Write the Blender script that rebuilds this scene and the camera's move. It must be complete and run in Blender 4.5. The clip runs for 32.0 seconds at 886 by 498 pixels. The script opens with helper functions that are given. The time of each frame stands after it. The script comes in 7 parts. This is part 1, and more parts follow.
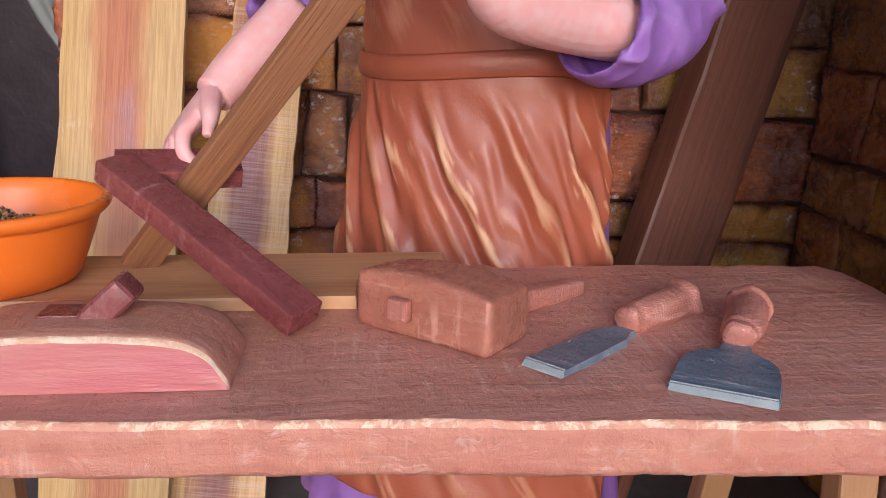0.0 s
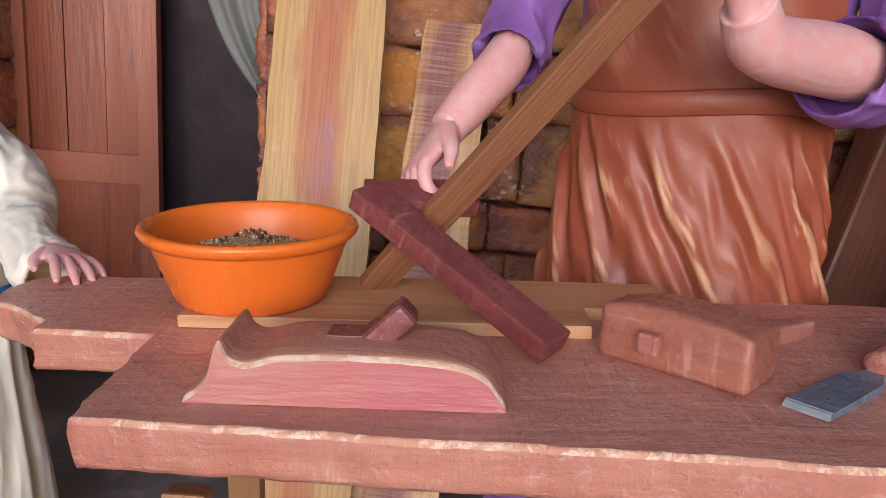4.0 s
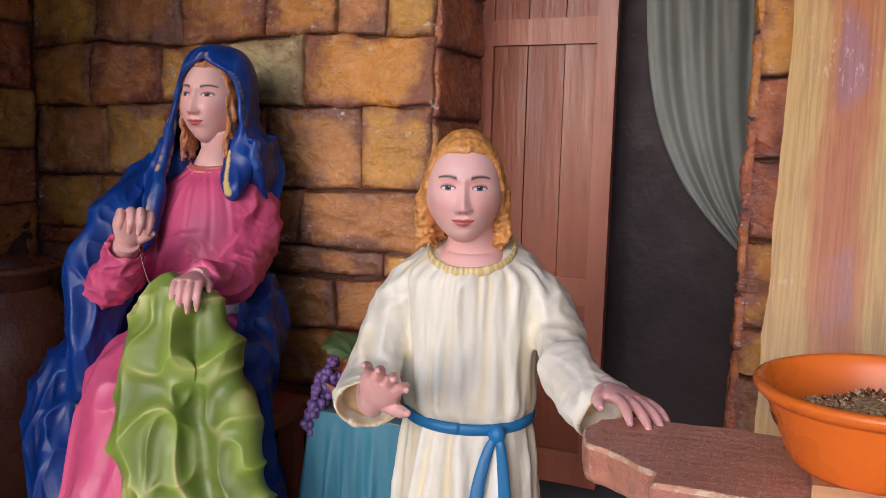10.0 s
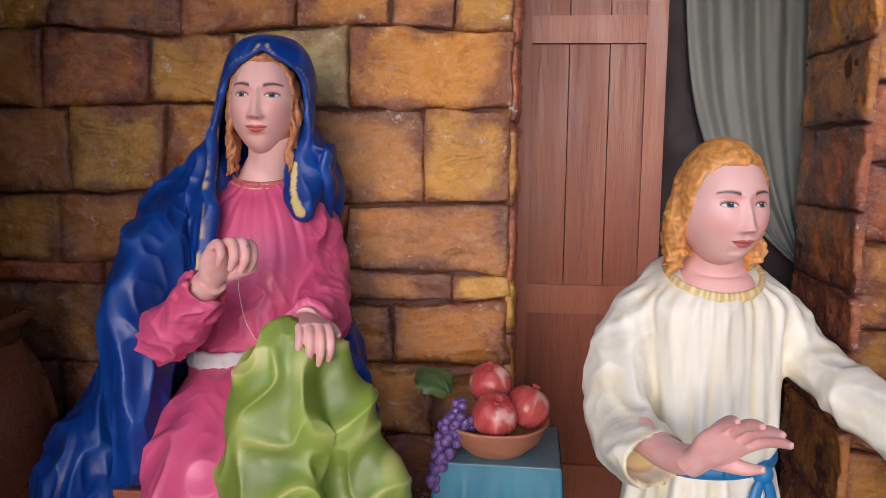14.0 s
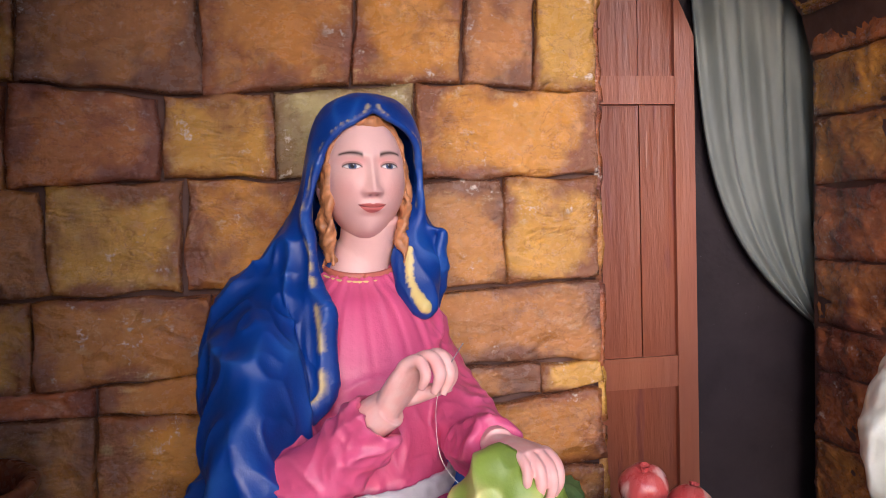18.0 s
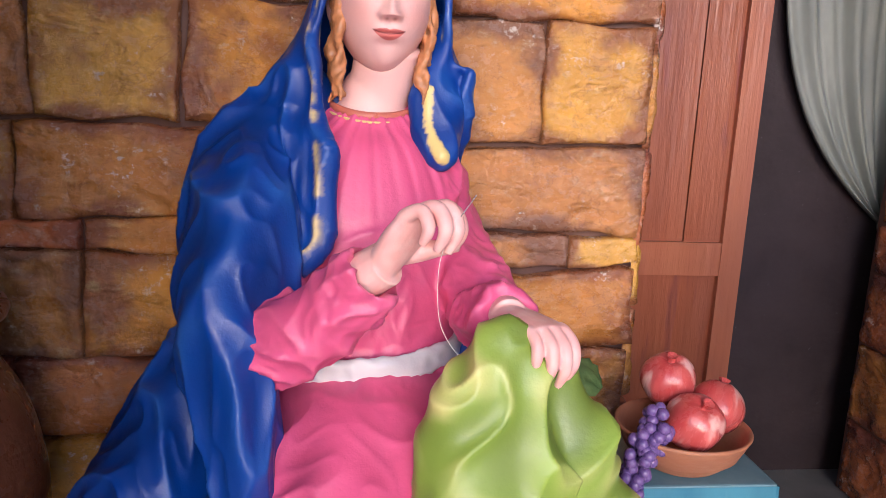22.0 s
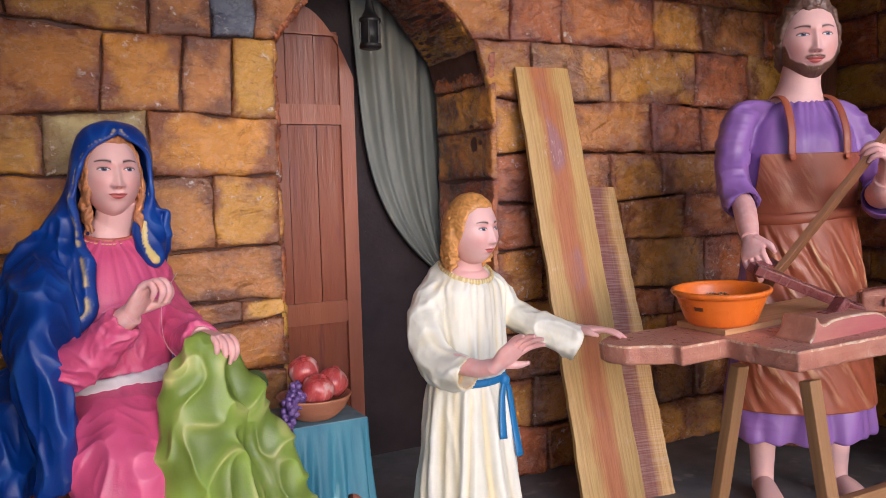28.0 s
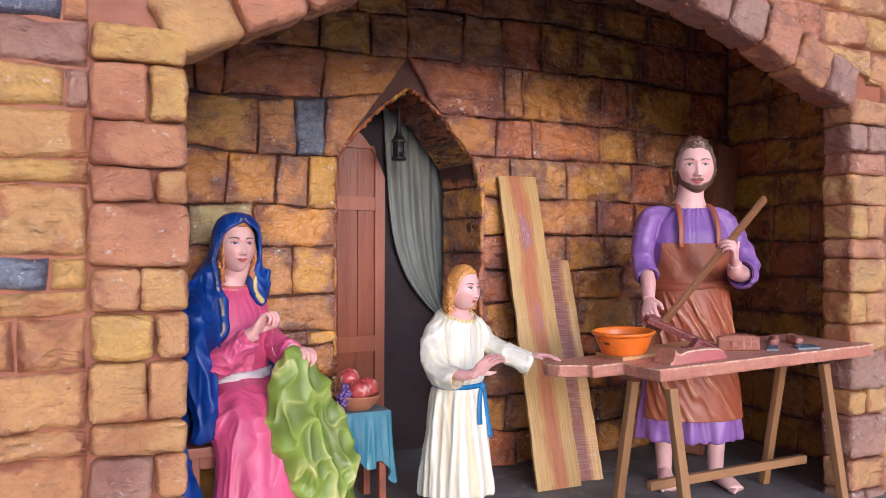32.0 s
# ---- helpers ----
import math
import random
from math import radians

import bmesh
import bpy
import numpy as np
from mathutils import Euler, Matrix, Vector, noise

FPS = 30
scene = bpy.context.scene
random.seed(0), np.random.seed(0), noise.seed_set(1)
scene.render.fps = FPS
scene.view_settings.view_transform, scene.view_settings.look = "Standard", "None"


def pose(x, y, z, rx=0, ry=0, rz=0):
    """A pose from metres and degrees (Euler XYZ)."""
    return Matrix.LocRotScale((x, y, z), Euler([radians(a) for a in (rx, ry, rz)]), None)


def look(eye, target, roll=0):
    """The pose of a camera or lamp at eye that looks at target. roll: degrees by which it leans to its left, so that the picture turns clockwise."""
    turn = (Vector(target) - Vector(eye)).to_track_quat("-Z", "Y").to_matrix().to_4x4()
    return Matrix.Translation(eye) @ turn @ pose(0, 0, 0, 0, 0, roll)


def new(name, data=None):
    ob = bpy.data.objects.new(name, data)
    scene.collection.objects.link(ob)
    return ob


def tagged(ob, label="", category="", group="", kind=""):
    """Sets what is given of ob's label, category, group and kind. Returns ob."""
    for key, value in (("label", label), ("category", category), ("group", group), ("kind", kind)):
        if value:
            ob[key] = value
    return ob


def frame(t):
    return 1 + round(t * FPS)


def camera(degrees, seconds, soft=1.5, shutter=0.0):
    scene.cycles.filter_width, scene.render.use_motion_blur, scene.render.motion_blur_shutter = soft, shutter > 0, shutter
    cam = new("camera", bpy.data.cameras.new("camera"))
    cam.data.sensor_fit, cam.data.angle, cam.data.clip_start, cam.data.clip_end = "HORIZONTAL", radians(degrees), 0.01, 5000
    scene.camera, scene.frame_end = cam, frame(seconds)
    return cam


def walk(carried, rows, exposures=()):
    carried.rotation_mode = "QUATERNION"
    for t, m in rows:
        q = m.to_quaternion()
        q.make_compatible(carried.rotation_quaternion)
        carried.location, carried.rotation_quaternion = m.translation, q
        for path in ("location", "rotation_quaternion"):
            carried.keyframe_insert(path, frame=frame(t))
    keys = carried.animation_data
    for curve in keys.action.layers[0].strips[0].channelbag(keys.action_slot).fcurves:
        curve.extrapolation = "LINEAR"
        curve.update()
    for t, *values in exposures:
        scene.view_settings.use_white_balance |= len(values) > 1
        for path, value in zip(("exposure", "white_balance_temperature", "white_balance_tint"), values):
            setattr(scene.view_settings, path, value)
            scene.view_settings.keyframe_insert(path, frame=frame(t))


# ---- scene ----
from mathutils import geometry, kdtree

cam = camera(58.3, 32.0, 0.6)
PATH = [
    (0, (-0.011, 0.083, 1.082), (0.279, 1.999, 0.585), 3.7),
    (0.5, (-0.044, 0.074, 1.087), (0.242, 1.992, 0.601), 3.7),
    (1, (-0.07, 0.063, 1.085), (0.205, 1.984, 0.599), 4.0),
    (1.5, (-0.086, 0.052, 1.091), (0.177, 1.972, 0.596), 4.2),
    (2, (-0.095, 0.05, 1.092), (0.135, 1.973, 0.595), 4.1),
    (2.5, (-0.103, 0.047, 1.093), (0.071, 1.976, 0.595), 3.8),
    (4.5, (-0.234, 0.071, 1.098), (-0.244, 2.015, 0.631), 4.1),
    (5, (-0.283, 0.085, 1.093), (-0.345, 2.028, 0.623), 4.0),
    (5.5, (-0.323, 0.101, 1.096), (-0.441, 2.042, 0.625), 3.5),
    (6, (-0.361, 0.119, 1.096), (-0.561, 2.059, 0.651), 3.3),
    (6.5, (-0.394, 0.129, 1.097), (-0.699, 2.059, 0.668), 3.3),
    (7, (-0.425, 0.124, 1.097), (-0.828, 2.038, 0.681), 3.5),
    (7.5, (-0.455, 0.12, 1.099), (-0.926, 2.021, 0.695), 3.7),
    (8, (-0.481, 0.106, 1.106), (-1.023, 1.992, 0.719), 3.7),
    (8.5, (-0.506, 0.092, 1.114), (-1.128, 1.959, 0.756), 2.9),
    (9, (-0.527, 0.077, 1.125), (-1.209, 1.929, 0.802), 1.9),
    (9.5, (-0.546, 0.062, 1.132), (-1.286, 1.9, 0.857), 1.4),
    (10, (-0.571, 0.044, 1.132), (-1.329, 1.878, 0.882), 1.4),
    (10.5, (-0.61, 0.042, 1.121), (-1.389, 1.867, 0.869), 0.7),
    (11, (-0.712, 0.043, 1.12), (-1.381, 1.909, 0.856), 1.1),
    (11.5, (-0.83, 0.04, 1.126), (-1.403, 1.938, 0.87), 0.9),
    (12, (-0.913, 0.057, 1.124), (-1.347, 1.991, 0.863), 1.0),
    (12.5, (-1.025, 0.071, 1.114), (-1.359, 2.025, 0.852), 1.8),
    (13, (-1.152, 0.072, 1.119), (-1.473, 2.029, 0.86), 1.5),
    (13.5, (-1.28, 0.057, 1.133), (-1.582, 2.018, 0.882), 1.0),
    (15.5, (-1.804, 0.187, 1.158), (-1.605, 2.163, 0.918), 0.9),
    (16, (-1.873, 0.242, 1.16), (-1.624, 2.215, 0.943), 0.2),
    (16.5, (-1.978, 0.291, 1.161), (-1.705, 2.264, 0.977), -0.2),
    (17, (-2.078, 0.327, 1.17), (-1.766, 2.296, 1.008), -1.1),
    (17.5, (-2.149, 0.35, 1.174), (-1.806, 2.315, 1.038), -1.7),
    (18, (-2.175, 0.374, 1.181), (-1.821, 2.34, 1.082), -1.7),
    (18.5, (-2.195, 0.396, 1.182), (-1.821, 2.359, 1.099), -1.5),
    (19, (-2.209, 0.434, 1.188), (-1.811, 2.393, 1.136), -1.0),
    (19.5, (-2.206, 0.47, 1.208), (-1.821, 2.43, 1.097), -0.6),
    (20, (-2.194, 0.489, 1.227), (-1.859, 2.432, 0.889), 0.2),
    (20.5, (-2.177, 0.52, 1.202), (-1.897, 2.459, 0.801), 1.0),
    (21, (-2.154, 0.54, 1.165), (-1.89, 2.473, 0.729), 1.4),
    (21.5, (-2.138, 0.544, 1.138), (-1.873, 2.475, 0.689), 2.1),
    (22, (-2.11, 0.545, 1.119), (-1.855, 2.486, 0.71), 2.8),
    (22.5, (-2.08, 0.54, 1.099), (-1.856, 2.496, 0.744), 3.3),
    (23, (-2.051, 0.533, 1.081), (-1.865, 2.493, 0.734), 3.3),
    (23.5, (-2.005, 0.521, 1.07), (-1.82, 2.482, 0.723), 2.3),
    (24, (-1.948, 0.505, 1.067), (-1.644, 2.455, 0.738), 1.1),
    (24.5, (-1.894, 0.436, 1.078), (-1.395, 2.351, 0.789), 0.2),
    (25, (-1.907, 0.353, 1.091), (-1.225, 2.219, 0.865), -0.1),
    (25.5, (-1.98, 0.203, 1.109), (-1.195, 2.031, 0.905), -0.4),
    (27.5, (-2.171, -0.423, 1.155), (-1.303, 1.372, 0.998), -1.0),
    (28, (-2.285, -0.603, 1.169), (-1.355, 1.162, 1.03), -1.6),
    (28.5, (-2.316, -0.741, 1.187), (-1.356, 1.009, 1.075), -1.8),
    (29, (-2.326, -0.948, 1.197), (-1.407, 0.826, 1.105), -1.7),
    (29.5, (-2.377, -1.109, 1.22), (-1.537, 0.704, 1.14), -1.8),
    (30, (-2.51, -1.238, 1.23), (-1.604, 0.543, 1.165), -1.6),
    (30.5, (-2.574, -1.336, 1.235), (-1.598, 0.409, 1.175), -1.1),
    (31, (-2.638, -1.479, 1.22), (-1.658, 0.264, 1.189), -0.6),
    (31.5, (-2.741, -1.646, 1.235), (-1.801, 0.119, 1.211), -0.0),
    (32, (-2.908, -1.779, 1.237), (-1.978, -0.008, 1.239), 0.2),
]
walk(cam, [(t, look(eye, target, roll)) for t, eye, target, roll in PATH], exposures=[(t, ev, kelvin, 20) for t, ev, kelvin in ((0.0, -0.12, 5130), (2.5, -0.18, 5160), (5.0, -0.5, 5230), (9.0, -0.65, 5240), (13.0, -0.58, 5230), (16.0, -0.5, 5200), (17.0, -0.28, 5180), (19.0, -0.05, 5110), (21.0, 0.15, 5130), (23.0, 0.12, 5200), (24.0, -0.08, 5260), (25.0, -0.45, 5300), (28.0, -0.42, 5180), (30.0, -0.25, 5080), (32.0, -0.18, 5020))])

# ---- light ----
world = bpy.data.worlds.new("sky_world")
scene.world = world
world.use_nodes = True
wn = world.node_tree.nodes
sky = wn.new("ShaderNodeTexSky")
sky.sky_type = "NISHITA"
sky.sun_disc = False
sky.sun_elevation, sky.sun_rotation = radians(9), radians(185)
sky.air_density, sky.dust_density = 1.0, 3.0
world.node_tree.links.new(sky.outputs[0], wn["Background"].inputs[0])
wn["Background"].inputs[1].default_value = 0.22
sun_data = bpy.data.lights.new("sun", "SUN")
sun_data.energy, sun_data.angle, sun_data.color = 2.45, radians(48), (1.0, 0.98, 0.96)
sun = new("sun", sun_data)
sun.matrix_world = look((-1.6, -6.0, 2.1), (-1.0, 1.5, 0.9))


# ---- materials ----
def nodes_of(name):
    m = bpy.data.materials.new(name)
    m.use_nodes = True
    nt = m.node_tree
    return m, nt, nt.nodes["Principled BSDF"]


def link(nt, a, b):
    nt.links.new(a, b)


def noise_node(nt, scale, detail=4.0, rough=0.55, stretch=(1, 1, 1), distort=0.0, coord="Object"):
    tc = nt.nodes.new("ShaderNodeNewGeometry" if coord == "Position" else "ShaderNodeTexCoord")
    mp = nt.nodes.new("ShaderNodeMapping")
    mp.inputs["Scale"].default_value = stretch
    n = nt.nodes.new("ShaderNodeTexNoise")
    n.inputs["Scale"].default_value = scale
    n.inputs["Detail"].default_value = detail
    n.inputs["Roughness"].default_value = rough
    n.inputs["Distortion"].default_value = distort
    link(nt, tc.outputs[coord], mp.inputs[0])
    link(nt, mp.outputs[0], n.inputs["Vector"])
    return n.outputs["Fac"]


def ramp(nt, fac, stops, ease="EASE"):
    r = nt.nodes.new("ShaderNodeValToRGB")
    r.color_ramp.interpolation = ease
    e = r.color_ramp.elements
    while len(e) < len(stops):
        e.new(0.5)
    for el, (p, c) in zip(e, stops):
        el.position = p
        el.color = (*c, 1) if len(c) == 3 else c
    link(nt, fac, r.inputs[0])
    return r.outputs[0]


def mix(nt, fac, a, b, mode="MIX"):
    n = nt.nodes.new("ShaderNodeMix")
    n.data_type, n.blend_type = "RGBA", mode
    for sock, v in ((n.inputs[0], fac), (n.inputs[6], a), (n.inputs[7], b)):
        if isinstance(v, (int, float)):
            sock.default_value = v
        elif isinstance(v, tuple):
            sock.default_value = (*v, 1)
        else:
            link(nt, v, sock)
    return n.outputs[2]


def maths(nt, op, a, b=0.0):
    n = nt.nodes.new("ShaderNodeMath")
    n.operation = op
    for sock, v in zip(n.inputs, (a, b)):
        if isinstance(v, (int, float)):
            sock.default_value = v
        else:
            link(nt, v, sock)
    return n.outputs[0]


def bump(nt, bsdf, heights, dist=0.01):
    prev = None
    for h, s in heights:
        b = nt.nodes.new("ShaderNodeBump")
        b.inputs["Strength"].default_value = s
        b.inputs["Distance"].default_value = dist
        link(nt, h, b.inputs["Height"])
        if prev:
            link(nt, prev, b.inputs["Normal"])
        prev = b.outputs[0]
    link(nt, prev, bsdf.inputs["Normal"])
    link(nt, prev, bsdf.inputs["Coat Normal"])


def plain(name, c1, c2, scale=6.0, rough=0.5, rvar=0.15, bumps=((60, 0.15),), stretch=(1, 1, 1), metal=0.0, dist=0.004, speck=None):
    """Paint or plaster with two tones, streaks by stretch and fine relief."""
    m, nt, b = nodes_of(name)
    n1 = noise_node(nt, scale, 5, 0.6, stretch)
    col = ramp(nt, n1, [(0.3, c1), (0.7, c2)])
    if speck:
        n3 = noise_node(nt, speck[0], 3, 0.5, stretch)
        col = mix(nt, ramp(nt, n3, [(speck[2], (0, 0, 0)), (min(1, speck[2] + 0.12), (1, 1, 1))]), col, speck[1])
    link(nt, col, b.inputs["Base Color"])
    n2 = noise_node(nt, scale * 3, 4, 0.6, stretch)
    link(nt, ramp(nt, n2, [(0.3, (rough - rvar,) * 3), (0.7, (rough + rvar,) * 3)]), b.inputs["Roughness"])
    b.inputs["Metallic"].default_value = metal
    bump(nt, b, [(noise_node(nt, s, 4, 0.6, stretch), a) for s, a in bumps], dist)
    return m


def stone_mat(name, tones, edge, sheen, rough=0.22, edge_w=0.46, relief=1.0):
    """Cast stone in varnished paint: airbrushed with a darker rim, dry-brushed light on the high spots, glints as pale
    flecks.
    """
    m, nt, b = nodes_of(name)
    oi = nt.nodes.new("ShaderNodeObjectInfo")
    k = len(tones)
    base = ramp(nt, oi.outputs["Random"], [((i + 0.5) / k, c) for i, c in enumerate(tones)])
    n1 = noise_node(nt, 4.0, 4, 0.6, coord="Position")
    base = mix(nt, ramp(nt, n1, [(0.34, (0.72,) * 3), (0.50, (0.0,) * 3)]), base, edge)
    base = mix(nt, ramp(nt, n1, [(0.52, (0.0,) * 3), (0.72, (0.55,) * 3)]), base, mix(nt, 1.0, base, (1.35, 1.4, 1.25), "MULTIPLY"))
    tc = nt.nodes.new("ShaderNodeTexCoord")
    sp = nt.nodes.new("ShaderNodeSeparateXYZ")
    link(nt, tc.outputs["Generated"], sp.inputs[0])
    d = []
    for ax in ("X", "Z"):
        a = maths(nt, "ABSOLUTE", maths(nt, "SUBTRACT", maths(nt, "MULTIPLY", sp.outputs[ax], 2.0), 1.0))
        d.append(maths(nt, "SUBTRACT", 1.0, a))
    e = maths(nt, "MINIMUM", d[0], d[1])
    e = maths(nt, "ADD", e, maths(nt, "MULTIPLY", maths(nt, "SUBTRACT", noise_node(nt, 5.5, 5, 0.6, coord="Position"), 0.5), 1.9))
    base = mix(nt, ramp(nt, e, [(0.0, (0.85,) * 3), (edge_w, (0.0,) * 3)]), base, edge)
    crack = noise_node(nt, 5.0, 8, 0.62, (1, 1, 1.3), 0.3, "Position")
    ridge = maths(nt, "ABSOLUTE", maths(nt, "SUBTRACT", crack, 0.5))
    chip = noise_node(nt, 8.0, 3, 0.5, (1, 1, 1.4), 0.5, "Position")
    terrace = maths(nt, "SNAP", chip, 0.06)
    fine = noise_node(nt, 34.0, 8, 0.72, (1, 1, 1.2), 0.0, "Position")
    rub = maths(nt, "ADD", maths(nt, "MULTIPLY", noise_node(nt, 9.0, 6, 0.7, (0.8, 1, 1.4), 0.2, "Position"), 0.55), maths(nt, "MULTIPLY", fine, 0.45))
    base = mix(nt, ramp(nt, rub, [(0.54, (0,) * 3), (0.66, (0.40,) * 3)]), base, sheen)
    base = mix(nt, ramp(nt, fine, [(0.32, (0.35,) * 3), (0.42, (0,) * 3)]), base, edge)
    # Whitish flecks stand in for varnish glints, mixed into the base colour.
    glint_flecks = maths(nt, "MULTIPLY", ramp(nt, fine, [(0.55, (0,) * 3), (0.66, (1,) * 3)]), ramp(nt, noise_node(nt, 7.0, 3, 0.5, coord="Position"), [(0.52, (0,) * 3), (0.64, (0.65,) * 3)]))
    base = mix(nt, glint_flecks, base, (0.84, 0.74, 0.64))
    base = mix(nt, ramp(nt, ridge, [(0.0, (0.35,) * 3), (0.008, (0,) * 3)]), base, edge)
    link(nt, base, b.inputs["Base Color"])
    link(nt, ramp(nt, rub, [(0.35, (rough + 0.16,) * 3), (0.6, (rough - 0.06,) * 3)]), b.inputs["Roughness"])
    b.inputs["Coat Weight"].default_value = 1.0
    b.inputs["Coat Roughness"].default_value = 0.10
    bump(nt, b, [(chip, 1.0 * relief), (terrace, 1.0 * relief), (ramp(nt, ridge, [(0.0, (0,) * 3), (0.02, (1,) * 3)]), 0.20 * relief),
                 (maths(nt, "MULTIPLY", fine, fine), 0.42 * relief), (noise_node(nt, 110.0, 4, 0.65, coord="Position"), 0.09 * relief)], 0.03)
    return m


def wood_mat(name, light, dark, axis=2, rough=0.5, ring=9.0, bumpy=0.25, knot=None, saw=0.0):
    """Grain that runs along one axis of the piece."""
    m, nt, b = nodes_of(name)
    st = [1.0, 1.0, 1.0]
    st[axis] = 0.045
    g = noise_node(nt, ring, 4, 0.6, tuple(st), 1.2)
    fine = noise_node(nt, ring * 14, 3, 0.6, tuple(st))
    col = ramp(nt, g, [(0.34, dark), (0.46, light), (0.55, light), (0.68, dark)])
    col = mix(nt, maths(nt, "MULTIPLY", fine, 0.35), col, dark)
    if knot:
        st2 = list(st)
        st2[axis] = 0.22
        kn = noise_node(nt, ring * 0.55, 3, 0.5, tuple(st2), 0.6)
        col = mix(nt, ramp(nt, kn, [(0.54, (0,) * 3), (0.68, (0.85,) * 3)]), col, knot)
    heights = [(fine, bumpy), (g, bumpy * 0.6)]
    if saw:
        st3 = [0.15, 0.15, 0.15]
        st3[axis] = 1.0
        sn = noise_node(nt, 90.0, 2, 0.5, tuple(st3))
        patch = noise_node(nt, 5.0, 2, 0.5)
        f = maths(nt, "MULTIPLY", ramp(nt, sn, [(0.48, (0,) * 3), (0.6, (1,) * 3)]), ramp(nt, patch, [(0.45, (0,) * 3), (0.62, (saw,) * 3)]))
        col = mix(nt, f, col, (0.62, 0.55, 0.6))
        heights.append((sn, 0.3))
    link(nt, col, b.inputs["Base Color"])
    link(nt, ramp(nt, fine, [(0.3, (rough - 0.1,) * 3), (0.7, (rough + 0.12,) * 3)]), b.inputs["Roughness"])
    bump(nt, b, heights, 0.003)
    return m


def board_mat(name, pale, mid, heart, streak, half, shift=0.0, hatch=0.0):
    """A sawn board: pale sapwood at its sides, wandering heartwood along its middle."""
    m, nt, b = nodes_of(name)
    tc = nt.nodes.new("ShaderNodeTexCoord")
    sp = nt.nodes.new("ShaderNodeSeparateXYZ")
    link(nt, tc.outputs["Object"], sp.inputs[0])
    warp = noise_node(nt, 2.6, 3, 0.5, (1, 1, 0.8))
    u = maths(nt, "ADD", maths(nt, "MULTIPLY", sp.outputs["X"], 1.0 / half), maths(nt, "MULTIPLY", maths(nt, "SUBTRACT", warp, 0.5), 1.3))
    au = maths(nt, "ABSOLUTE", maths(nt, "ADD", u, shift))
    line = noise_node(nt, 26.0, 4, 0.6, (1, 1, 0.03), 0.5)
    au2 = maths(nt, "ADD", au, maths(nt, "MULTIPLY", maths(nt, "SUBTRACT", line, 0.5), 0.7))
    col = ramp(nt, au2, [(0.0, heart), (0.16, heart), (0.34, mid), (0.50, pale), (1.0, pale)])
    patch = noise_node(nt, 2.3, 3, 0.5, (1.4, 1, 1.1))
    st = maths(nt, "MULTIPLY", ramp(nt, patch, [(0.50, (0,) * 3), (0.60, (1,) * 3)]), ramp(nt, au2, [(0.10, (0.85,) * 3), (0.30, (0,) * 3)]))
    col = mix(nt, st, col, streak)
    fibre = noise_node(nt, 120.0, 4, 0.7, (1, 1, 0.035))
    col = mix(nt, ramp(nt, fibre, [(0.35, (0.55,) * 3), (0.6, (0,) * 3)]), col, mix(nt, 1.0, col, (0.62, 0.5, 0.42), "MULTIPLY"))
    fleck = noise_node(nt, 90.0, 4, 0.7, (1, 1, 0.25))
    col = mix(nt, maths(nt, "MULTIPLY", ramp(nt, fleck, [(0.54, (0,) * 3), (0.66, (0.6,) * 3)]), ramp(nt, patch, [(0.52, (0.0,) * 3), (0.66, (0.8,) * 3)])), col, (0.74, 0.62, 0.55))
    heights = [(fibre, 0.35), (line, 0.2)]
    if hatch:
        saw = noise_node(nt, 150.0, 2, 0.5, (0.03, 0.1, 1.0))
        f = maths(nt, "MULTIPLY", ramp(nt, saw, [(0.46, (0,) * 3), (0.56, (hatch,) * 3)]), ramp(nt, noise_node(nt, 5.0, 3, 0.6), [(0.36, (0.15,) * 3), (0.58, (1,) * 3)]))
        col = mix(nt, f, col, (0.74, 0.60, 0.56))
        heights.append((saw, 0.5))
    link(nt, col, b.inputs["Base Color"])
    b.inputs["Roughness"].default_value = 0.46
    bump(nt, b, heights, 0.004)
    return m


def statue_mat(name, rough=0.43, relief=0.26):
    """Enamel over plaster; the painter's colours lie on the mesh, with fold shade mixed in."""
    m, nt, b = nodes_of(name)
    at = nt.nodes.new("ShaderNodeVertexColor")
    at.layer_name = "paint"
    n1 = noise_node(nt, 14.0, 4, 0.6)
    col = mix(nt, ramp(nt, n1, [(0.35, (0.0,) * 3), (0.75, (0.16,) * 3)]), at.outputs[0], mix(nt, 1.0, at.outputs[0], (0.62, 0.60, 0.62), "MULTIPLY"))
    link(nt, col, b.inputs["Base Color"])
    link(nt, ramp(nt, noise_node(nt, 30.0), [(0.3, (rough - 0.08,) * 3), (0.7, (rough + 0.1,) * 3)]), b.inputs["Roughness"])
    bump(nt, b, [(noise_node(nt, 45.0, 4, 0.6), relief), (noise_node(nt, 160.0, 3), relief * 0.5)], 0.003)
    return m


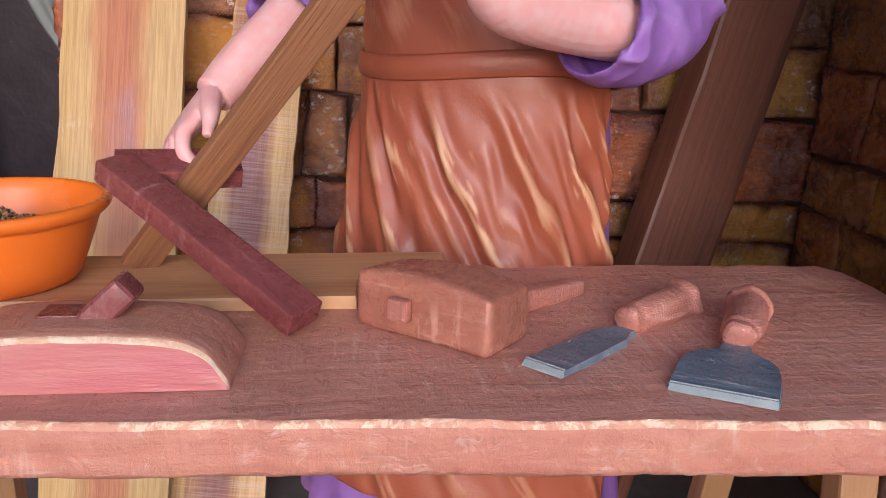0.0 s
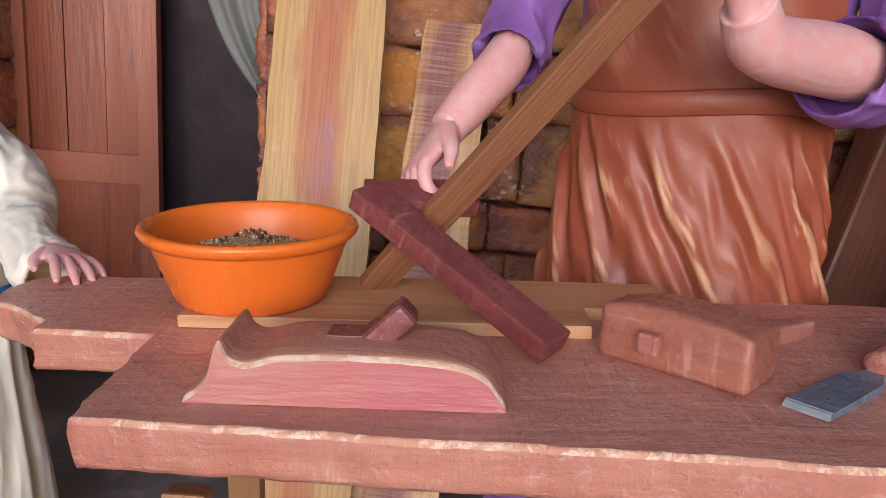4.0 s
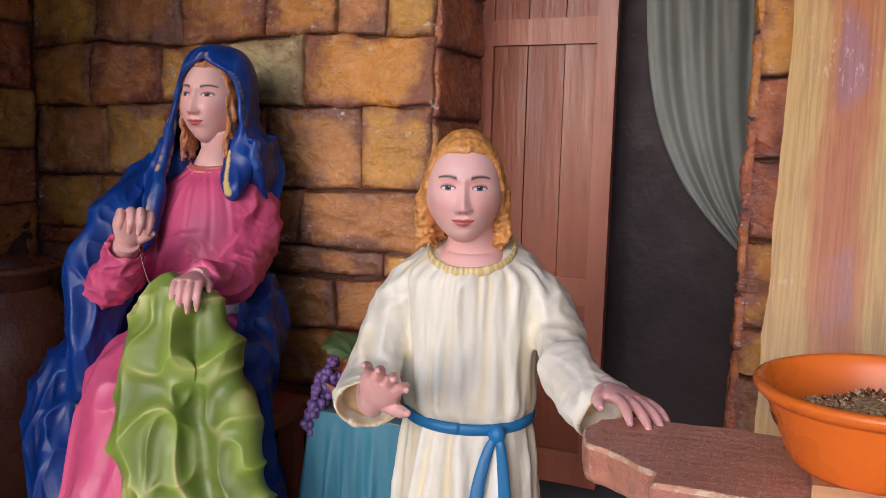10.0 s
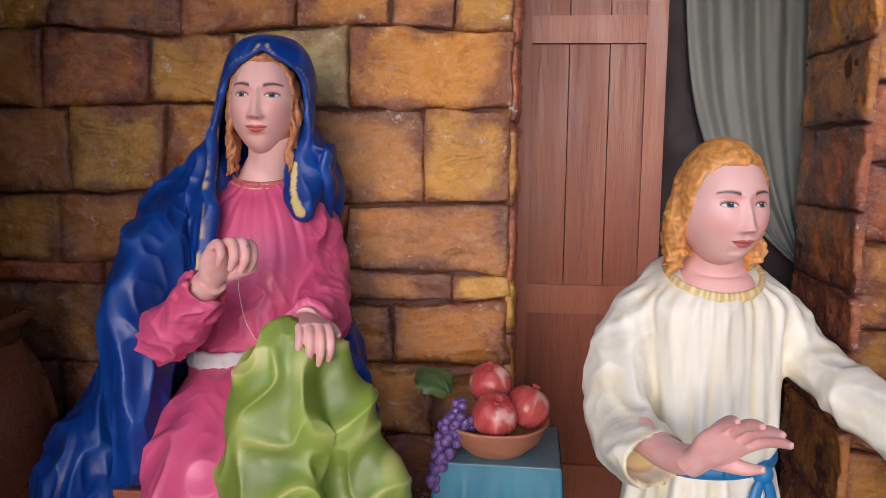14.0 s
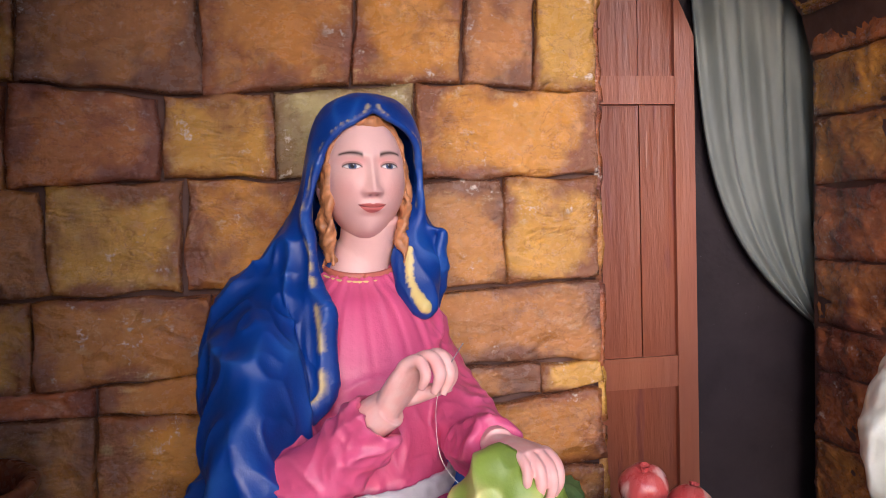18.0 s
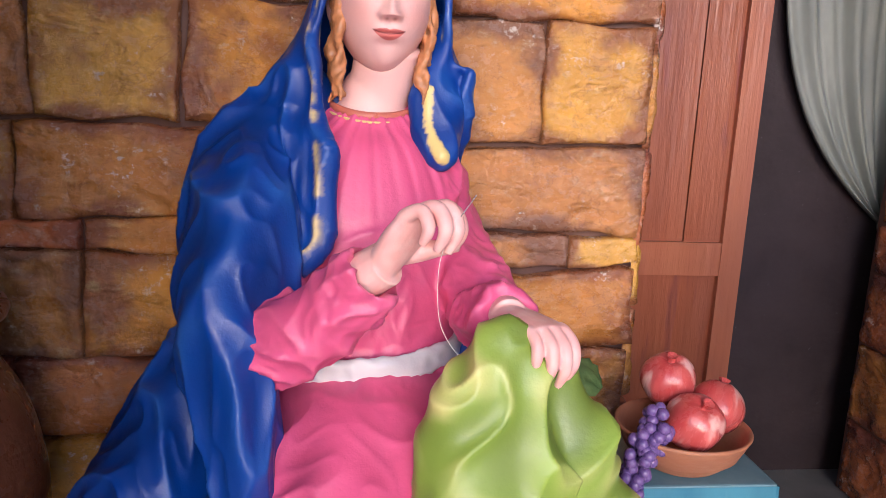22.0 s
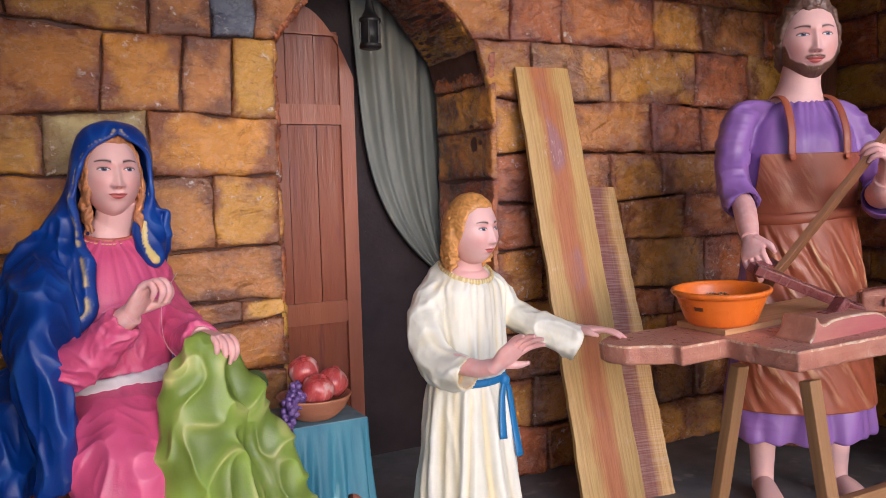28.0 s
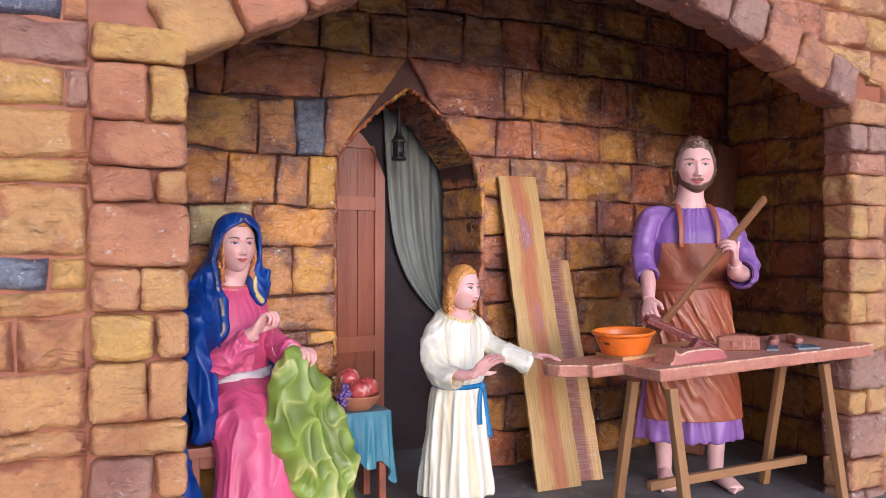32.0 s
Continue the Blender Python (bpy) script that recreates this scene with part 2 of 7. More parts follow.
def worn_paint(name, c1, c2, pale, axis=0, wear=0.56, rough=0.46, relief=1.0):
    """Brushed paint on carved wood: streaks, crossing scratches, pale rubbed spots and chips."""
    m, nt, b = nodes_of(name)
    st = [1.0, 1.0, 1.0]
    st[axis] = 0.10
    cr = [0.12, 0.12, 0.12]
    cr[axis] = 1.0
    streak = noise_node(nt, 34.0, 5, 0.65, tuple(st), 0.3)
    blot = noise_node(nt, 5.0, 5, 0.65, (1, 1, 1), 0.4)
    col = ramp(nt, maths(nt, "ADD", maths(nt, "MULTIPLY", streak, 0.5), maths(nt, "MULTIPLY", blot, 0.5)), [(0.38, c1), (0.62, c2)])
    cross = noise_node(nt, 60.0, 3, 0.6, tuple(cr))
    scr = maths(nt, "MULTIPLY", ramp(nt, cross, [(0.60, (0,) * 3), (0.68, (0.7,) * 3)]), ramp(nt, noise_node(nt, 4.0, 3), [(0.48, (0,) * 3), (0.6, (1,) * 3)]))
    col = mix(nt, scr, col, pale)
    lng = noise_node(nt, 75.0, 3, 0.6, tuple(st))
    col = mix(nt, ramp(nt, lng, [(0.63, (0,) * 3), (0.72, (0.6,) * 3)]), col, pale)
    chip = noise_node(nt, 40.0, 6, 0.75, (1, 1, 1), 0.5)
    col = mix(nt, ramp(nt, chip, [(wear, (0,) * 3), (wear + 0.10, (0.7,) * 3)]), col, pale)
    col = mix(nt, ramp(nt, chip, [(0.28, (0.40,) * 3), (0.38, (0,) * 3)]), col, mix(nt, 1.0, c1, (0.6, 0.52, 0.5), "MULTIPLY"))
    link(nt, col, b.inputs["Base Color"])
    link(nt, ramp(nt, chip, [(0.35, (rough + 0.12,) * 3), (0.65, (rough - 0.14,) * 3)]), b.inputs["Roughness"])
    bump(nt, b, [(streak, 0.4 * relief), (cross, 0.2 * relief), (chip, 0.45 * relief), (blot, 0.5 * relief)], 0.006)
    return m


OCHRE = stone_mat("stone_ochre", [(0.57, 0.262, 0.036), (0.62, 0.332, 0.050), (0.49, 0.198, 0.040), (0.60, 0.262, 0.035)], (0.20, 0.062, 0.034), (0.70, 0.47, 0.19))
UMBER = stone_mat("stone_umber", [(0.50, 0.145, 0.044), (0.53, 0.190, 0.050), (0.46, 0.145, 0.050)], (0.18, 0.052, 0.036), (0.60, 0.38, 0.26))
MAUVE = stone_mat("stone_mauve", [(0.50, 0.210, 0.060), (0.45, 0.178, 0.058), (0.54, 0.248, 0.056)], (0.16, 0.066, 0.042), (0.60, 0.42, 0.24))
SAGE = stone_mat("stone_sage", [(0.50, 0.41, 0.18), (0.46, 0.39, 0.20)], (0.24, 0.14, 0.06), (0.66, 0.60, 0.42))
SLATE = stone_mat("stone_slate", [(0.12, 0.145, 0.21), (0.15, 0.17, 0.21)], (0.07, 0.07, 0.11), (0.42, 0.45, 0.52))
F_PEACH = stone_mat("facade_peach", [(0.58, 0.27, 0.100), (0.63, 0.335, 0.120), (0.54, 0.225, 0.110)], (0.34, 0.115, 0.055), (0.80, 0.58, 0.40), 0.32, 0.22, 1.4)
F_GOLD = stone_mat("facade_gold", [(0.62, 0.36, 0.095), (0.60, 0.33, 0.115)], (0.42, 0.155, 0.055), (0.82, 0.64, 0.38), 0.32, 0.22, 1.4)
F_DUSK = stone_mat("facade_dusk", [(0.42, 0.225, 0.155), (0.40, 0.225, 0.16)], (0.26, 0.10, 0.065), (0.64, 0.50, 0.44), 0.32, 0.22, 1.4)
MORTAR = plain("mortar", (0.085, 0.036, 0.028), (0.14, 0.065, 0.045), 7, 0.7, 0.1, ((50, 0.3),))
F_MORTAR = plain("facade_mortar", (0.25, 0.085, 0.042), (0.34, 0.125, 0.06), 7, 0.6, 0.1, ((50, 0.3),))
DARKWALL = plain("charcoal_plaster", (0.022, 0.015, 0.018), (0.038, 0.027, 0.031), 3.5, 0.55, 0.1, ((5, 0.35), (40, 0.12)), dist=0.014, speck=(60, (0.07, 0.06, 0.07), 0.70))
CURTAIN = plain("grey_drape", (0.14, 0.155, 0.14), (0.21, 0.225, 0.205), 4, 0.6, 0.1, ((40, 0.2),), (1, 1, 0.4))
CONCRETE = plain("concrete", (0.13, 0.13, 0.135), (0.22, 0.215, 0.21), 2.5, 0.65, 0.12, ((18, 0.3), (120, 0.3)), speck=(9, (0.27, 0.25, 0.23), 0.58))
PAVING = plain("outdoor_paving", (0.40, 0.385, 0.36), (0.52, 0.50, 0.47), 1.2, 0.8, 0.1, ((30, 0.3), (150, 0.3)))
CEILING = plain("ceiling_plaster", (0.34, 0.27, 0.21), (0.42, 0.34, 0.27), 3, 0.8, 0.1, ((20, 0.4),))
DOOR = plain("door_paint", (0.185, 0.044, 0.018), (0.27, 0.074, 0.028), 6, 0.40, 0.1, ((16, 0.6), (70, 0.35)), (1, 1, 0.10), dist=0.006, speck=(30, (0.19, 0.045, 0.03), 0.60))
DOOR_RIM = plain("door_frame_paint", (0.26, 0.074, 0.037), (0.35, 0.117, 0.053), 6, 0.40, 0.1, ((16, 0.5), (70, 0.3)), (1, 1, 0.10), dist=0.006)
PINE = board_mat("pine_board", (0.53, 0.35, 0.12), (0.47, 0.225, 0.07), (0.43, 0.155, 0.055), (0.34, 0.17, 0.20), 0.13, 0.0)
PINE_DARK = board_mat("rough_sawn_board", (0.66, 0.43, 0.17), (0.44, 0.22, 0.085), (0.27, 0.10, 0.075), (0.20, 0.10, 0.15), 0.13, 0.15, 0.20)
LEGWOOD = wood_mat("trestle_wood", (0.36, 0.19, 0.075), (0.24, 0.115, 0.045), 2, 0.55, 8, 0.3)
BEAMWOOD = wood_mat("beam_wood", (0.22, 0.085, 0.048), (0.10, 0.038, 0.024), 2, 0.5, 5, 0.7)
STICKWOOD = wood_mat("lath_wood", (0.30, 0.135, 0.055), (0.16, 0.062, 0.027), 2, 0.5, 16, 0.6)
PLANKWOOD = wood_mat("offcut_wood", (0.62, 0.36, 0.16), (0.44, 0.22, 0.09), 0, 0.55, 8, 0.3)
BENCH = worn_paint("bench_top_paint", (0.54, 0.235, 0.158), (0.63, 0.315, 0.225), (0.72, 0.46, 0.34), 0, 0.62, 0.38, 1.1)
BENCH_EDGE = worn_paint("bench_edge_paint", (0.46, 0.175, 0.115), (0.55, 0.25, 0.165), (0.66, 0.42, 0.33), 0, 0.56, 0.40, 1.6)
BENCH_RIM = worn_paint("bench_rubbed_rim", (0.54, 0.24, 0.15), (0.64, 0.36, 0.22), (0.84, 0.68, 0.46), 0, 0.48, 0.40, 1.3)
PLANE_SIDE = plain("plane_side_paint", (0.52, 0.27, 0.185), (0.44, 0.115, 0.125), 9, 0.42, 0.1, ((60, 0.3), (160, 0.25)), (0.16, 1, 1), speck=(40, (0.50, 0.27, 0.19), 0.66))
PLANE_RIM = worn_paint("plane_rubbed_rim", (0.60, 0.34, 0.20), (0.74, 0.50, 0.32), (0.84, 0.70, 0.52), 0, 0.46, 0.40)
PLANE_PAINT = worn_paint("plane_paint", (0.50, 0.225, 0.145), (0.58, 0.29, 0.195), (0.64, 0.38, 0.26), 0, 0.62)
MALLET_PAINT = worn_paint("mallet_paint", (0.33, 0.125, 0.078), (0.43, 0.175, 0.11), (0.58, 0.33, 0.24), 0, 0.70, 0.28, 0.8)
HANDLE_PAINT = worn_paint("handle_paint", (0.40, 0.15, 0.105), (0.49, 0.22, 0.16), (0.64, 0.38, 0.30), 2, 0.58, 0.40, 1.6)
STEEL_PAINT = worn_paint("blade_paint", (0.11, 0.145, 0.185), (0.19, 0.24, 0.28), (0.46, 0.53, 0.54), 0, 0.60, 0.38)
STEEL_EDGE = plain("blade_edge_paint", (0.28, 0.33, 0.33), (0.42, 0.46, 0.44), 20, 0.35, 0.1, ((50, 0.3),))
SQUARE_PAINT = worn_paint("square_paint", (0.16, 0.040, 0.038), (0.23, 0.068, 0.062), (0.42, 0.20, 0.17), 2, 0.66, 0.30, 0.7)
ORANGE = plain("orange_plastic", (0.80, 0.175, 0.008), (0.84, 0.195, 0.01), 3, 0.3, 0.06, ((80, 0.02),))
BLACKMARK = plain("dark_print", (0.10, 0.03, 0.01), (0.13, 0.04, 0.012), 9, 0.5, 0.1)
SEED = plain("dry_seed", (0.20, 0.08, 0.03), (0.78, 0.55, 0.26), 210, 0.7, 0.1, ((200, 0.3),))
IRON = plain("black_iron", (0.008, 0.008, 0.009), (0.02, 0.02, 0.02), 20, 0.45, 0.12, ((60, 0.4),))
TERRA = plain("terracotta", (0.36, 0.14, 0.07), (0.44, 0.19, 0.10), 8, 0.6, 0.12, ((40, 0.3),), (1, 1, 3))
POT = plain("glazed_pot", (0.13, 0.040, 0.022), (0.21, 0.072, 0.036), 4, 0.3, 0.1, ((30, 0.5), (90, 0.25)), dist=0.006)
BLUECLOTH = plain("blue_cloth_paint", (0.035, 0.15, 0.235), (0.065, 0.23, 0.32), 9, 0.45, 0.12, ((40, 0.3),), (1, 1, 0.2), speck=(20, (0.22, 0.42, 0.46), 0.63))
BLUETOP = plain("blue_tabletop_paint", (0.10, 0.20, 0.25), (0.14, 0.26, 0.31), 7, 0.5, 0.1, ((40, 0.2),))
# Pale specks put the fruit's white highlights into the colour.
APPLE = plain("pomegranate_paint", (0.40, 0.045, 0.045), (0.58, 0.13, 0.115), 18, 0.28, 0.1, ((50, 0.4),), (1, 1, 0.3), speck=(20, (0.74, 0.44, 0.40), 0.55))
GRAPE = plain("grape_paint", (0.10, 0.055, 0.19), (0.17, 0.10, 0.28), 40, 0.3, 0.08, ((60, 0.15),))
LEAF = plain("leaf_paint", (0.055, 0.105, 0.03), (0.10, 0.16, 0.05), 20, 0.5, 0.1, ((60, 0.4),))
SEATWOOD = wood_mat("stool_paint", (0.32, 0.10, 0.055), (0.22, 0.065, 0.035), 0, 0.45, 7, 0.3)
STEEL = plain("needle_steel", (0.6, 0.6, 0.6), (0.7, 0.7, 0.7), 50, 0.25, 0.05, metal=1.0)
THREAD = plain("white_thread", (0.7, 0.68, 0.62), (0.8, 0.78, 0.72), 90, 0.7, 0.1)
STATUE = statue_mat("painted_plaster", 0.42)
DARKWALL.node_tree.nodes["Principled BSDF"].inputs["Specular IOR Level"].default_value = 0.2


def seed_mat():
    """Dry seeds, each of its own tone from nearly black to straw."""
    m, nt, b = nodes_of("dry_seed")
    g = nt.nodes.new("ShaderNodeNewGeometry")
    link(nt, ramp(nt, g.outputs["Random Per Island"], [(0.0, (0.06, 0.022, 0.010)), (0.35, (0.26, 0.11, 0.04)), (0.65, (0.52, 0.30, 0.12)), (1.0, (0.80, 0.62, 0.36))]), b.inputs["Base Color"])
    b.inputs["Roughness"].default_value = 0.6
    return m


SEED_LOOSE = seed_mat()


# ---- building helpers ----
def mesh_ob(name, verts, faces, mats, parent=None, smooth=False, slots=None, label=""):
    me = bpy.data.meshes.new(name)
    me.from_pydata([tuple(map(float, v)) for v in verts], [], faces)
    for m in (mats if isinstance(mats, (list, tuple)) else [mats]):
        me.materials.append(m)
    if smooth:
        me.polygons.foreach_set("use_smooth", [True] * len(me.polygons))
    if slots is not None:
        me.polygons.foreach_set("material_index", slots)
    ob = new(name, me)
    if parent:
        ob.parent = parent
    if label:
        tagged(ob, label)
    return ob


def part(name, bm, mats, parent, label="", smooth=False):
    me = bpy.data.meshes.new(name)
    bmesh.ops.recalc_face_normals(bm, faces=bm.faces)
    bm.to_mesh(me)
    bm.free()
    for m in (mats if isinstance(mats, (list, tuple)) else [mats]):
        me.materials.append(m)
    if smooth:
        me.polygons.foreach_set("use_smooth", [True] * len(me.polygons))
    ob = new(name, me)
    if parent:
        ob.parent = parent
    if label:
        tagged(ob, label)
    return ob


def thing(name, m, label, category, group="", kind=""):
    ob = new(name)
    ob.empty_display_size = 0.1
    ob.matrix_world = m
    return tagged(ob, label, category, group, kind)


def box_bm(size, at=(0, 0, 0), bevel=0.004, cuts=0, rough=0.0, seed=0, rot=None, segs=2):
    """A bevelled box, its faces cut and worn a little uneven."""
    bm = bmesh.new()
    bmesh.ops.create_cube(bm, size=1.0)
    bmesh.ops.scale(bm, vec=size, verts=bm.verts)
    if cuts:
        long = max(range(3), key=lambda i: size[i])
        es = [e for e in bm.edges if abs((e.verts[0].co - e.verts[1].co)[long]) > size[long] * 0.9]
        bmesh.ops.subdivide_edges(bm, edges=es, cuts=cuts, use_grid_fill=True)
    if bevel:
        sharp = [e for e in bm.edges if len(e.link_faces) == 2 and e.calc_face_angle(0) > 0.5]
        bmesh.ops.bevel(bm, geom=sharp, offset=bevel, segments=segs, affect="EDGES", profile=0.6)
    if rough:
        for v in bm.verts:
            p = v.co * 9 + Vector((seed * 7.3, seed * 3.1, 0))
            v.co += noise.noise_vector(p) * rough
    if rot:
        bmesh.ops.transform(bm, matrix=rot, verts=bm.verts)
    bmesh.ops.translate(bm, vec=at, verts=bm.verts)
    return bm


def bar_bm(a, b, w, d, bevel=0.004, cuts=6, rough=0.002, seed=0, up=(0, 1, 0)):
    """A squared timber from a to b; its grain axis is local z before it is turned."""
    a, b = Vector(a), Vector(b)
    z = (b - a).normalized()
    x = Vector(up).cross(z).normalized()
    y = z.cross(x)
    rot = Matrix((x, y, z)).transposed().to_4x4()
    return box_bm((w, d, (b - a).length), (a + b) / 2, bevel, cuts, rough, seed, rot)


def bar(name, a, b, w, d, mat, parent, label="", seed=0, up=(0, 1, 0), rough=0.002, bevel=0.004, cuts=6):
    """A timber as an object of its own, turned so that the grain follows it."""
    a, b = Vector(a), Vector(b)
    z = (b - a).normalized()
    x = Vector(up).cross(z).normalized()
    y = z.cross(x)
    bm = box_bm((w, d, (b - a).length), (0, 0, 0), bevel, cuts, rough, seed)
    ob = part(name, bm, mat, parent, label)
    ob.matrix_local = Matrix.Translation((a + b) / 2) @ Matrix((x, y, z)).transposed().to_4x4()
    return ob


def lathe(profile, n=48, wob=0.0, seed=0):
    """Verts and faces of a turned shape; profile: rows of radius and height."""
    vs, fs = [], []
    for r, z in profile:
        for i in range(n):
            a = 2 * math.pi * i / n
            k = 1 + wob * noise.noise(Vector((math.cos(a) * 1.5, math.sin(a) * 1.5, z * 8 + seed)))
            vs.append((r * k * math.cos(a), r * k * math.sin(a), z))
    for j in range(len(profile) - 1):
        for i in range(n):
            fs.append((j * n + i, j * n + (i + 1) % n, (j + 1) * n + (i + 1) % n, (j + 1) * n + i))
    fs.append(tuple(range(n - 1, -1, -1)))
    fs.append(tuple((len(profile) - 1) * n + i for i in range(n)))
    return vs, fs


def spline(pts, n):
    """Catmull-Rom through rows of numbers."""
    p = np.array(pts, float)
    p = np.vstack([2 * p[0] - p[1], p, 2 * p[-1] - p[-2]])
    out = []
    k = len(p) - 3
    for s in np.linspace(0, k - 1e-9, n):
        i = int(s)
        t = s - i
        a, b, c, d = p[i:i + 4]
        out.append(0.5 * (2 * b + (c - a) * t + (2 * a - 5 * b + 4 * c - d) * t * t + (3 * b - a - 3 * c + d) * t ** 3))
    return np.array(out)


def fbm(x, y, z=0.0, s=1.0):
    return noise.noise(Vector((x * s, y * s, z * s)))


# ---- the niche: floor, walls, openings ----
LEFT_Y, RIGHT_Y, XL, XR, TOP = 2.14, 2.07, -3.03, 1.28, 2.90
FRONT_Y = 0.80


def slab(name, outline, y0, y1, mat, label, category):
    """A standing slab with the outline in x and z, from y0 to y1."""
    n = len(outline)
    vs = [(x, y0(x) if callable(y0) else y0, z) for x, z in outline] + [(x, y1, z) for x, z in outline]
    fs = [tuple(range(n)), tuple(range(2 * n - 1, n - 1, -1))] + [(i, i + n, (i + 1) % n + n, (i + 1) % n) for i in range(n)]
    ob = mesh_ob(name, vs, fs, mat)
    return tagged(ob, label, category, kind="structure")


DOOR_ARCH = [(-1.478, 1.72), (-1.39, 1.83), (-1.274, 1.95), (-1.176, 2.034), (-1.069, 2.111), (-0.965, 2.05), (-0.867, 1.974), (-0.76, 1.85), (-0.665, 1.73)]
wall_back = slab("wall_back", [(XL - 0.15, 0), (-1.478, 0)] + DOOR_ARCH + [(-0.63, 1.60), (-0.63, TOP), (XL - 0.15, TOP)], LEFT_Y + 0.032, 2.56, MORTAR, "back wall of uneven ochre and brown cast stones beside a pointed doorway", "wall")
wall_back_right = slab("wall_back_right", [(-0.63, 0), (XR + 0.15, 0), (XR + 0.15, TOP), (-0.63, TOP)], RIGHT_Y + 0.05, 2.558, MORTAR,
                       "back wall of uneven ochre and brown cast stones behind the boards", "wall")
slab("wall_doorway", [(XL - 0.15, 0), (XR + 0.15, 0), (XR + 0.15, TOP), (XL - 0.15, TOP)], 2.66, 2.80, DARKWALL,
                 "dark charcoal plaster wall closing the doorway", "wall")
wall_left = mesh_ob("wall_left", [(XL - 0.15, 0.9, 0), (XL, 0.9, 0), (XL, 2.15, 0), (XL - 0.15, 2.15, 0), (XL - 0.15, 0.9, TOP), (XL, 0.9, TOP), (XL, 2.15, TOP), (XL - 0.15, 2.15, TOP)],
                    [(0, 3, 2, 1), (4, 5, 6, 7), (0, 1, 5, 4), (1, 2, 6, 5), (2, 3, 7, 6), (3, 0, 4, 7)], MORTAR)
tagged(wall_left, "side wall of dark brown cast stones", "wall", kind="structure")
wall_right = mesh_ob("wall_right", [(XR, 0.9, 0), (XR + 0.15, 0.9, 0), (XR + 0.15, 2.08, 0), (XR, 2.08, 0), (XR, 0.9, TOP), (XR + 0.15, 0.9, TOP), (XR + 0.15, 2.08, TOP), (XR, 2.08, TOP)],
                     [(0, 3, 2, 1), (4, 5, 6, 7), (0, 1, 5, 4), (1, 2, 6, 5), (2, 3, 7, 6), (3, 0, 4, 7)], MORTAR)
tagged(wall_right, "side wall of dark ochre and brown cast stones", "wall", kind="structure")


def front_arch(x):
    u = (x + 0.915) / 1.56
    return 1.83 + 0.04 * (x + 2.475) + 0.48 * (1 - min(1, abs(u)) ** 1.7)


AX = [-2.475 + 3.200 * i / 24 for i in range(25)]
wall_front = slab("wall_front", [(-4.6, -0.35), (-2.475, -0.35)] + [(x, front_arch(x)) for x in AX] + [(0.725, -0.35), (3.0, -0.35), (3.0, 3.5), (-4.6, 3.5)],
                  FRONT_Y, 0.90, F_MORTAR, "front wall of bulging peach and gold cast stones round a wide arch", "wall")
floor = mesh_ob("floor", [(XL - 0.15, 0.70, 0), (XR + 0.2, 0.70, 0), (XR + 0.2, 2.8, 0), (XL - 0.15, 2.8, 0), (XL - 0.15, 0.70, -0.35), (XR + 0.2, 0.70, -0.35), (XR + 0.2, 2.8, -0.35), (XL - 0.15, 2.8, -0.35)],
                [(0, 1, 2, 3), (7, 6, 5, 4), (0, 4, 5, 1), (1, 5, 6, 2), (2, 6, 7, 3), (3, 7, 4, 0)], CONCRETE)
tagged(floor, "worn grey concrete floor of the niche", "floor", kind="structure")
ceiling = mesh_ob("ceiling", [(x, y, z) for z in (TOP, TOP + 0.12) for x, y in ((XL - 0.15, 0.9), (XR + 0.15, 0.9), (XR + 0.15, 2.8), (XL - 0.15, 2.8))],
                  [(0, 3, 2, 1), (4, 5, 6, 7), (0, 1, 5, 4), (1, 2, 6, 5), (2, 3, 7, 6), (3, 0, 4, 7)], CEILING)
tagged(ceiling, "dark brown plaster ceiling of the niche", "ceiling", kind="structure")
ground = mesh_ob("ground", [(-300, -300, -0.35), (300, -300, -0.35), (300, 300, -0.35), (-300, 300, -0.35)], [(0, 1, 2, 3)], PAVING)
tagged(ground, "pale paved ground outside the niche", "ground", kind="structure")

# door leaf, standing in the back of the opening
door = thing("door_1", Matrix.Translation((-1.49, 2.545, 0.045)), "red-brown painted wooden door leaf with an arched top and sunk panels", "door", kind="structure")
DW = 0.450


def leaf_top(x):
    """Height of the leaf's curved head above its foot."""
    u = (x - 0.20) / 0.255
    return 1.90 - (0.30 * max(0, u) ** 2.2 + 0.22 * max(0, -u) ** 1.4)


def strip(name, x0, x1, z0, z1, y0, y1, mat, parent, n=7, seed=0, curved=False):
    """A panel or rail of the door; its head may follow the leaf's curve."""
    vs, fs = [], []
    for i in range(n):
        x = x0 + (x1 - x0) * i / (n - 1)
        zt = (leaf_top(x) - z1) if curved else z1
        w = 0.003 * fbm(x * 9, seed, 0.3)
        for y in (y0 + w, y1):
            vs += [(x, y, z0), (x, y, zt)]
    for i in range(n - 1):
        a, b = 4 * i, 4 * i + 4
        fs += [(a, b, b + 1, a + 1), (a + 2, a + 3, b + 3, b + 2), (a + 1, b + 1, b + 3, a + 3), (a, a + 2, b + 2, b)]
    fs += [(0, 1, 3, 2), (4 * n - 4, 4 * n - 2, 4 * n - 1, 4 * n - 3)]
    return mesh_ob(name, vs, fs, mat, parent)


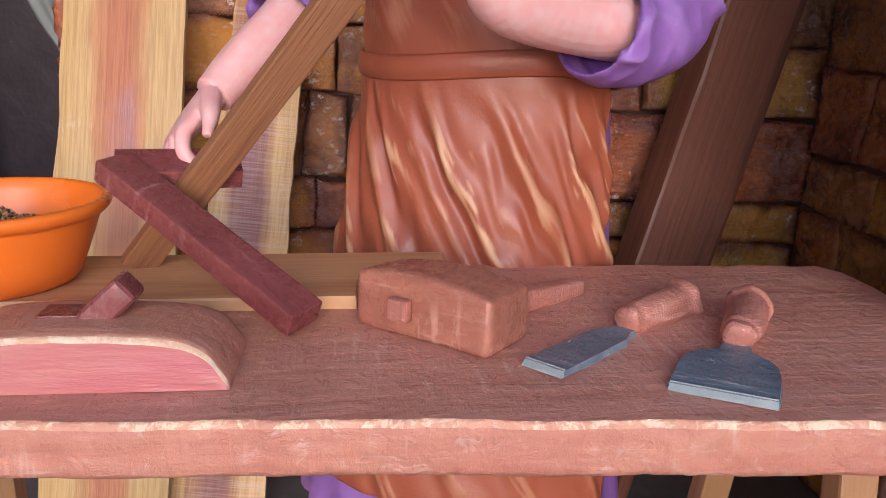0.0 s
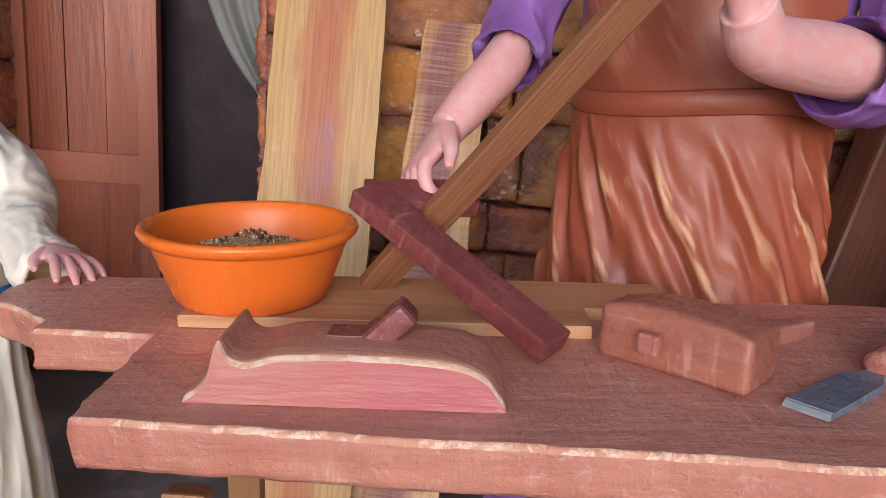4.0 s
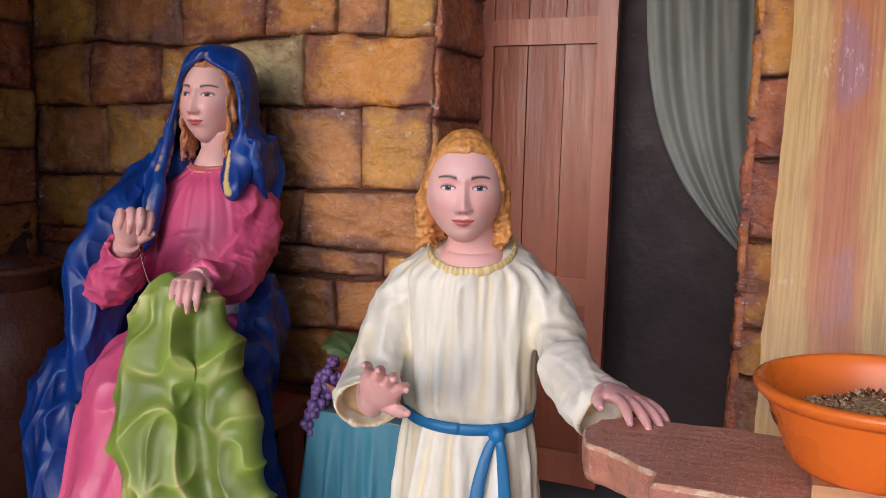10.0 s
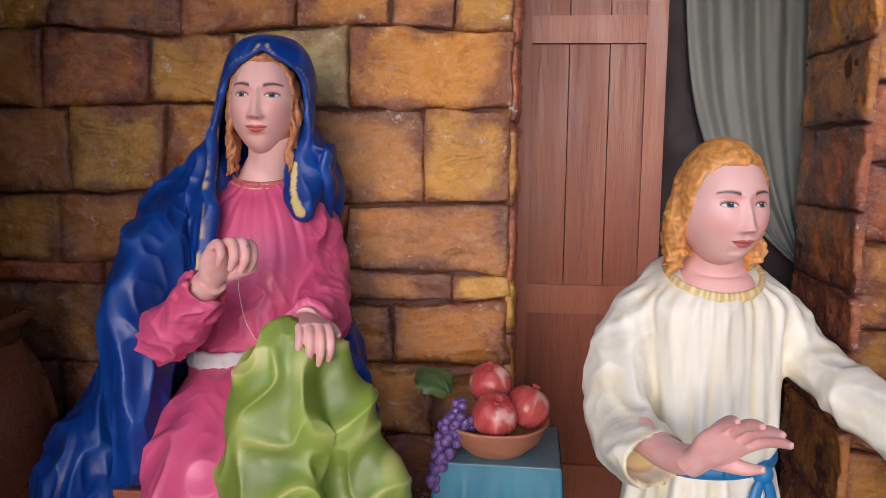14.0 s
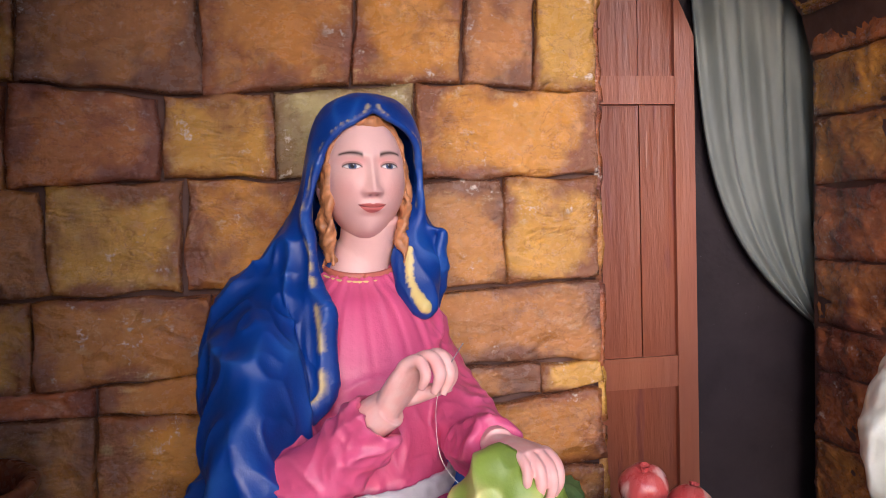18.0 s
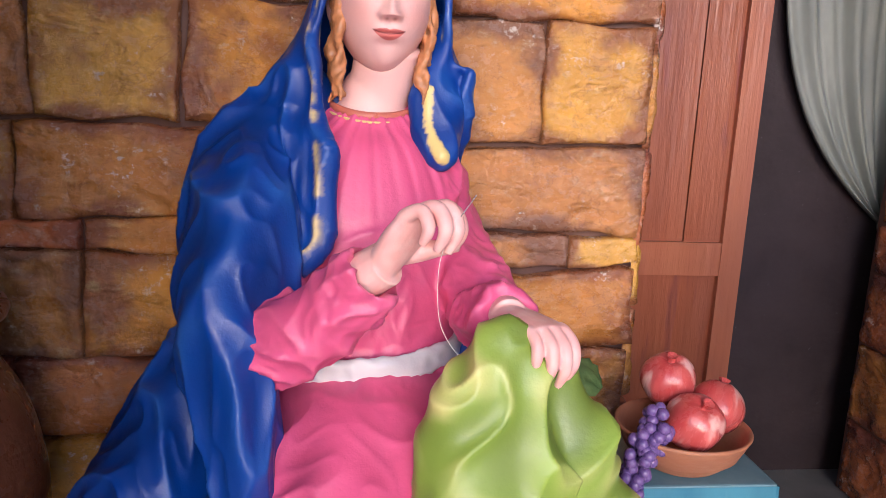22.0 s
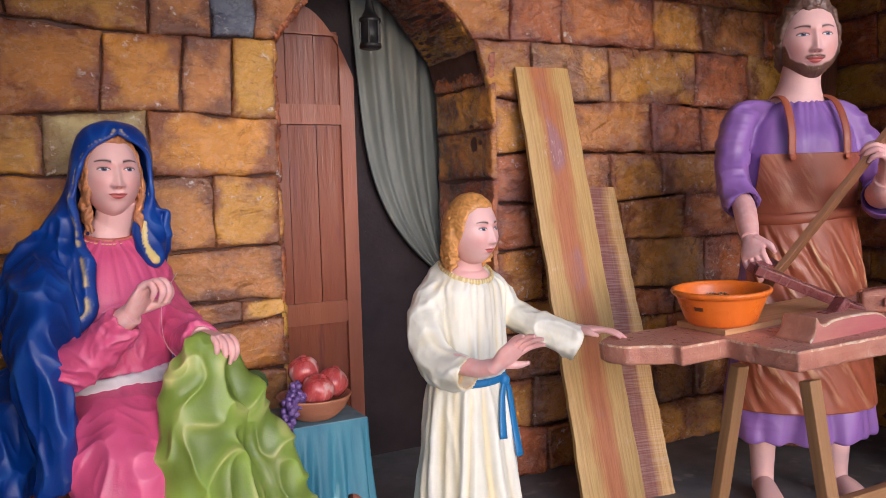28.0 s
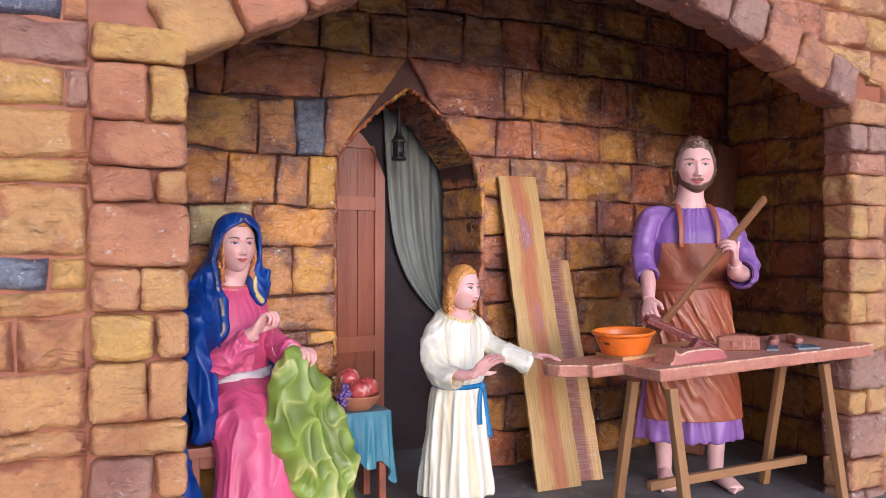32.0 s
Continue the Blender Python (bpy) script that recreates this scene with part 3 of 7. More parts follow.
for x0, x1 in ((0.0, 0.055), (DW - 0.06, DW)):
    strip("stile", x0, x1, 0.0, 0.0, -0.028, 0.012, DOOR_RIM, door, 5, x0, True)
strip("bottom_rail", 0.055, DW - 0.06, 0.0, 0.11, -0.026, 0.012, DOOR_RIM, door)
strip("lock_rail", 0.055, DW - 0.06, 0.60, 0.69, -0.026, 0.012, DOOR_RIM, door)
strip("frieze_rail", 0.055, DW - 0.06, 1.42, 1.50, -0.026, 0.012, DOOR_RIM, door)
strip("top_rail", 0.055, DW - 0.06, 1.78, 0.0, -0.026, 0.012, DOOR_RIM, door, 12, 2, True)
for k, (a, b) in enumerate(((0.055, 0.165), (0.168, 0.285), (0.288, DW - 0.06))):
    strip("board", a, b, 0.69, 1.42, -0.010, 0.008, DOOR, door, 4, k)
    strip("board", a, b, 1.50, 1.80, -0.010, 0.008, DOOR, door, 4, k + 4)
strip("lower_panel", 0.055, DW - 0.06, 0.11, 0.60, -0.010, 0.008, DOOR, door, 5, 9)

# drape gathered to the side of the doorway
nu, nv = 46, 40
cv = []
for side in (0, 1):
    for j in range(nv):
        z = 2.16 - (2.16 - 0.76) * j / (nv - 1)
        s = j / (nv - 1)
        xl = -1.01 + 0.09 * s + 0.37 * max(0, (s - 0.35) / 0.65) ** 3.4
        for i in range(nu):
            u = i / (nu - 1)
            x = xl + (-0.575 - xl) * u
            fold = 0.016 * math.sin(u * 15 + 2.2 * s + 1.2 * math.sin(3 * s)) + 0.012 * math.sin(u * 37 - 3 * s)
            cv.append((x, 2.612 + fold * (1 - 0.35 * s) + (0.012 if side else 0), z))
cf = []
for j in range(nv - 1):
    for i in range(nu - 1):
        a = j * nu + i
        cf.append((a, a + nu, a + nu + 1, a + 1))
        b = a + nu * nv
        cf.append((b, b + 1, b + nu + 1, b + nu))
for j in range(nv - 1):
    for i in (0, nu - 1):
        a = j * nu + i
        cf.append((a, a + nu * nv, a + nu + nu * nv, a + nu))
for i in range(nu - 1):
    for j in (0, nv - 1):
        a = j * nu + i
        cf.append((a, a + 1, a + 1 + nu * nv, a + nu * nv))
drape = mesh_ob("curtain", cv, cf, CURTAIN, None, True)
tagged(drape, "grey-green draped curtain gathered to one side of the dark doorway", "curtain")

# hanging lantern
lantern = thing("lantern", Matrix.Translation((-1.050, 2.30, 1.738)), "small black iron lantern hanging in the pointed doorway", "lantern")
vs, fs = lathe([(0.034, 0.0), (0.044, 0.004), (0.044, 0.02), (0.038, 0.024), (0.038, 0.098), (0.044, 0.102), (0.044, 0.116), (0.034, 0.122), (0.020, 0.15), (0.012, 0.19), (0.008, 0.25), (0.006, 0.385)], 10)
mesh_ob("body", vs, fs, IRON, lantern, True)
for k in range(6):
    a = k * math.pi / 3
    part("cage_bar", box_bm((0.006, 0.006, 0.085), (0.041 * math.cos(a), 0.041 * math.sin(a), 0.061), 0.001), IRON, lantern)
vs, fs = lathe([(0.012, 0.38), (0.012, 0.40)], 8)
mesh_ob("ceiling_hook", vs, fs, IRON, lantern)


# ---- timber against the wall ----
def plank(name, foot_l, foot_r, top_l, top_r, thick, mat, label, seed):
    """A leaning board between two feet and two heads, with waney edges."""
    fl, fr, tl, tr = (Vector(p) for p in (foot_l, foot_r, top_l, top_r))
    zc = ((tl + tr) - (fl + fr)).normalized()
    xc = (fr - fl).normalized()
    yc = zc.cross(xc).normalized()
    xc = yc.cross(zc)
    o = (fl + fr) / 2
    L = ((tl + tr) / 2 - o).length
    wb, wt = (fr - fl).length, (tr - tl).length
    rows, n = 40, 9
    vs, fs = [], []
    for y in (0.0, thick):
        for j in range(rows):
            s = j / (rows - 1)
            w = wb + (wt - wb) * s
            el = 0.006 * fbm(seed, s * 14) + 0.003 * fbm(seed + 3, s * 50)
            er = 0.006 * fbm(seed + 7, s * 14) + 0.003 * fbm(seed + 9, s * 50)
            for i in range(n):
                u = i / (n - 1)
                x = -w / 2 + w * u + el * (1 - u) + er * u
                e = 0.003 * (1 if i in (0, n - 1) else 0)
                vs.append((x, y + (e if y == 0 else -e) + 0.0015 * fbm(x * 20, s * 6, seed), s * L))
    m = rows * n
    for j in range(rows - 1):
        for i in range(n - 1):
            a = j * n + i
            fs.append((a, a + 1, a + n + 1, a + n))
            fs.append((m + a, m + a + n, m + a + n + 1, m + a + 1))
        for i in (0, n - 1):
            a = j * n + i
            fs.append((a, a + n, a + n + m, a + m))
    for i in range(n - 1):
        for a in (i, (rows - 1) * n + i):
            fs.append((a, a + 1, a + 1 + m, a + m))
    ob = mesh_ob(name, vs, fs, mat)
    bm = bmesh.new()
    bm.from_mesh(ob.data)
    bmesh.ops.recalc_face_normals(bm, faces=bm.faces)
    bm.to_mesh(ob.data)
    bm.free()
    ob.matrix_world = Matrix.Translation(o) @ Matrix((xc, yc, zc)).transposed().to_4x4()
    return tagged(ob, label, "board", "boards against the wall")


plank("timber_board", (-0.585, 1.585, 0.003), (-0.325, 1.565, 0.003), (-0.552, 2.040, 1.660), (-0.314, 2.015, 1.653), 0.024, PINE,
      "tall pale pine board with reddish heartwood leaning on the stone wall", 1.0)
plank("timber_board", (-0.345, 1.640, 0.003), (-0.135, 1.620, 0.003), (-0.228, 2.052, 1.182), (-0.070, 2.030, 1.177), 0.022, PINE_DARK,
      "shorter rough-sawn board with purple-brown streaks leaning on the wall", 5.0)
beam = bar("timber_beam", (0.637, 1.798, 0.012), (1.146, 1.977, 1.90), 0.19, 0.12, BEAMWOOD, None, "", 3, rough=0.005, bevel=0.01, cuts=14)
tagged(beam, "heavy dark brown beam leaning in the corner of the stone walls", "beam")

# ---- the work bench ----
SLOPE = math.degrees(math.atan(0.045))
BENCH_M = pose(0.0, 0.95, 0.757, 0, -SLOPE, 0)
bench = thing("workbench", BENCH_M, "red-brown painted trestle workbench with a rough broken-edged top", "workbench")


def bench_outline():
    """Edge of the top, round from the near corner; in the bench's own x and y."""
    pts = [(-0.530, -0.180), (-0.25, -0.207), (0.10, -0.238), (0.45, -0.275), (0.72, -0.300), (0.748, -0.255), (0.752, 0.0), (0.755, 0.185), (0.735, 0.222),
           (0.45, 0.245), (0.15, 0.268), (-0.20, 0.285), (-0.60, 0.315), (-0.745, 0.325), (-0.800, 0.300), (-0.812, 0.250), (-0.800, 0.180), (-0.735, 0.140), (-0.690, 0.102), (-0.690, 0.068), (-0.62, 0.062),
           (-0.530, 0.056), (-0.535, -0.06)]
    out = []
    n = len(pts)
    for i in range(n):
        a, b = Vector(pts[i]), Vector(pts[(i + 1) % n])
        k = max(1, int((b - a).length / 0.010))
        for j in range(k):
            p = a.lerp(b, j / k)
            ragged = 0.0050 if p.x < -0.49 else 0.003
            d = Vector((b - a)).normalized()
            p = p + Vector((d.y, -d.x)) * ragged * (fbm(p.x * 16, p.y * 16) + 0.7 * fbm(p.x * 45, p.y * 45, 2) + 0.4 * fbm(p.x * 110, p.y * 110, 4))
            out.append(p)
    return out


ol = bench_outline()
bm = bmesh.new()
rings = []
for z, inset, rag in ((0.0, 0.005, 0.0015), (-0.002, 0.003, 0.002), (-0.007, 0.0005, 0.003), (-0.016, 0.0, 0.004), (-0.028, 0.0005, 0.005), (-0.040, 0.001, 0.005), (-0.050, 0.002, 0.004), (-0.056, 0.006, 0.002)):
    ring = []
    for i, p in enumerate(ol):
        d = (ol[(i + 1) % len(ol)] - ol[i - 1]).normalized()
        nrm = Vector((d.y, -d.x))
        q = p - nrm * (inset + rag * (0.5 + 0.7 * fbm(p.x * 22, p.y * 22, z * 60) + 0.6 * fbm(p.x * 70, p.y * 70, z * 120)))
        ring.append(bm.verts.new((q.x, q.y, z + 0.002 * fbm(p.x * 12, p.y * 12, 5))))
    rings.append(ring)
for ring, z in ((rings[0], 0.0), (rings[-1], -0.056)):
    flat, _, tris, origin, _, _ = geometry.delaunay_2d_cdt([v.co.to_2d() for v in ring], [], [list(range(len(ring)))], 1, 1e-5)
    corner = [ring[o[0]] if o else bm.verts.new((p.x, p.y, z)) for p, o in zip(flat, origin)]
    for t in tris:
        if len({corner[i] for i in t}) == 3:
            bm.faces.new([corner[i] for i in t])
for ra, rb in zip(rings, rings[1:]):
    for i in range(len(ra)):
        f = bm.faces.new((ra[i], rb[i], rb[(i + 1) % len(ra)], ra[(i + 1) % len(ra)]))
        f.material_index = 2 if ra is rings[0] or ra is rings[1] else 1
        f.smooth = True
part("benchtop", bm, [BENCH, BENCH_EDGE, BENCH_RIM], bench, "thick red-brown top with chipped pale edge")
B_INV = BENCH_M.inverted()


def bench_pt(x, y, z):
    return B_INV @ Vector((x, y, z))


def leg(name, a, b, w, d, label="", mat=LEGWOOD):
    return bar(name, bench_pt(*a), bench_pt(*b), w, d, mat, bench, label, seed=a[0] + a[1])


for x, s in ((-0.425, -1), (0.575, 1)):
    zt = 0.757 + 0.045 * x - 0.056
    leg("leg", (x, 0.70, 0.002), (x, 0.815, zt - 0.045), 0.046, 0.036)
    leg("leg", (x, 1.17, 0.002), (x, 1.055, zt - 0.045), 0.046, 0.036)
    leg("bearer", (x, 0.745, zt - 0.024), (x, 1.16, zt - 0.024), 0.05, 0.048)
    leg("cross_rail", (x + 0.005 * s, 0.67, 0.150), (x + 0.005 * s, 1.19, 0.150), 0.036, 0.045)
leg("stretcher", (-0.44, 0.935, 0.185), (0.59, 0.935, 0.185), 0.042, 0.03)


def on_bench(x, y, h=0.0):
    """World place on the bench top above the point x, y."""
    return (x, y, 0.757 + 0.045 * x + h)


# offcut plank under the bowl
off = thing("offcut_board", pose(*on_bench(-0.19, 1.125, 0.0), 0, -SLOPE, 0), "pale wooden offcut board with a stepped end lying along the bench", "board")
bm = bmesh.new()
cut = [(-0.315, -0.090), (-0.05, -0.098), (0.218, -0.104), (0.222, -0.030), (0.344, -0.026), (0.352, 0.098), (0.0, 0.104), (-0.310, 0.108)]
rings = [[bm.verts.new((x * k, y * k, z + 0.0012 * fbm(x * 9, y * 9, z * 40))) for x, y in cut] for k, z in ((1.0, 0.001), (1.0, 0.0150), (0.994, 0.0180))]
for ra, rb in zip(rings, rings[1:]):
    for i in range(len(cut)):
        bm.faces.new((ra[i], ra[(i + 1) % len(cut)], rb[(i + 1) % len(cut)], rb[i]))
bm.faces.new(rings[-1])
bm.faces.new(list(reversed(rings[0])))
part("plank", bm, PLANKWOOD, off)

# wooden plane
plane = thing("wood_plane", pose(*on_bench(-0.262, 0.866, 0.0), 0, -SLOPE, -2.0), "carved reddish wooden hand plane with a blunt wedge", "plane")
handle_keys = [(-0.165, 0.0), (-0.163, 0.010), (-0.150, 0.022), (-0.140, 0.040), (-0.135, 0.066), (-0.130, 0.084), (-0.125, 0.084), (-0.118, 0.066), (-0.104, 0.058), (-0.088, 0.061), (-0.070, 0.068), (-0.040, 0.071), (0.0, 0.073), (0.060, 0.071), (0.105, 0.066),
         (0.130, 0.058), (0.147, 0.044), (0.157, 0.026), (0.164, 0.012), (0.166, 0.0)]
prof = [(x, max(0.0, z * 0.76)) for x, z in spline(handle_keys, 70)]
prof[-1] = (0.166, 0.0)
vs, fs, sl = [], [], []
across = (0.0, 0.03, 0.09, 0.3, 0.5, 0.7, 0.91, 0.97, 1.0)
ny = len(across)
for x, z in prof:
    for j, v in enumerate(across):
        taper = 1 - 0.12 * (z / 0.08)
        dip = min(z, (0.007, 0.0015, 0, 0, 0, 0, 0, 0.0015, 0.007)[j])
        vs.append((x, (-0.062 + 0.124 * v) * taper, z - dip + 0.0008 * fbm(x * 60, v * 9)))
m = len(prof)
for i in range(m - 1):
    for j in range(ny - 1):
        a = i * ny + j
        fs.append((a, a + 1, a + ny + 1, a + ny))
        sl.append(2 if j in (0, ny - 2) else 0)
rows_ = 5
for side in (0, ny - 1):
    b0 = len(vs)
    for i, (x, z) in enumerate(prof):
        top = vs[i * ny + side]
        for q in range(rows_):
            k = q / (rows_ - 1)
            y0 = -0.062 if side == 0 else 0.062
            vs.append((x, y0 + (top[1] - y0) * k + (0.0015 * fbm(x * 22, k * 3) if 0 < k < 1 else 0), top[2] * k))
    for i in range(m - 1):
        for q in range(rows_ - 1):
            a = b0 + i * rows_ + q
            fs.append((a, a + rows_, a + rows_ + 1, a + 1) if side == 0 else (a, a + 1, a + rows_ + 1, a + rows_))
            sl.append(1)
body = mesh_ob("body", vs, fs, [PLANE_PAINT, PLANE_SIDE, PLANE_RIM], plane, True, sl)
part("wedge", box_bm((0.062, 0.042, 0.030), (0.040, 0.012, 0.064), 0.008, 6, 0.001, 0, Matrix.Rotation(radians(-42), 4, "Y"), 3), SQUARE_PAINT, plane, "dark red wedge")
part("mouth", box_bm((0.040, 0.038, 0.010), (-0.006, 0.012, 0.0525), 0.001), SQUARE_PAINT, plane)

# mallet
mallet = thing("mallet", pose(*on_bench(0.118, 0.935, 0.0), 0, -SLOPE, -42), "brown painted wooden mallet lying on its side", "mallet")
bm = box_bm((0.188, 0.088, 0.076), (0, 0, 0.038), 0.011, 10, 0.0022, 2, None, 4)
for v in bm.verts:
    s = 1.0 + 0.10 * (v.co.x / 0.08)
    v.co.y *= 0.90 + 0.10 * (v.co.x / 0.08)
    v.co.z *= 1.0 - 0.12 * (abs(v.co.x) / 0.083) ** 2
part("head", bm, MALLET_PAINT, mallet, smooth=True)
part("peg", box_bm((0.026, 0.014, 0.026), (-0.020, -0.047, 0.034), 0.004), HANDLE_PAINT, mallet, "orange-brown end of the handle")
bm = box_bm((0.044, 0.215, 0.036), (0, 0.105, 0), 0.009, 10, 0.0016, 5, None, 3)
for v in bm.verts:
    k = 1.0 - 0.38 * max(0.0, v.co.y / 0.20)
    v.co.x, v.co.z = v.co.x * k, v.co.z * k
hm = part("handle", bm, HANDLE_PAINT, mallet, "orange-brown tapered handle", True)
hm.matrix_local = pose(0.012, 0.036, 0.020, -2, 0, -14)


# chisel and scraper
def blade_tool(name, m, outline, label, hl, hr, seed):
    """A flat blade in x and y with its ground edge at y = 0, and a lumpy wooden grip behind it."""
    t = thing(name, m, label, name.split("_")[-1])
    n = len(outline)
    vs = [(x, y, 0.007 + 0.006 * min(1, y / 0.06)) for x, y in outline] + [(x * 1.04, y, 0.001) for x, y in outline]
    fs = [tuple(range(n)), tuple(range(2 * n - 1, n - 1, -1))] + [(i, i + n, (i + 1) % n + n, (i + 1) % n) for i in range(n)]
    mesh_ob("blade", vs, fs, STEEL_PAINT, t)
    (xa, _), (xb, _) = outline[0], outline[1]
    mesh_ob("ground_edge", [(xa, -0.006, 0.0005), (xb, -0.006, 0.0005), (xb * 0.99, 0.002, 0.0082), (xa * 0.99, 0.002, 0.0082), (xa, 0.004, 0.0), (xb, 0.004, 0.0)],
            [(0, 1, 2, 3), (0, 3, 4), (1, 5, 2), (0, 4, 5, 1), (4, 3, 2, 5)], STEEL_EDGE, t, False, None, "pale worn cutting edge")
    y0 = max(y for _, y in outline)
    vs, fs = lathe([(r_ * hr, z_ * hl) for r_, z_ in spline([(0.45, 0.0), (0.66, 0.03), (0.70, 0.10), (0.82, 0.16), (0.88, 0.32), (0.92, 0.52), (0.92, 0.76), (0.96, 0.84), (1.10, 0.90), (1.06, 0.97), (0.6, 1.0)], 34)], 22, 0.22, seed)
    h = mesh_ob("grip", vs, fs, HANDLE_PAINT, t, True, None, "red-brown wooden grip")
    h.matrix_local = pose(0, y0 - 0.006, hr * 0.85, -90, 0, 0)
    return t


blade_tool("bench_chisel", pose(*on_bench(0.212, 0.815, 0.0), 0, -SLOPE, -52), [(-0.025, 0.0), (0.025, 0.0), (0.023, 0.12), (0.014, 0.140), (0.012, 0.158), (-0.012, 0.158), (-0.014, 0.140), (-0.023, 0.12)],
           "broad chisel with a blue-grey blade and a red-brown grip", 0.142, 0.025, 1)
blade_tool("paint_scraper", pose(*on_bench(0.365, 0.735, 0.0), 0, -SLOPE, -33), [(-0.050, 0.0), (0.050, 0.0), (0.049, 0.050), (0.045, 0.075), (0.034, 0.094), (0.017, 0.108), (0.014, 0.132), (-0.014, 0.132), (-0.017, 0.108), (-0.034, 0.094), (-0.045, 0.075), (-0.049, 0.050)],
           "wide scraper with a blue-grey fan blade and a red-brown grip", 0.128, 0.026, 4)

# square and lath held over the bench
square = thing("try_square", Matrix(), "dark red carpenter's square leaning on the bench", "square")
SQ_A, SQ_B, SQ_C = (-0.280, 1.120, 0.910), (-0.032, 0.934, 0.776), (-0.128, 1.165, 0.9065)
bar("long_arm", SQ_A, SQ_B, 0.050, 0.030, SQUARE_PAINT, square, "", 2, (0.35, -0.5, 1), 0.001, 0.003)
bar("short_arm", (-0.278, 1.126, 0.904), SQ_C, 0.050, 0.029, SQUARE_PAINT, square, "", 3, (0.35, -0.5, 1), 0.001, 0.003)
lath = bar("wooden_lath", (-0.266, 1.171, 0.765), (0.263, 0.903, 1.493), 0.046, 0.019, STICKWOOD, None, "", 6, (-0.30, 0.90, 0.30), 0.0015, 0.003, 16)
tagged(lath, "squared brown wooden lath held upright at a slant over the bench", "lath")

# orange basin with seed
bowl = thing("plastic_basin", pose(*on_bench(-0.428, 1.120, 0.0182), 0, -SLOPE, 20), "orange plastic basin with a rolled rim standing on the offcut board", "basin")
vs, fs = lathe([(0.090, 0.0), (0.098, 0.003), (0.104, 0.010), (0.112, 0.030), (0.124, 0.062), (0.132, 0.084), (0.133, 0.088), (0.139, 0.089), (0.144, 0.094), (0.147, 0.100), (0.145, 0.106), (0.139, 0.108), (0.134, 0.104),
                (0.130, 0.090), (0.121, 0.060), (0.109, 0.030), (0.100, 0.012), (0.090, 0.007), (0.02, 0.006)], 72)
mesh_ob("shell", vs, fs, ORANGE, bowl, True)
for k in range(4):
    a = radians(168 + 3.2 * k)
    mk = part("stamped_mark", box_bm((0.007, 0.001, 0.013 - 0.002 * (k % 2)), (0, 0, 0), 0.0), BLACKMARK, bowl)
    mk.matrix_local = pose(0.1242 * math.cos(a), 0.1242 * math.sin(a), 0.059, 20, 0, math.degrees(a) + 90)
rng = random.Random(3)
vs, fs = [], []
for k in range(1500):
    r, a = 0.104 * math.sqrt(rng.random()), rng.uniform(0, 6.283)
    h = 0.056 + 0.030 * math.exp(-((r - 0.02) / 0.06) ** 2) * (0.75 + 0.6 * fbm(r * 30 * math.cos(a), r * 30 * math.sin(a)))
    s = rng.uniform(0.0028, 0.0050)
    b = len(vs)
    x, y = r * math.cos(a), r * math.sin(a)
    q = [Vector((1, 0, 0)), Vector((-1, 0, 0)), Vector((0, 0.6, 0)), Vector((0, -0.6, 0)), Vector((0, 0, 0.6)), Vector((0, 0, -0.6))]
    rot = Euler((rng.uniform(0, 3), rng.uniform(0, 3), rng.uniform(0, 3))).to_matrix()
    vs += [tuple(rot @ p * s + Vector((x, y, h))) for p in q]
    fs += [(b + i, b + j, b + k2) for i, j, k2 in ((0, 2, 4), (2, 1, 4), (1, 3, 4), (3, 0, 4), (2, 0, 5), (1, 2, 5), (3, 1, 5), (0, 3, 5))]
seeds = mesh_ob("seeds", vs, fs, SEED_LOOSE)
seeds.matrix_world = bowl.matrix_world.copy()
tagged(seeds, "heap of dry brown seeds in the orange basin", "seeds", kind="stuff")
vs, fs = lathe([(0.03, 0.0075), (0.092, 0.0095), (0.103, 0.034), (0.108, 0.050), (0.096, 0.057), (0.07, 0.066), (0.045, 0.076), (0.02, 0.081)], 28, 0.03)
bed = mesh_ob("seed_bed", vs, fs, SEED, None, True)
bed.matrix_world = bowl.matrix_world.copy()
tagged(bed, "packed seed and husk under the loose seeds", "seeds", kind="stuff")

twig = bar("twig", (-0.472, 1.108, 0.826), (-0.392, 1.122, 0.824), 0.006, 0.005, PLANKWOOD, None, "", 2, rough=0.001, bevel=0.001)
tagged(twig, "pale split twig lying on the seeds in the basin", "twig")

# ---- side table with fruit ----
table = thing("side_table", Matrix.Translation((-1.485, 1.86, 0)), "small side table under a blue painted cloth", "side table")
for sx in (-1, 1):
    for sy in (-1, 1):
        bar("leg", (0.105 * sx, 0.10 * sy, 0.002), (0.10 * sx, 0.095 * sy, 0.43), 0.035, 0.035, SEATWOOD, table)
part("tabletop", box_bm((0.26, 0.25, 0.022), (0, 0, 0.441), 0.004), SEATWOOD, table)
cloth = thing("table_cloth", Matrix.Translation((-1.485, 1.86, 0)), "blue painted tablecloth hanging in stiff folds to near the floor", "tablecloth")
part("cloth_top", box_bm((0.275, 0.265, 0.012), (0, 0, 0.459), 0.005, 0, 0, 0), BLUETOP, cloth, "grey-blue flat top")
N, K = 160, 14
vs, fs = [], []
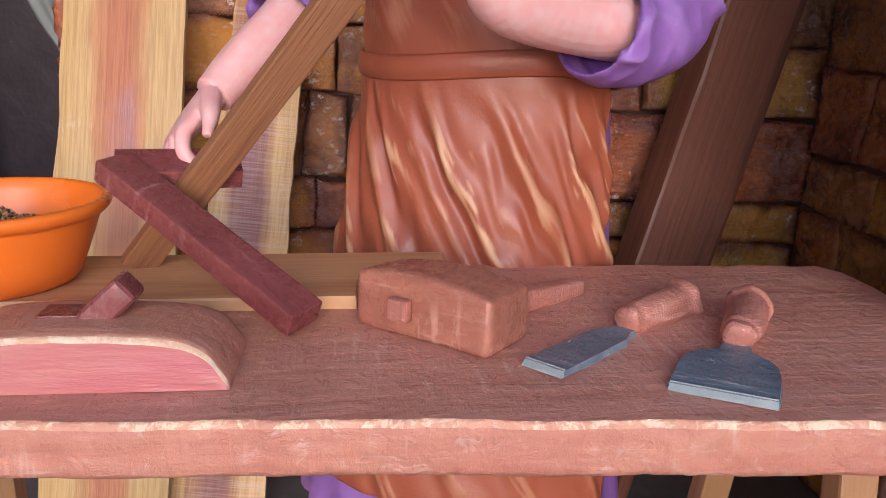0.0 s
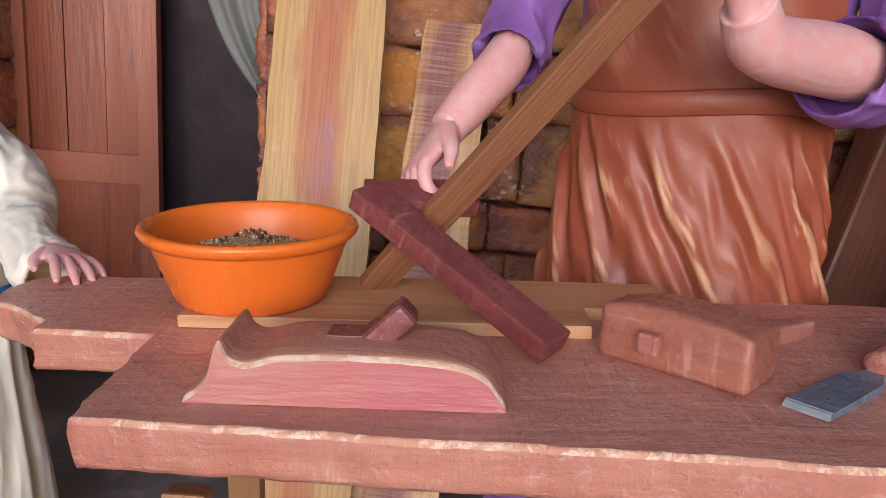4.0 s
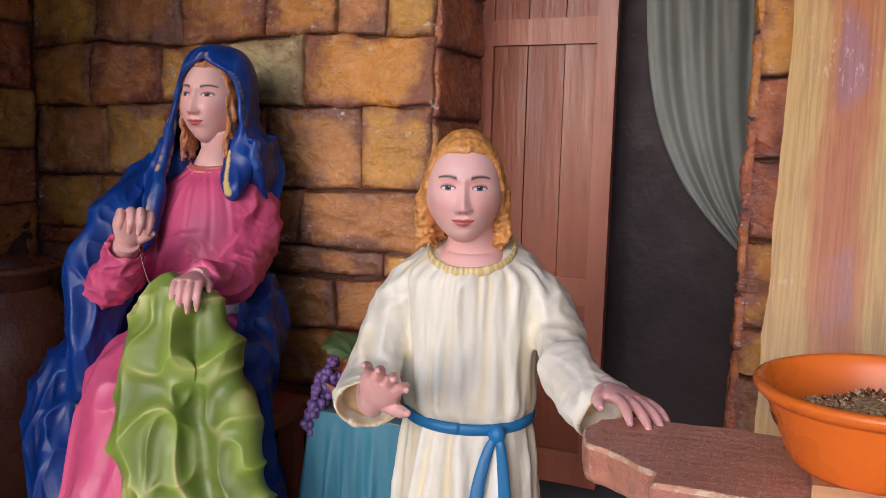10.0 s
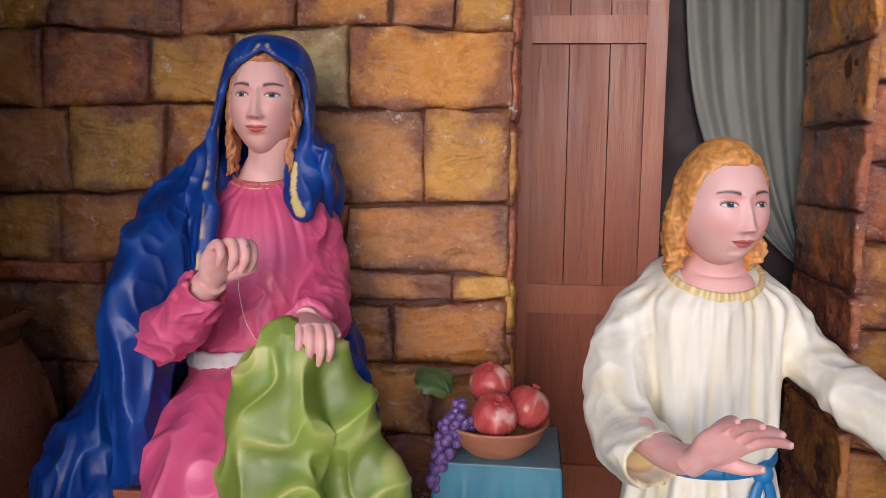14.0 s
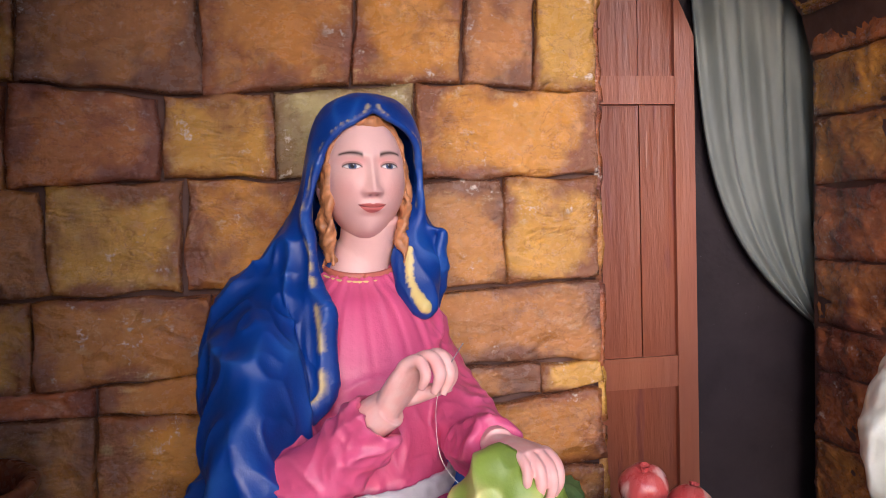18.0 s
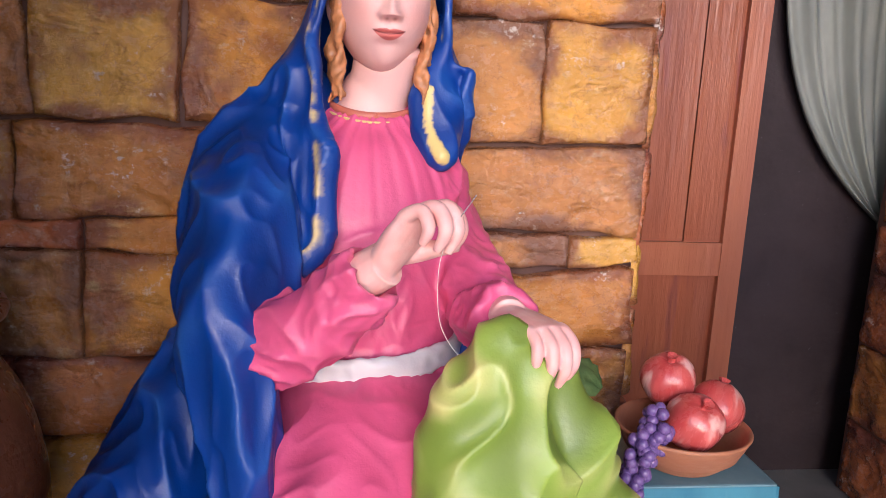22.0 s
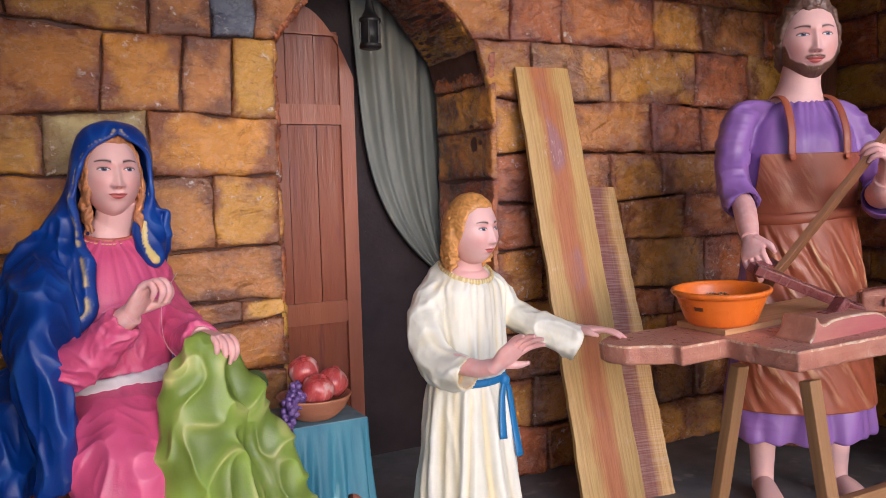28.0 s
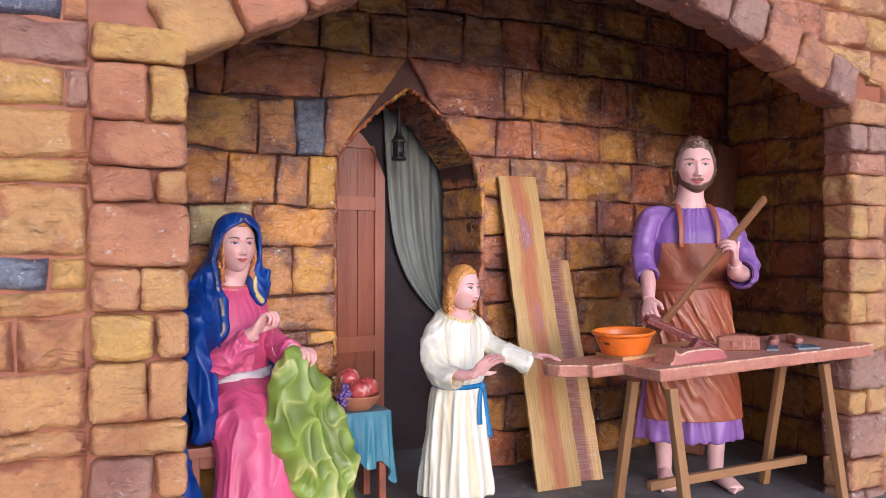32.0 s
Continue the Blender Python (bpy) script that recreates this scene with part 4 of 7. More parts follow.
for j in range(K):
    s = j / (K - 1)
    for i in range(N):
        u = 4 * i / N
        e, w = int(u), u - int(u)
        c = [(-1, -1), (1, -1), (1, 1), (-1, 1)]
        a, b = c[e], c[(e + 1) % 4]
        px, py = (a[0] + (b[0] - a[0]) * w) * 0.139, (a[1] + (b[1] - a[1]) * w) * 0.134
        f = 1 + s * (0.10 + 0.07 * math.sin(i * 2 * math.pi / 160 * 19 + 1.3 * s) + 0.05 * math.sin(i * 2 * math.pi / 160 * 31 + 2))
        if j < 2:
            f = 1 + 0.004 * j
        drop = 0.24 + 0.08 * (abs(w - 0.5) * 2) ** 2 + 0.03 * math.sin(i * 0.35)
        vs.append((px * f, py * f, 0.462 - drop * s))
for j in range(K - 1):
    for i in range(N):
        fs.append((j * N + i, j * N + (i + 1) % N, (j + 1) * N + (i + 1) % N, (j + 1) * N + i))
mesh_ob("hanging_folds", vs, fs, BLUECLOTH, cloth, True)
dish = thing("fruit_bowl", Matrix.Translation((-1.492, 1.815, 0.466)), "shallow terracotta bowl on the blue table", "bowl")
vs, fs = lathe([(0.060, 0.0), (0.068, 0.004), (0.100, 0.032), (0.118, 0.068), (0.121, 0.073), (0.117, 0.076), (0.110, 0.068), (0.090, 0.034), (0.060, 0.014), (0.02, 0.011)], 48, 0.02)
mesh_ob("shell", vs, fs, TERRA, dish, True)


def fruit(m, r, seed):
    n, k = 26, 20
    vs, fs = [], []
    for j in range(k + 1):
        th = math.pi * j / k
        for i in range(n):
            ph = 2 * math.pi * i / n
            d = 1 + 0.035 * math.cos(5 * ph + seed) * math.sin(th) - 0.22 * math.exp(-(th / 0.28) ** 2) - 0.18 * math.exp(-((math.pi - th) / 0.3) ** 2)
            d += 0.03 * fbm(math.cos(ph), math.sin(ph), th + seed, 1.3)
            vs.append((r * d * math.sin(th) * math.cos(ph), r * d * math.sin(th) * math.sin(ph), r * d * math.cos(th)))
    for j in range(k):
        for i in range(n):
            fs.append((j * n + i, (j + 1) * n + i, (j + 1) * n + (i + 1) % n, j * n + (i + 1) % n))
    t = thing("pomegranate", m, "glossy red painted pomegranate with pale highlight streaks in its colour, heaped in the bowl", "fruit", "fruit in the bowl")
    mesh_ob("flesh", vs, fs, APPLE, t, True)
    cv, cf = lathe([(r * 0.16, r * 0.74), (r * 0.14, r * 0.9), (r * 0.22, r * 1.08), (r * 0.10, r * 1.02)], 7, 0.3, seed)
    mesh_ob("crown", cv, cf, APPLE, t)
    return t


fruit(pose(-1.495, 1.770, 0.562, 30, 10, 0), 0.052, 1)
fruit(pose(-1.424, 1.835, 0.564, -20, 25, 0), 0.050, 2)
fruit(pose(-1.510, 1.858, 0.608, 10, -15, 40), 0.050, 3)
grapes = thing("grapes", Matrix.Translation((-1.602, 1.750, 0.47)), "bunch of violet grapes spilling over the bowl's rim", "grapes")
sph = bmesh.new()
bmesh.ops.create_icosphere(sph, subdivisions=2, radius=0.0115)
gme = bpy.data.meshes.new("grape")
sph.to_mesh(gme)
sph.free()
gme.materials.append(GRAPE)
gme.polygons.foreach_set("use_smooth", [True] * len(gme.polygons))
rng = random.Random(8)
for k in range(88):
    s = rng.random()
    c = Vector((0.050 - 0.075 * s, 0.010 - 0.035 * s, 0.092 + 0.02 * math.sin(3 * s) - 0.15 * s ** 1.6))
    w = 0.036 * (1 - 0.55 * s)
    d = Vector((rng.gauss(0, 1), rng.gauss(0, 1), rng.gauss(0, 1))).normalized() * w * rng.uniform(0.6, 1)
    g = new("grape", gme)
    g.parent = grapes
    g.location = c + d
    g.scale = (1, 1, 1) if k % 3 else (0.9, 0.9, 1.05)
lv, lf = [], []
for j in range(11):
    for i in range(11):
        u, v = i / 10 * 2 - 1, j / 10
        w = 0.052 * math.sin(math.pi * min(1, v * 0.92 + 0.06)) * (1 + 0.3 * math.sin(v * 15) ** 2)
        lv.append((u * w, v * 0.105, 0.012 * math.sin(4 * v) - 0.012 * u * u + 0.004 * math.sin(9 * u + 5 * v)))
for j in range(10):
    for i in range(10):
        a = j * 11 + i
        lf.append((a, a + 1, a + 12, a + 11))
lv += [(x, y, z - 0.003) for x, y, z in lv]
lf += [tuple(reversed([q + 121 for q in f])) for f in lf]
leaf = mesh_ob("vine_leaf", lv, lf, LEAF, grapes, True, None, "green vine leaf")
leaf.matrix_local = pose(-0.010, 0.170, 0.095, 32, -8, 55)

# ---- jar and stool ----
jar = thing("clay_jar", Matrix.Translation((-2.81, 1.80, 0.002)), "large glossy dark red-brown clay jar by the wall", "jar")
vs, fs = lathe(spline([(0.13, 0.0), (0.15, 0.02), (0.185, 0.12), (0.215, 0.28), (0.225, 0.42), (0.205, 0.55), (0.165, 0.635), (0.150, 0.668)], 40), 64, 0.02)
mesh_ob("body", vs, fs, POT, jar, True)
vs, fs = lathe([(0.149, 0.664), (0.150, 0.70), (0.168, 0.712), (0.178, 0.720), (0.182, 0.730), (0.178, 0.740), (0.165, 0.743), (0.146, 0.730), (0.138, 0.70), (0.13, 0.672)], 64, 0.01)
mesh_ob("rim", vs, fs, POT, jar, True)
stool = thing("bench_stool", Matrix.Translation((-2.05, 1.80, 0)), "red-brown painted wooden stool under the seated statue", "stool")
part("seat", box_bm((0.56, 0.36, 0.045), (0, 0, 0.385), 0.006, 8, 0.002, 3), SEATWOOD, stool)
part("apron_board", box_bm((0.50, 0.03, 0.05), (0, -0.14, 0.336), 0.004), SEATWOOD, stool)
for sx in (-1, 1):
    for sy in (-1, 1):
        bar("leg", (0.235 * sx, 0.14 * sy, 0.002), (0.235 * sx, 0.13 * sy, 0.363), 0.055, 0.055, SEATWOOD, stool)


# ---- painted statues: one mesh each, the painter's colours with shade added in the folds ----
SKIN, BLUSH, LIP = (0.80, 0.50, 0.46), (0.78, 0.32, 0.29), (0.58, 0.13, 0.11)
BLUE, PINK, CREAM, BELT = (0.005, 0.040, 0.255), (0.70, 0.105, 0.25), (0.87, 0.85, 0.72), (0.025, 0.19, 0.46)
GREEN, GOLD, PURPLE, APRON = (0.255, 0.36, 0.048), (0.72, 0.56, 0.20), (0.29, 0.14, 0.44), (0.32, 0.085, 0.038)
BLOND, AUBURN, BROWN, WHITE = (0.64, 0.30, 0.075), (0.48, 0.20, 0.075), (0.15, 0.085, 0.06), (0.72, 0.70, 0.74)


def lerp3(a, b, t):
    return np.asarray(a) * (1 - np.asarray(t)[..., None]) + np.asarray(b) * np.asarray(t)[..., None]


def waves(phi, s, k, seed, sharp=1.0):
    """Cloth folds round a body: uneven ridges that wander with the height s."""
    r = np.random.RandomState(seed)
    out = np.zeros_like(phi)
    for j in range(4):
        f = k * (0.6 + 0.45 * j) * r.uniform(0.85, 1.15)
        f = max(1, round(f))
        out += np.sin(f * phi + r.uniform(0, 6.28) + s * r.uniform(-2.5, 2.5) + 0.7 * np.sin(2 * phi + j + 2.0 * s)) / (1 + 0.5 * j)
    out = out / 2.2
    return np.sign(out) * np.abs(out) ** sharp


PERM = np.random.RandomState(4).permutation(512)
GRAD = np.random.RandomState(6).normal(size=(512, 3))
GRAD /= np.linalg.norm(GRAD, axis=1, keepdims=True)


def vnoise(P):
    """Smooth gradient noise, about -1 to 1, at rows of places."""
    i = np.floor(P).astype(int)
    f = P - i
    e = f * f * f * (f * (f * 6 - 15) + 10)
    out = np.zeros(P.shape[:-1])
    for a in (0, 1):
        for b in (0, 1):
            for c in (0, 1):
                h = GRAD[PERM[(PERM[(PERM[(i[..., 0] + a) % 512] + i[..., 1] + b) % 512] + i[..., 2] + c) % 512]]
                d = h[..., 0] * (f[..., 0] - a) + h[..., 1] * (f[..., 1] - b) + h[..., 2] * (f[..., 2] - c)
                w = (e[..., 0] if a else 1 - e[..., 0]) * (e[..., 1] if b else 1 - e[..., 1]) * (e[..., 2] if c else 1 - e[..., 2])
                out += w * d
    return np.clip(out * 1.7, -1, 1)


def normals(P, wrap=True):
    dv = (np.roll(P, -1, 1) - np.roll(P, 1, 1)) if wrap else np.gradient(P, axis=1)
    n = np.cross(np.gradient(P, axis=0), dv)
    return n / (np.linalg.norm(n, axis=-1, keepdims=True) + 1e-9)


def crease(P, amp, scale, seed=0.0, wrap=True, fade=None, sharp=2.4):
    """Sculpted cloth: soft ridges between hollows, bent by a wider wave. Returns places and the ridge height 0..1."""
    Q = P * np.array(scale) + seed * 7.31
    Q = Q + 0.55 * np.stack([vnoise(Q * 0.6 + 11), vnoise(Q * 0.6 + 23), vnoise(Q * 0.6 + 37)], -1)
    r = (1 - np.abs(vnoise(Q))) ** sharp + 0.35 * (1 - np.abs(vnoise(Q * 2.1 + 5))) ** sharp + 0.12 * (1 - np.abs(vnoise(Q * 4.7 + 3))) ** 2
    r = r / 1.47
    n = normals(P, wrap)
    # outwards is away from the middle of the body
    c = P.mean(1, keepdims=True)
    sgn = np.sign(np.sum(n * (P - c), -1).mean())
    k = amp * (r - 0.45)
    if fade is not None:
        k = k * fade
    return P + n * (sgn * k)[..., None], r


def cast_normals(V, F):
    fn = np.cross(V[F[:, 2]] - V[F[:, 0]], V[F[:, 3]] - V[F[:, 1]])
    n = np.stack([np.bincount(F.ravel(), np.repeat(fn[:, j], 4), len(V)) for j in range(3)], 1)
    return n / (np.linalg.norm(n, axis=1, keepdims=True) + 1e-12)


def relaxed(A, F, rounds, back=0.0):
    """Evens out places or colours over the neighbours; back: how far each round swells again."""
    i, j = F.ravel(), np.roll(F, -1, 1).ravel()
    src, dst = np.concatenate([i, j]), np.concatenate([j, i])
    deg = np.maximum(np.bincount(src, minlength=len(A)), 1)[:, None]
    for _ in range(rounds):
        for k in ((0.5, -back) if back else (0.5,)):
            A = A + k * (np.stack([np.bincount(src, A[dst, c], len(A)) for c in range(3)], 1) / deg - A)
    return A


def ridges(P, scale, seed, sharp=2.4):
    """Crisp bent cloth ridges, 0 to 1, at rows of places."""
    Q = P * np.array(scale) + seed * 7.31
    Q = Q + 0.55 * np.stack([vnoise(Q * 0.6 + 11), vnoise(Q * 0.6 + 23), vnoise(Q * 0.6 + 37)], -1)
    return ((1 - np.abs(vnoise(Q))) ** sharp + 0.30 * (1 - np.abs(vnoise(Q * 2.1 + 5))) ** sharp) / 1.3


class Clay:
    """Gathers lofted pieces into one coloured mesh."""

    def mark(self):
        return len(self.v), len(self.f), self.n

    def fuse(self, mark, voxel, rounds=3, push=None, col=None, back=0.0):
        """Melts all pieces since the mark into one skin, as if cast in one go; push then works its folds."""
        nv, nf, n0 = mark
        V, C = np.concatenate(self.v[nv:]), np.concatenate(self.c[nv:])
        me = bpy.data.meshes.new("rough_cast")
        me.from_pydata(V.tolist(), [], [[q - n0 for q in f] for f in self.f[nf:]])
        ob = new("rough_cast", me)
        md = ob.modifiers.new("cast", "REMESH")
        md.mode, md.voxel_size = "VOXEL", voxel
        cast = bpy.data.meshes.new_from_object(ob.evaluated_get(bpy.context.evaluated_depsgraph_get()))
        W = np.zeros(len(cast.vertices) * 3)
        cast.vertices.foreach_get("co", W)
        W = W.reshape(-1, 3)
        Q = np.zeros(len(cast.loops), int)
        cast.loops.foreach_get("vertex_index", Q)
        Q = Q.reshape(-1, 4)
        bpy.data.objects.remove(ob)
        bpy.data.meshes.remove(me)
        bpy.data.meshes.remove(cast)
        W = relaxed(W, Q, rounds, back)
        if col is None:
            tree = kdtree.KDTree(len(V))
            for i, p in enumerate(V.tolist()):
                tree.insert(p, i)
            tree.balance()
            D = relaxed(C[[tree.find(p)[1] for p in W.tolist()]], Q, 1)
        else:
            D = np.broadcast_to(np.asarray(col, float), W.shape).copy()
        if push is not None:
            W, D = push(W, cast_normals(W, Q), D)
        del self.v[nv:], self.c[nv:], self.f[nf:]
        self.v.append(W)
        self.c.append(D)
        self.f += (Q + n0).tolist()
        self.n = n0 + len(W)

    def __init__(self):
        self.v, self.c, self.f, self.n = [], [], [], 0

    def grid(self, P, C, wrap=True, caps=True):
        m, n = P.shape[:2]
        b = self.n
        self.v.append(P.reshape(-1, 3))
        C = np.broadcast_to(np.asarray(C, float), P.shape)
        self.c.append(C.reshape(-1, 3))
        idx = b + np.arange(m * n).reshape(m, n)
        nxt = np.roll(idx, -1, 1) if wrap else idx[:, 1:]
        cur = idx if wrap else idx[:, :-1]
        q = np.stack([cur[:-1], nxt[:-1], nxt[1:], cur[1:]], -1).reshape(-1, 4)
        self.f += q.tolist()
        if wrap and caps:
            self.f.append(idx[0][::-1].tolist())
            self.f.append(idx[-1].tolist())
        self.n += m * n

    def sheet(self, P, C, thick=0.008):
        """An open cloth with a back side."""
        nrm = np.cross(np.gradient(P, axis=0), np.gradient(P, axis=1))
        nrm /= np.linalg.norm(nrm, axis=-1, keepdims=True) + 1e-9
        Q = P - nrm * thick
        C = np.broadcast_to(np.asarray(C, float), P.shape)
        self.grid(np.concatenate([P, Q[:, ::-1]], 1), np.concatenate([C, C[:, ::-1]], 1), True, True)

    def tube(self, pts, rad, col, n=36, m=40, side=(1, 0, 0), fold=(0.0, 6, 0), sharp=1.0, ridge=None, power=2.0, colour=None, cloth=None, hollow=None):
        """A swept body. rad: one or two radii a point, the first along side. fold: depth, count, seed."""
        pts = np.array(pts, float)
        rad = np.array([(r, r) if np.isscalar(r) else r for r in rad], float)
        both = spline(np.hstack([pts, rad]), m)
        p, r = both[:, :3], np.maximum(both[:, 3:], 1e-4)
        tan = np.gradient(p, axis=0)
        tan /= np.linalg.norm(tan, axis=1, keepdims=True)
        sd = np.array(side, float)[None] - tan * (tan @ np.array(side, float))[:, None]
        sd /= np.linalg.norm(sd, axis=1, keepdims=True)
        ot = np.cross(tan, sd)
        phi = np.linspace(0, 2 * np.pi, n, endpoint=False)[None]
        s = np.linspace(0, 1, m)[:, None]
        ph, ss = np.broadcast_arrays(phi, s)
        w = waves(ph, ss, fold[1], fold[2], sharp) if fold[0] else np.zeros_like(ph)
        k = 1 + fold[0] * w * np.minimum(1, np.minimum(ss * 8 + 0.25, (1 - ss) * 10 + 0.5))
        ca, sa = np.cos(ph), np.sin(ph)
        if power != 2.0:
            ca, sa = np.sign(ca) * np.abs(ca) ** (2 / power), np.sign(sa) * np.abs(sa) ** (2 / power)
        P = p[:, None] + (r[:, :1] * ca * k)[..., None] * sd[:, None] + (r[:, 1:] * sa * k)[..., None] * ot[:, None]
        C = np.broadcast_to(np.asarray(col, float), P.shape).copy()
        # Fold hollows are darkened in the colour, as shade.
        if fold[0]:
            C = lerp3(C * 0.80, C, np.clip(0.6 + 0.8 * w, 0, 1))
        if ridge is not None:
            C = lerp3(C, ridge[0], np.clip((w - ridge[1]) * 2.2, 0, ridge[2]))
        if cloth is not None:
            P, rd = crease(P, cloth[0], cloth[1], cloth[2], True, np.minimum(1, np.minimum(ss * 9 + 0.1, (1 - ss) * 9 + 0.25)))
            # Same painted shade between the creases.
            C = lerp3(C * 0.86, C, np.clip(rd * 1.6, 0, 1))
            if len(cloth) > 3:
                C = lerp3(C, cloth[3], np.clip((rd - cloth[4]) * 3.2, 0, cloth[5]))
        if colour is not None:
            C = colour(P, C, ph, ss)
        if hollow is not None:
            mid = P[-1].mean(0)
            rim = mid + (P[-1] - mid) * 0.90
            deep = mid + (P[-1] - mid) * 0.80 - tan[-1] * hollow[0]
            P = np.concatenate([P, (P[-1:] + rim[None]) / 2 + tan[-1] * 0.003, rim[None], deep[None]])
            C = np.concatenate([C, C[-1:], np.broadcast_to(np.array(hollow[1]), (2,) + C.shape[1:])])
        self.grid(P, C)

    def ball(self, c, r, col, rot=None, n=24, m=16):
        th, ph = np.meshgrid(np.linspace(0.02, np.pi - 0.02, m), np.linspace(0, 2 * np.pi, n, endpoint=False), indexing="ij")
        P = np.stack([np.sin(th) * np.cos(ph), np.sin(th) * np.sin(ph), np.cos(th)], -1) * np.array(r)
        if rot is not None:
            P = P @ np.array(rot).T
        self.grid(P + np.array(c), col)

    def strand(self, pts, r, col, seed=0, amp=0.006, n=7, m=26, freq=5.0):
        """A wavy lock of hair."""
        p = spline(pts, m)
        s = np.linspace(0, 1, m)
        p = p + amp * np.stack([np.sin(freq * 6.28 * s + seed), np.cos(freq * 6.28 * s + seed * 1.7), 0.3 * np.sin(freq * 4 * s)], -1) * np.minimum(1, 4 * s)[:, None]
        sh = 0.72 + 0.5 * ((seed * 0.618) % 1.0)
        self.tube(p, [r * (0.75 + 0.35 * math.sin(9 * q + seed)) * (1.0 if q < 0.85 else 0.6) for q in s], tuple(np.array(col) * sh), n, m)

    def statue(self, name, base, label):
        V = np.concatenate(self.v) - np.array(base)
        me = bpy.data.meshes.new(name)
        me.from_pydata(V.tolist(), [], self.f)
        col = np.ones((self.n, 4), np.float32)
        col[:, :3] = np.concatenate(self.c)
        at = me.color_attributes.new("paint", "FLOAT_COLOR", "POINT")
        at.data.foreach_set("color", col.ravel())
        me.materials.append(STATUE)
        me.polygons.foreach_set("use_smooth", [True] * len(me.polygons))
        bm = bmesh.new()
        bm.from_mesh(me)
        bmesh.ops.recalc_face_normals(bm, faces=bm.faces)
        bm.to_mesh(me)
        bm.free()
        ob = new(name, me)
        ob.location = base
        return tagged(ob, label, "statue", "statues of the carpenter's family")


def g2(x, z, x0, z0, sx, sz):
    return np.exp(-0.5 * (((x - x0) / sx) ** 2 + ((z - z0) / sz) ** 2))


def step(a, b, x):
    t = np.clip((x - a) / (b - a), 0, 1)
    return t * t * (3 - 2 * t)


def head(clay, M, s, iris, brow, beard=None, lift=0.0, jaw=0.40, wide=0.074):
    """A modelled and painted face. Local: face towards -y, z up, ears at the middle."""
    u = np.linspace(-1, 1, 190)[:-1]
    phi = np.pi * (0.36 * u + 0.64 * u ** 3)
    th = np.radians(np.concatenate([np.linspace(1, 52, 12), np.linspace(52.6, 140, 150), np.linspace(142, 179, 14)]))
    T, F = np.meshgrid(th, phi, indexing="ij")
    dx, dy, dz = np.sin(T) * np.sin(F), -np.sin(T) * np.cos(F), np.cos(T)
    z = np.where(dz > 0, 0.125, 0.108) * dz
    q = np.clip(-z / 0.108, 0, 1)
    x = wide * np.sign(dx) * np.abs(dx) ** 0.88 * (1 - jaw * q ** 2.1) * (1 - 0.06 * np.clip(z / 0.125, 0, 1))
    y = np.where(dy < 0, 0.090, 0.100) * dy
    y = np.where(dy < 0, y * (1 - 0.05 * q ** 3), y * (1 - 0.35 * q))
    front = step(0.0, 0.35, np.cos(F) * np.sin(T))
    ax = np.abs(x)
    z0, z = z, z - lift
    d = np.zeros_like(x)
    k = np.clip((0.022 - z) / 0.054, 0, 1)
    ends = np.exp(-0.5 * (np.clip(z - 0.022, 0, 1) / 0.009) ** 2 - 0.5 * (np.clip(-0.031 - z, 0, 1) / 0.0042) ** 2)
    d += (0.0035 + 0.0170 * k ** 1.25) * np.exp(-0.5 * (x / (0.0056 + 0.0026 * k ** 2)) ** 2) * ends
    d += 0.0070 * g2(ax, z, 0.0115, -0.0325, 0.0045, 0.0046)
    d += -0.0125 * g2(ax, z, 0.030, 0.016, 0.017, 0.0110) + 0.0080 * g2(ax, z, 0.0325, 0.0118, 0.0110, 0.0068)
    d += 0.0034 * g2(ax, z, 0.030, 0.031, 0.020, 0.006) + 0.0045 * g2(ax, z, 0.040, -0.022, 0.018, 0.018)
    d += 0.0065 * g2(x, z, 0, -0.056, 0.026, 0.016) - 0.0025 * g2(x, z, 0, -0.043, 0.004, 0.005)
    d += 0.0034 * g2(x, z, 0, -0.0525, 0.013, 0.0036) + 0.0046 * g2(x, z, 0, -0.0625, 0.0115, 0.0042) - 0.0030 * g2(x, z, 0, -0.0572, 0.011, 0.0015)
    d += 0.0095 * g2(x, z0, 0, -0.090, 0.017, 0.013) - 0.0030 * g2(x, z, 0, -0.0735, 0.015, 0.005)
    # paint
    C = np.broadcast_to(np.array(SKIN), x.shape + (3,)).copy()
    C = lerp3(C, BLUSH, front * (0.45 * g2(ax, z, 0.044, -0.028, 0.020, 0.018) + 0.25 * g2(x, z, 0, -0.034, 0.012, 0.008) + 0.5 * g2(ax, z, 0.029, 0.021, 0.017, 0.005) + 0.35 * g2(ax, z, 0.020, 0.010, 0.006, 0.012)))
    e = (ax - 0.0325) / 0.0152
    lid = np.clip(1 - e ** 2, 0, 1)
    up, lo = 0.0118 + 0.0052 * lid ** 0.7, 0.0118 - 0.0044 * lid ** 0.8
    inside = (np.abs(e) < 1) & (z < up) & (z > lo)
    C = lerp3(C, (0.40, 0.17, 0.14), front * (np.abs(e) < 1.08) * np.exp(-((z - up - 0.0036) / 0.0009) ** 2) * 0.7)
    C = lerp3(C, (0.80, 0.78, 0.78), front * inside)
    ir = np.hypot(ax - 0.0325, (z - 0.0124))
    C = lerp3(C, iris, front * inside * step(0.0072, 0.0063, ir))
    C = lerp3(C, (0.01, 0.01, 0.012), front * inside * step(0.0040, 0.0030, ir))
    C = lerp3(C, (0.9, 0.9, 0.9), front * inside * step(0.0014, 0.0008, np.hypot(ax - 0.0305, z - 0.0150)))
    C = lerp3(C, (0.055, 0.022, 0.016), front * (np.abs(e) < 1.08) * np.exp(-((z - up) / 0.0019) ** 2))
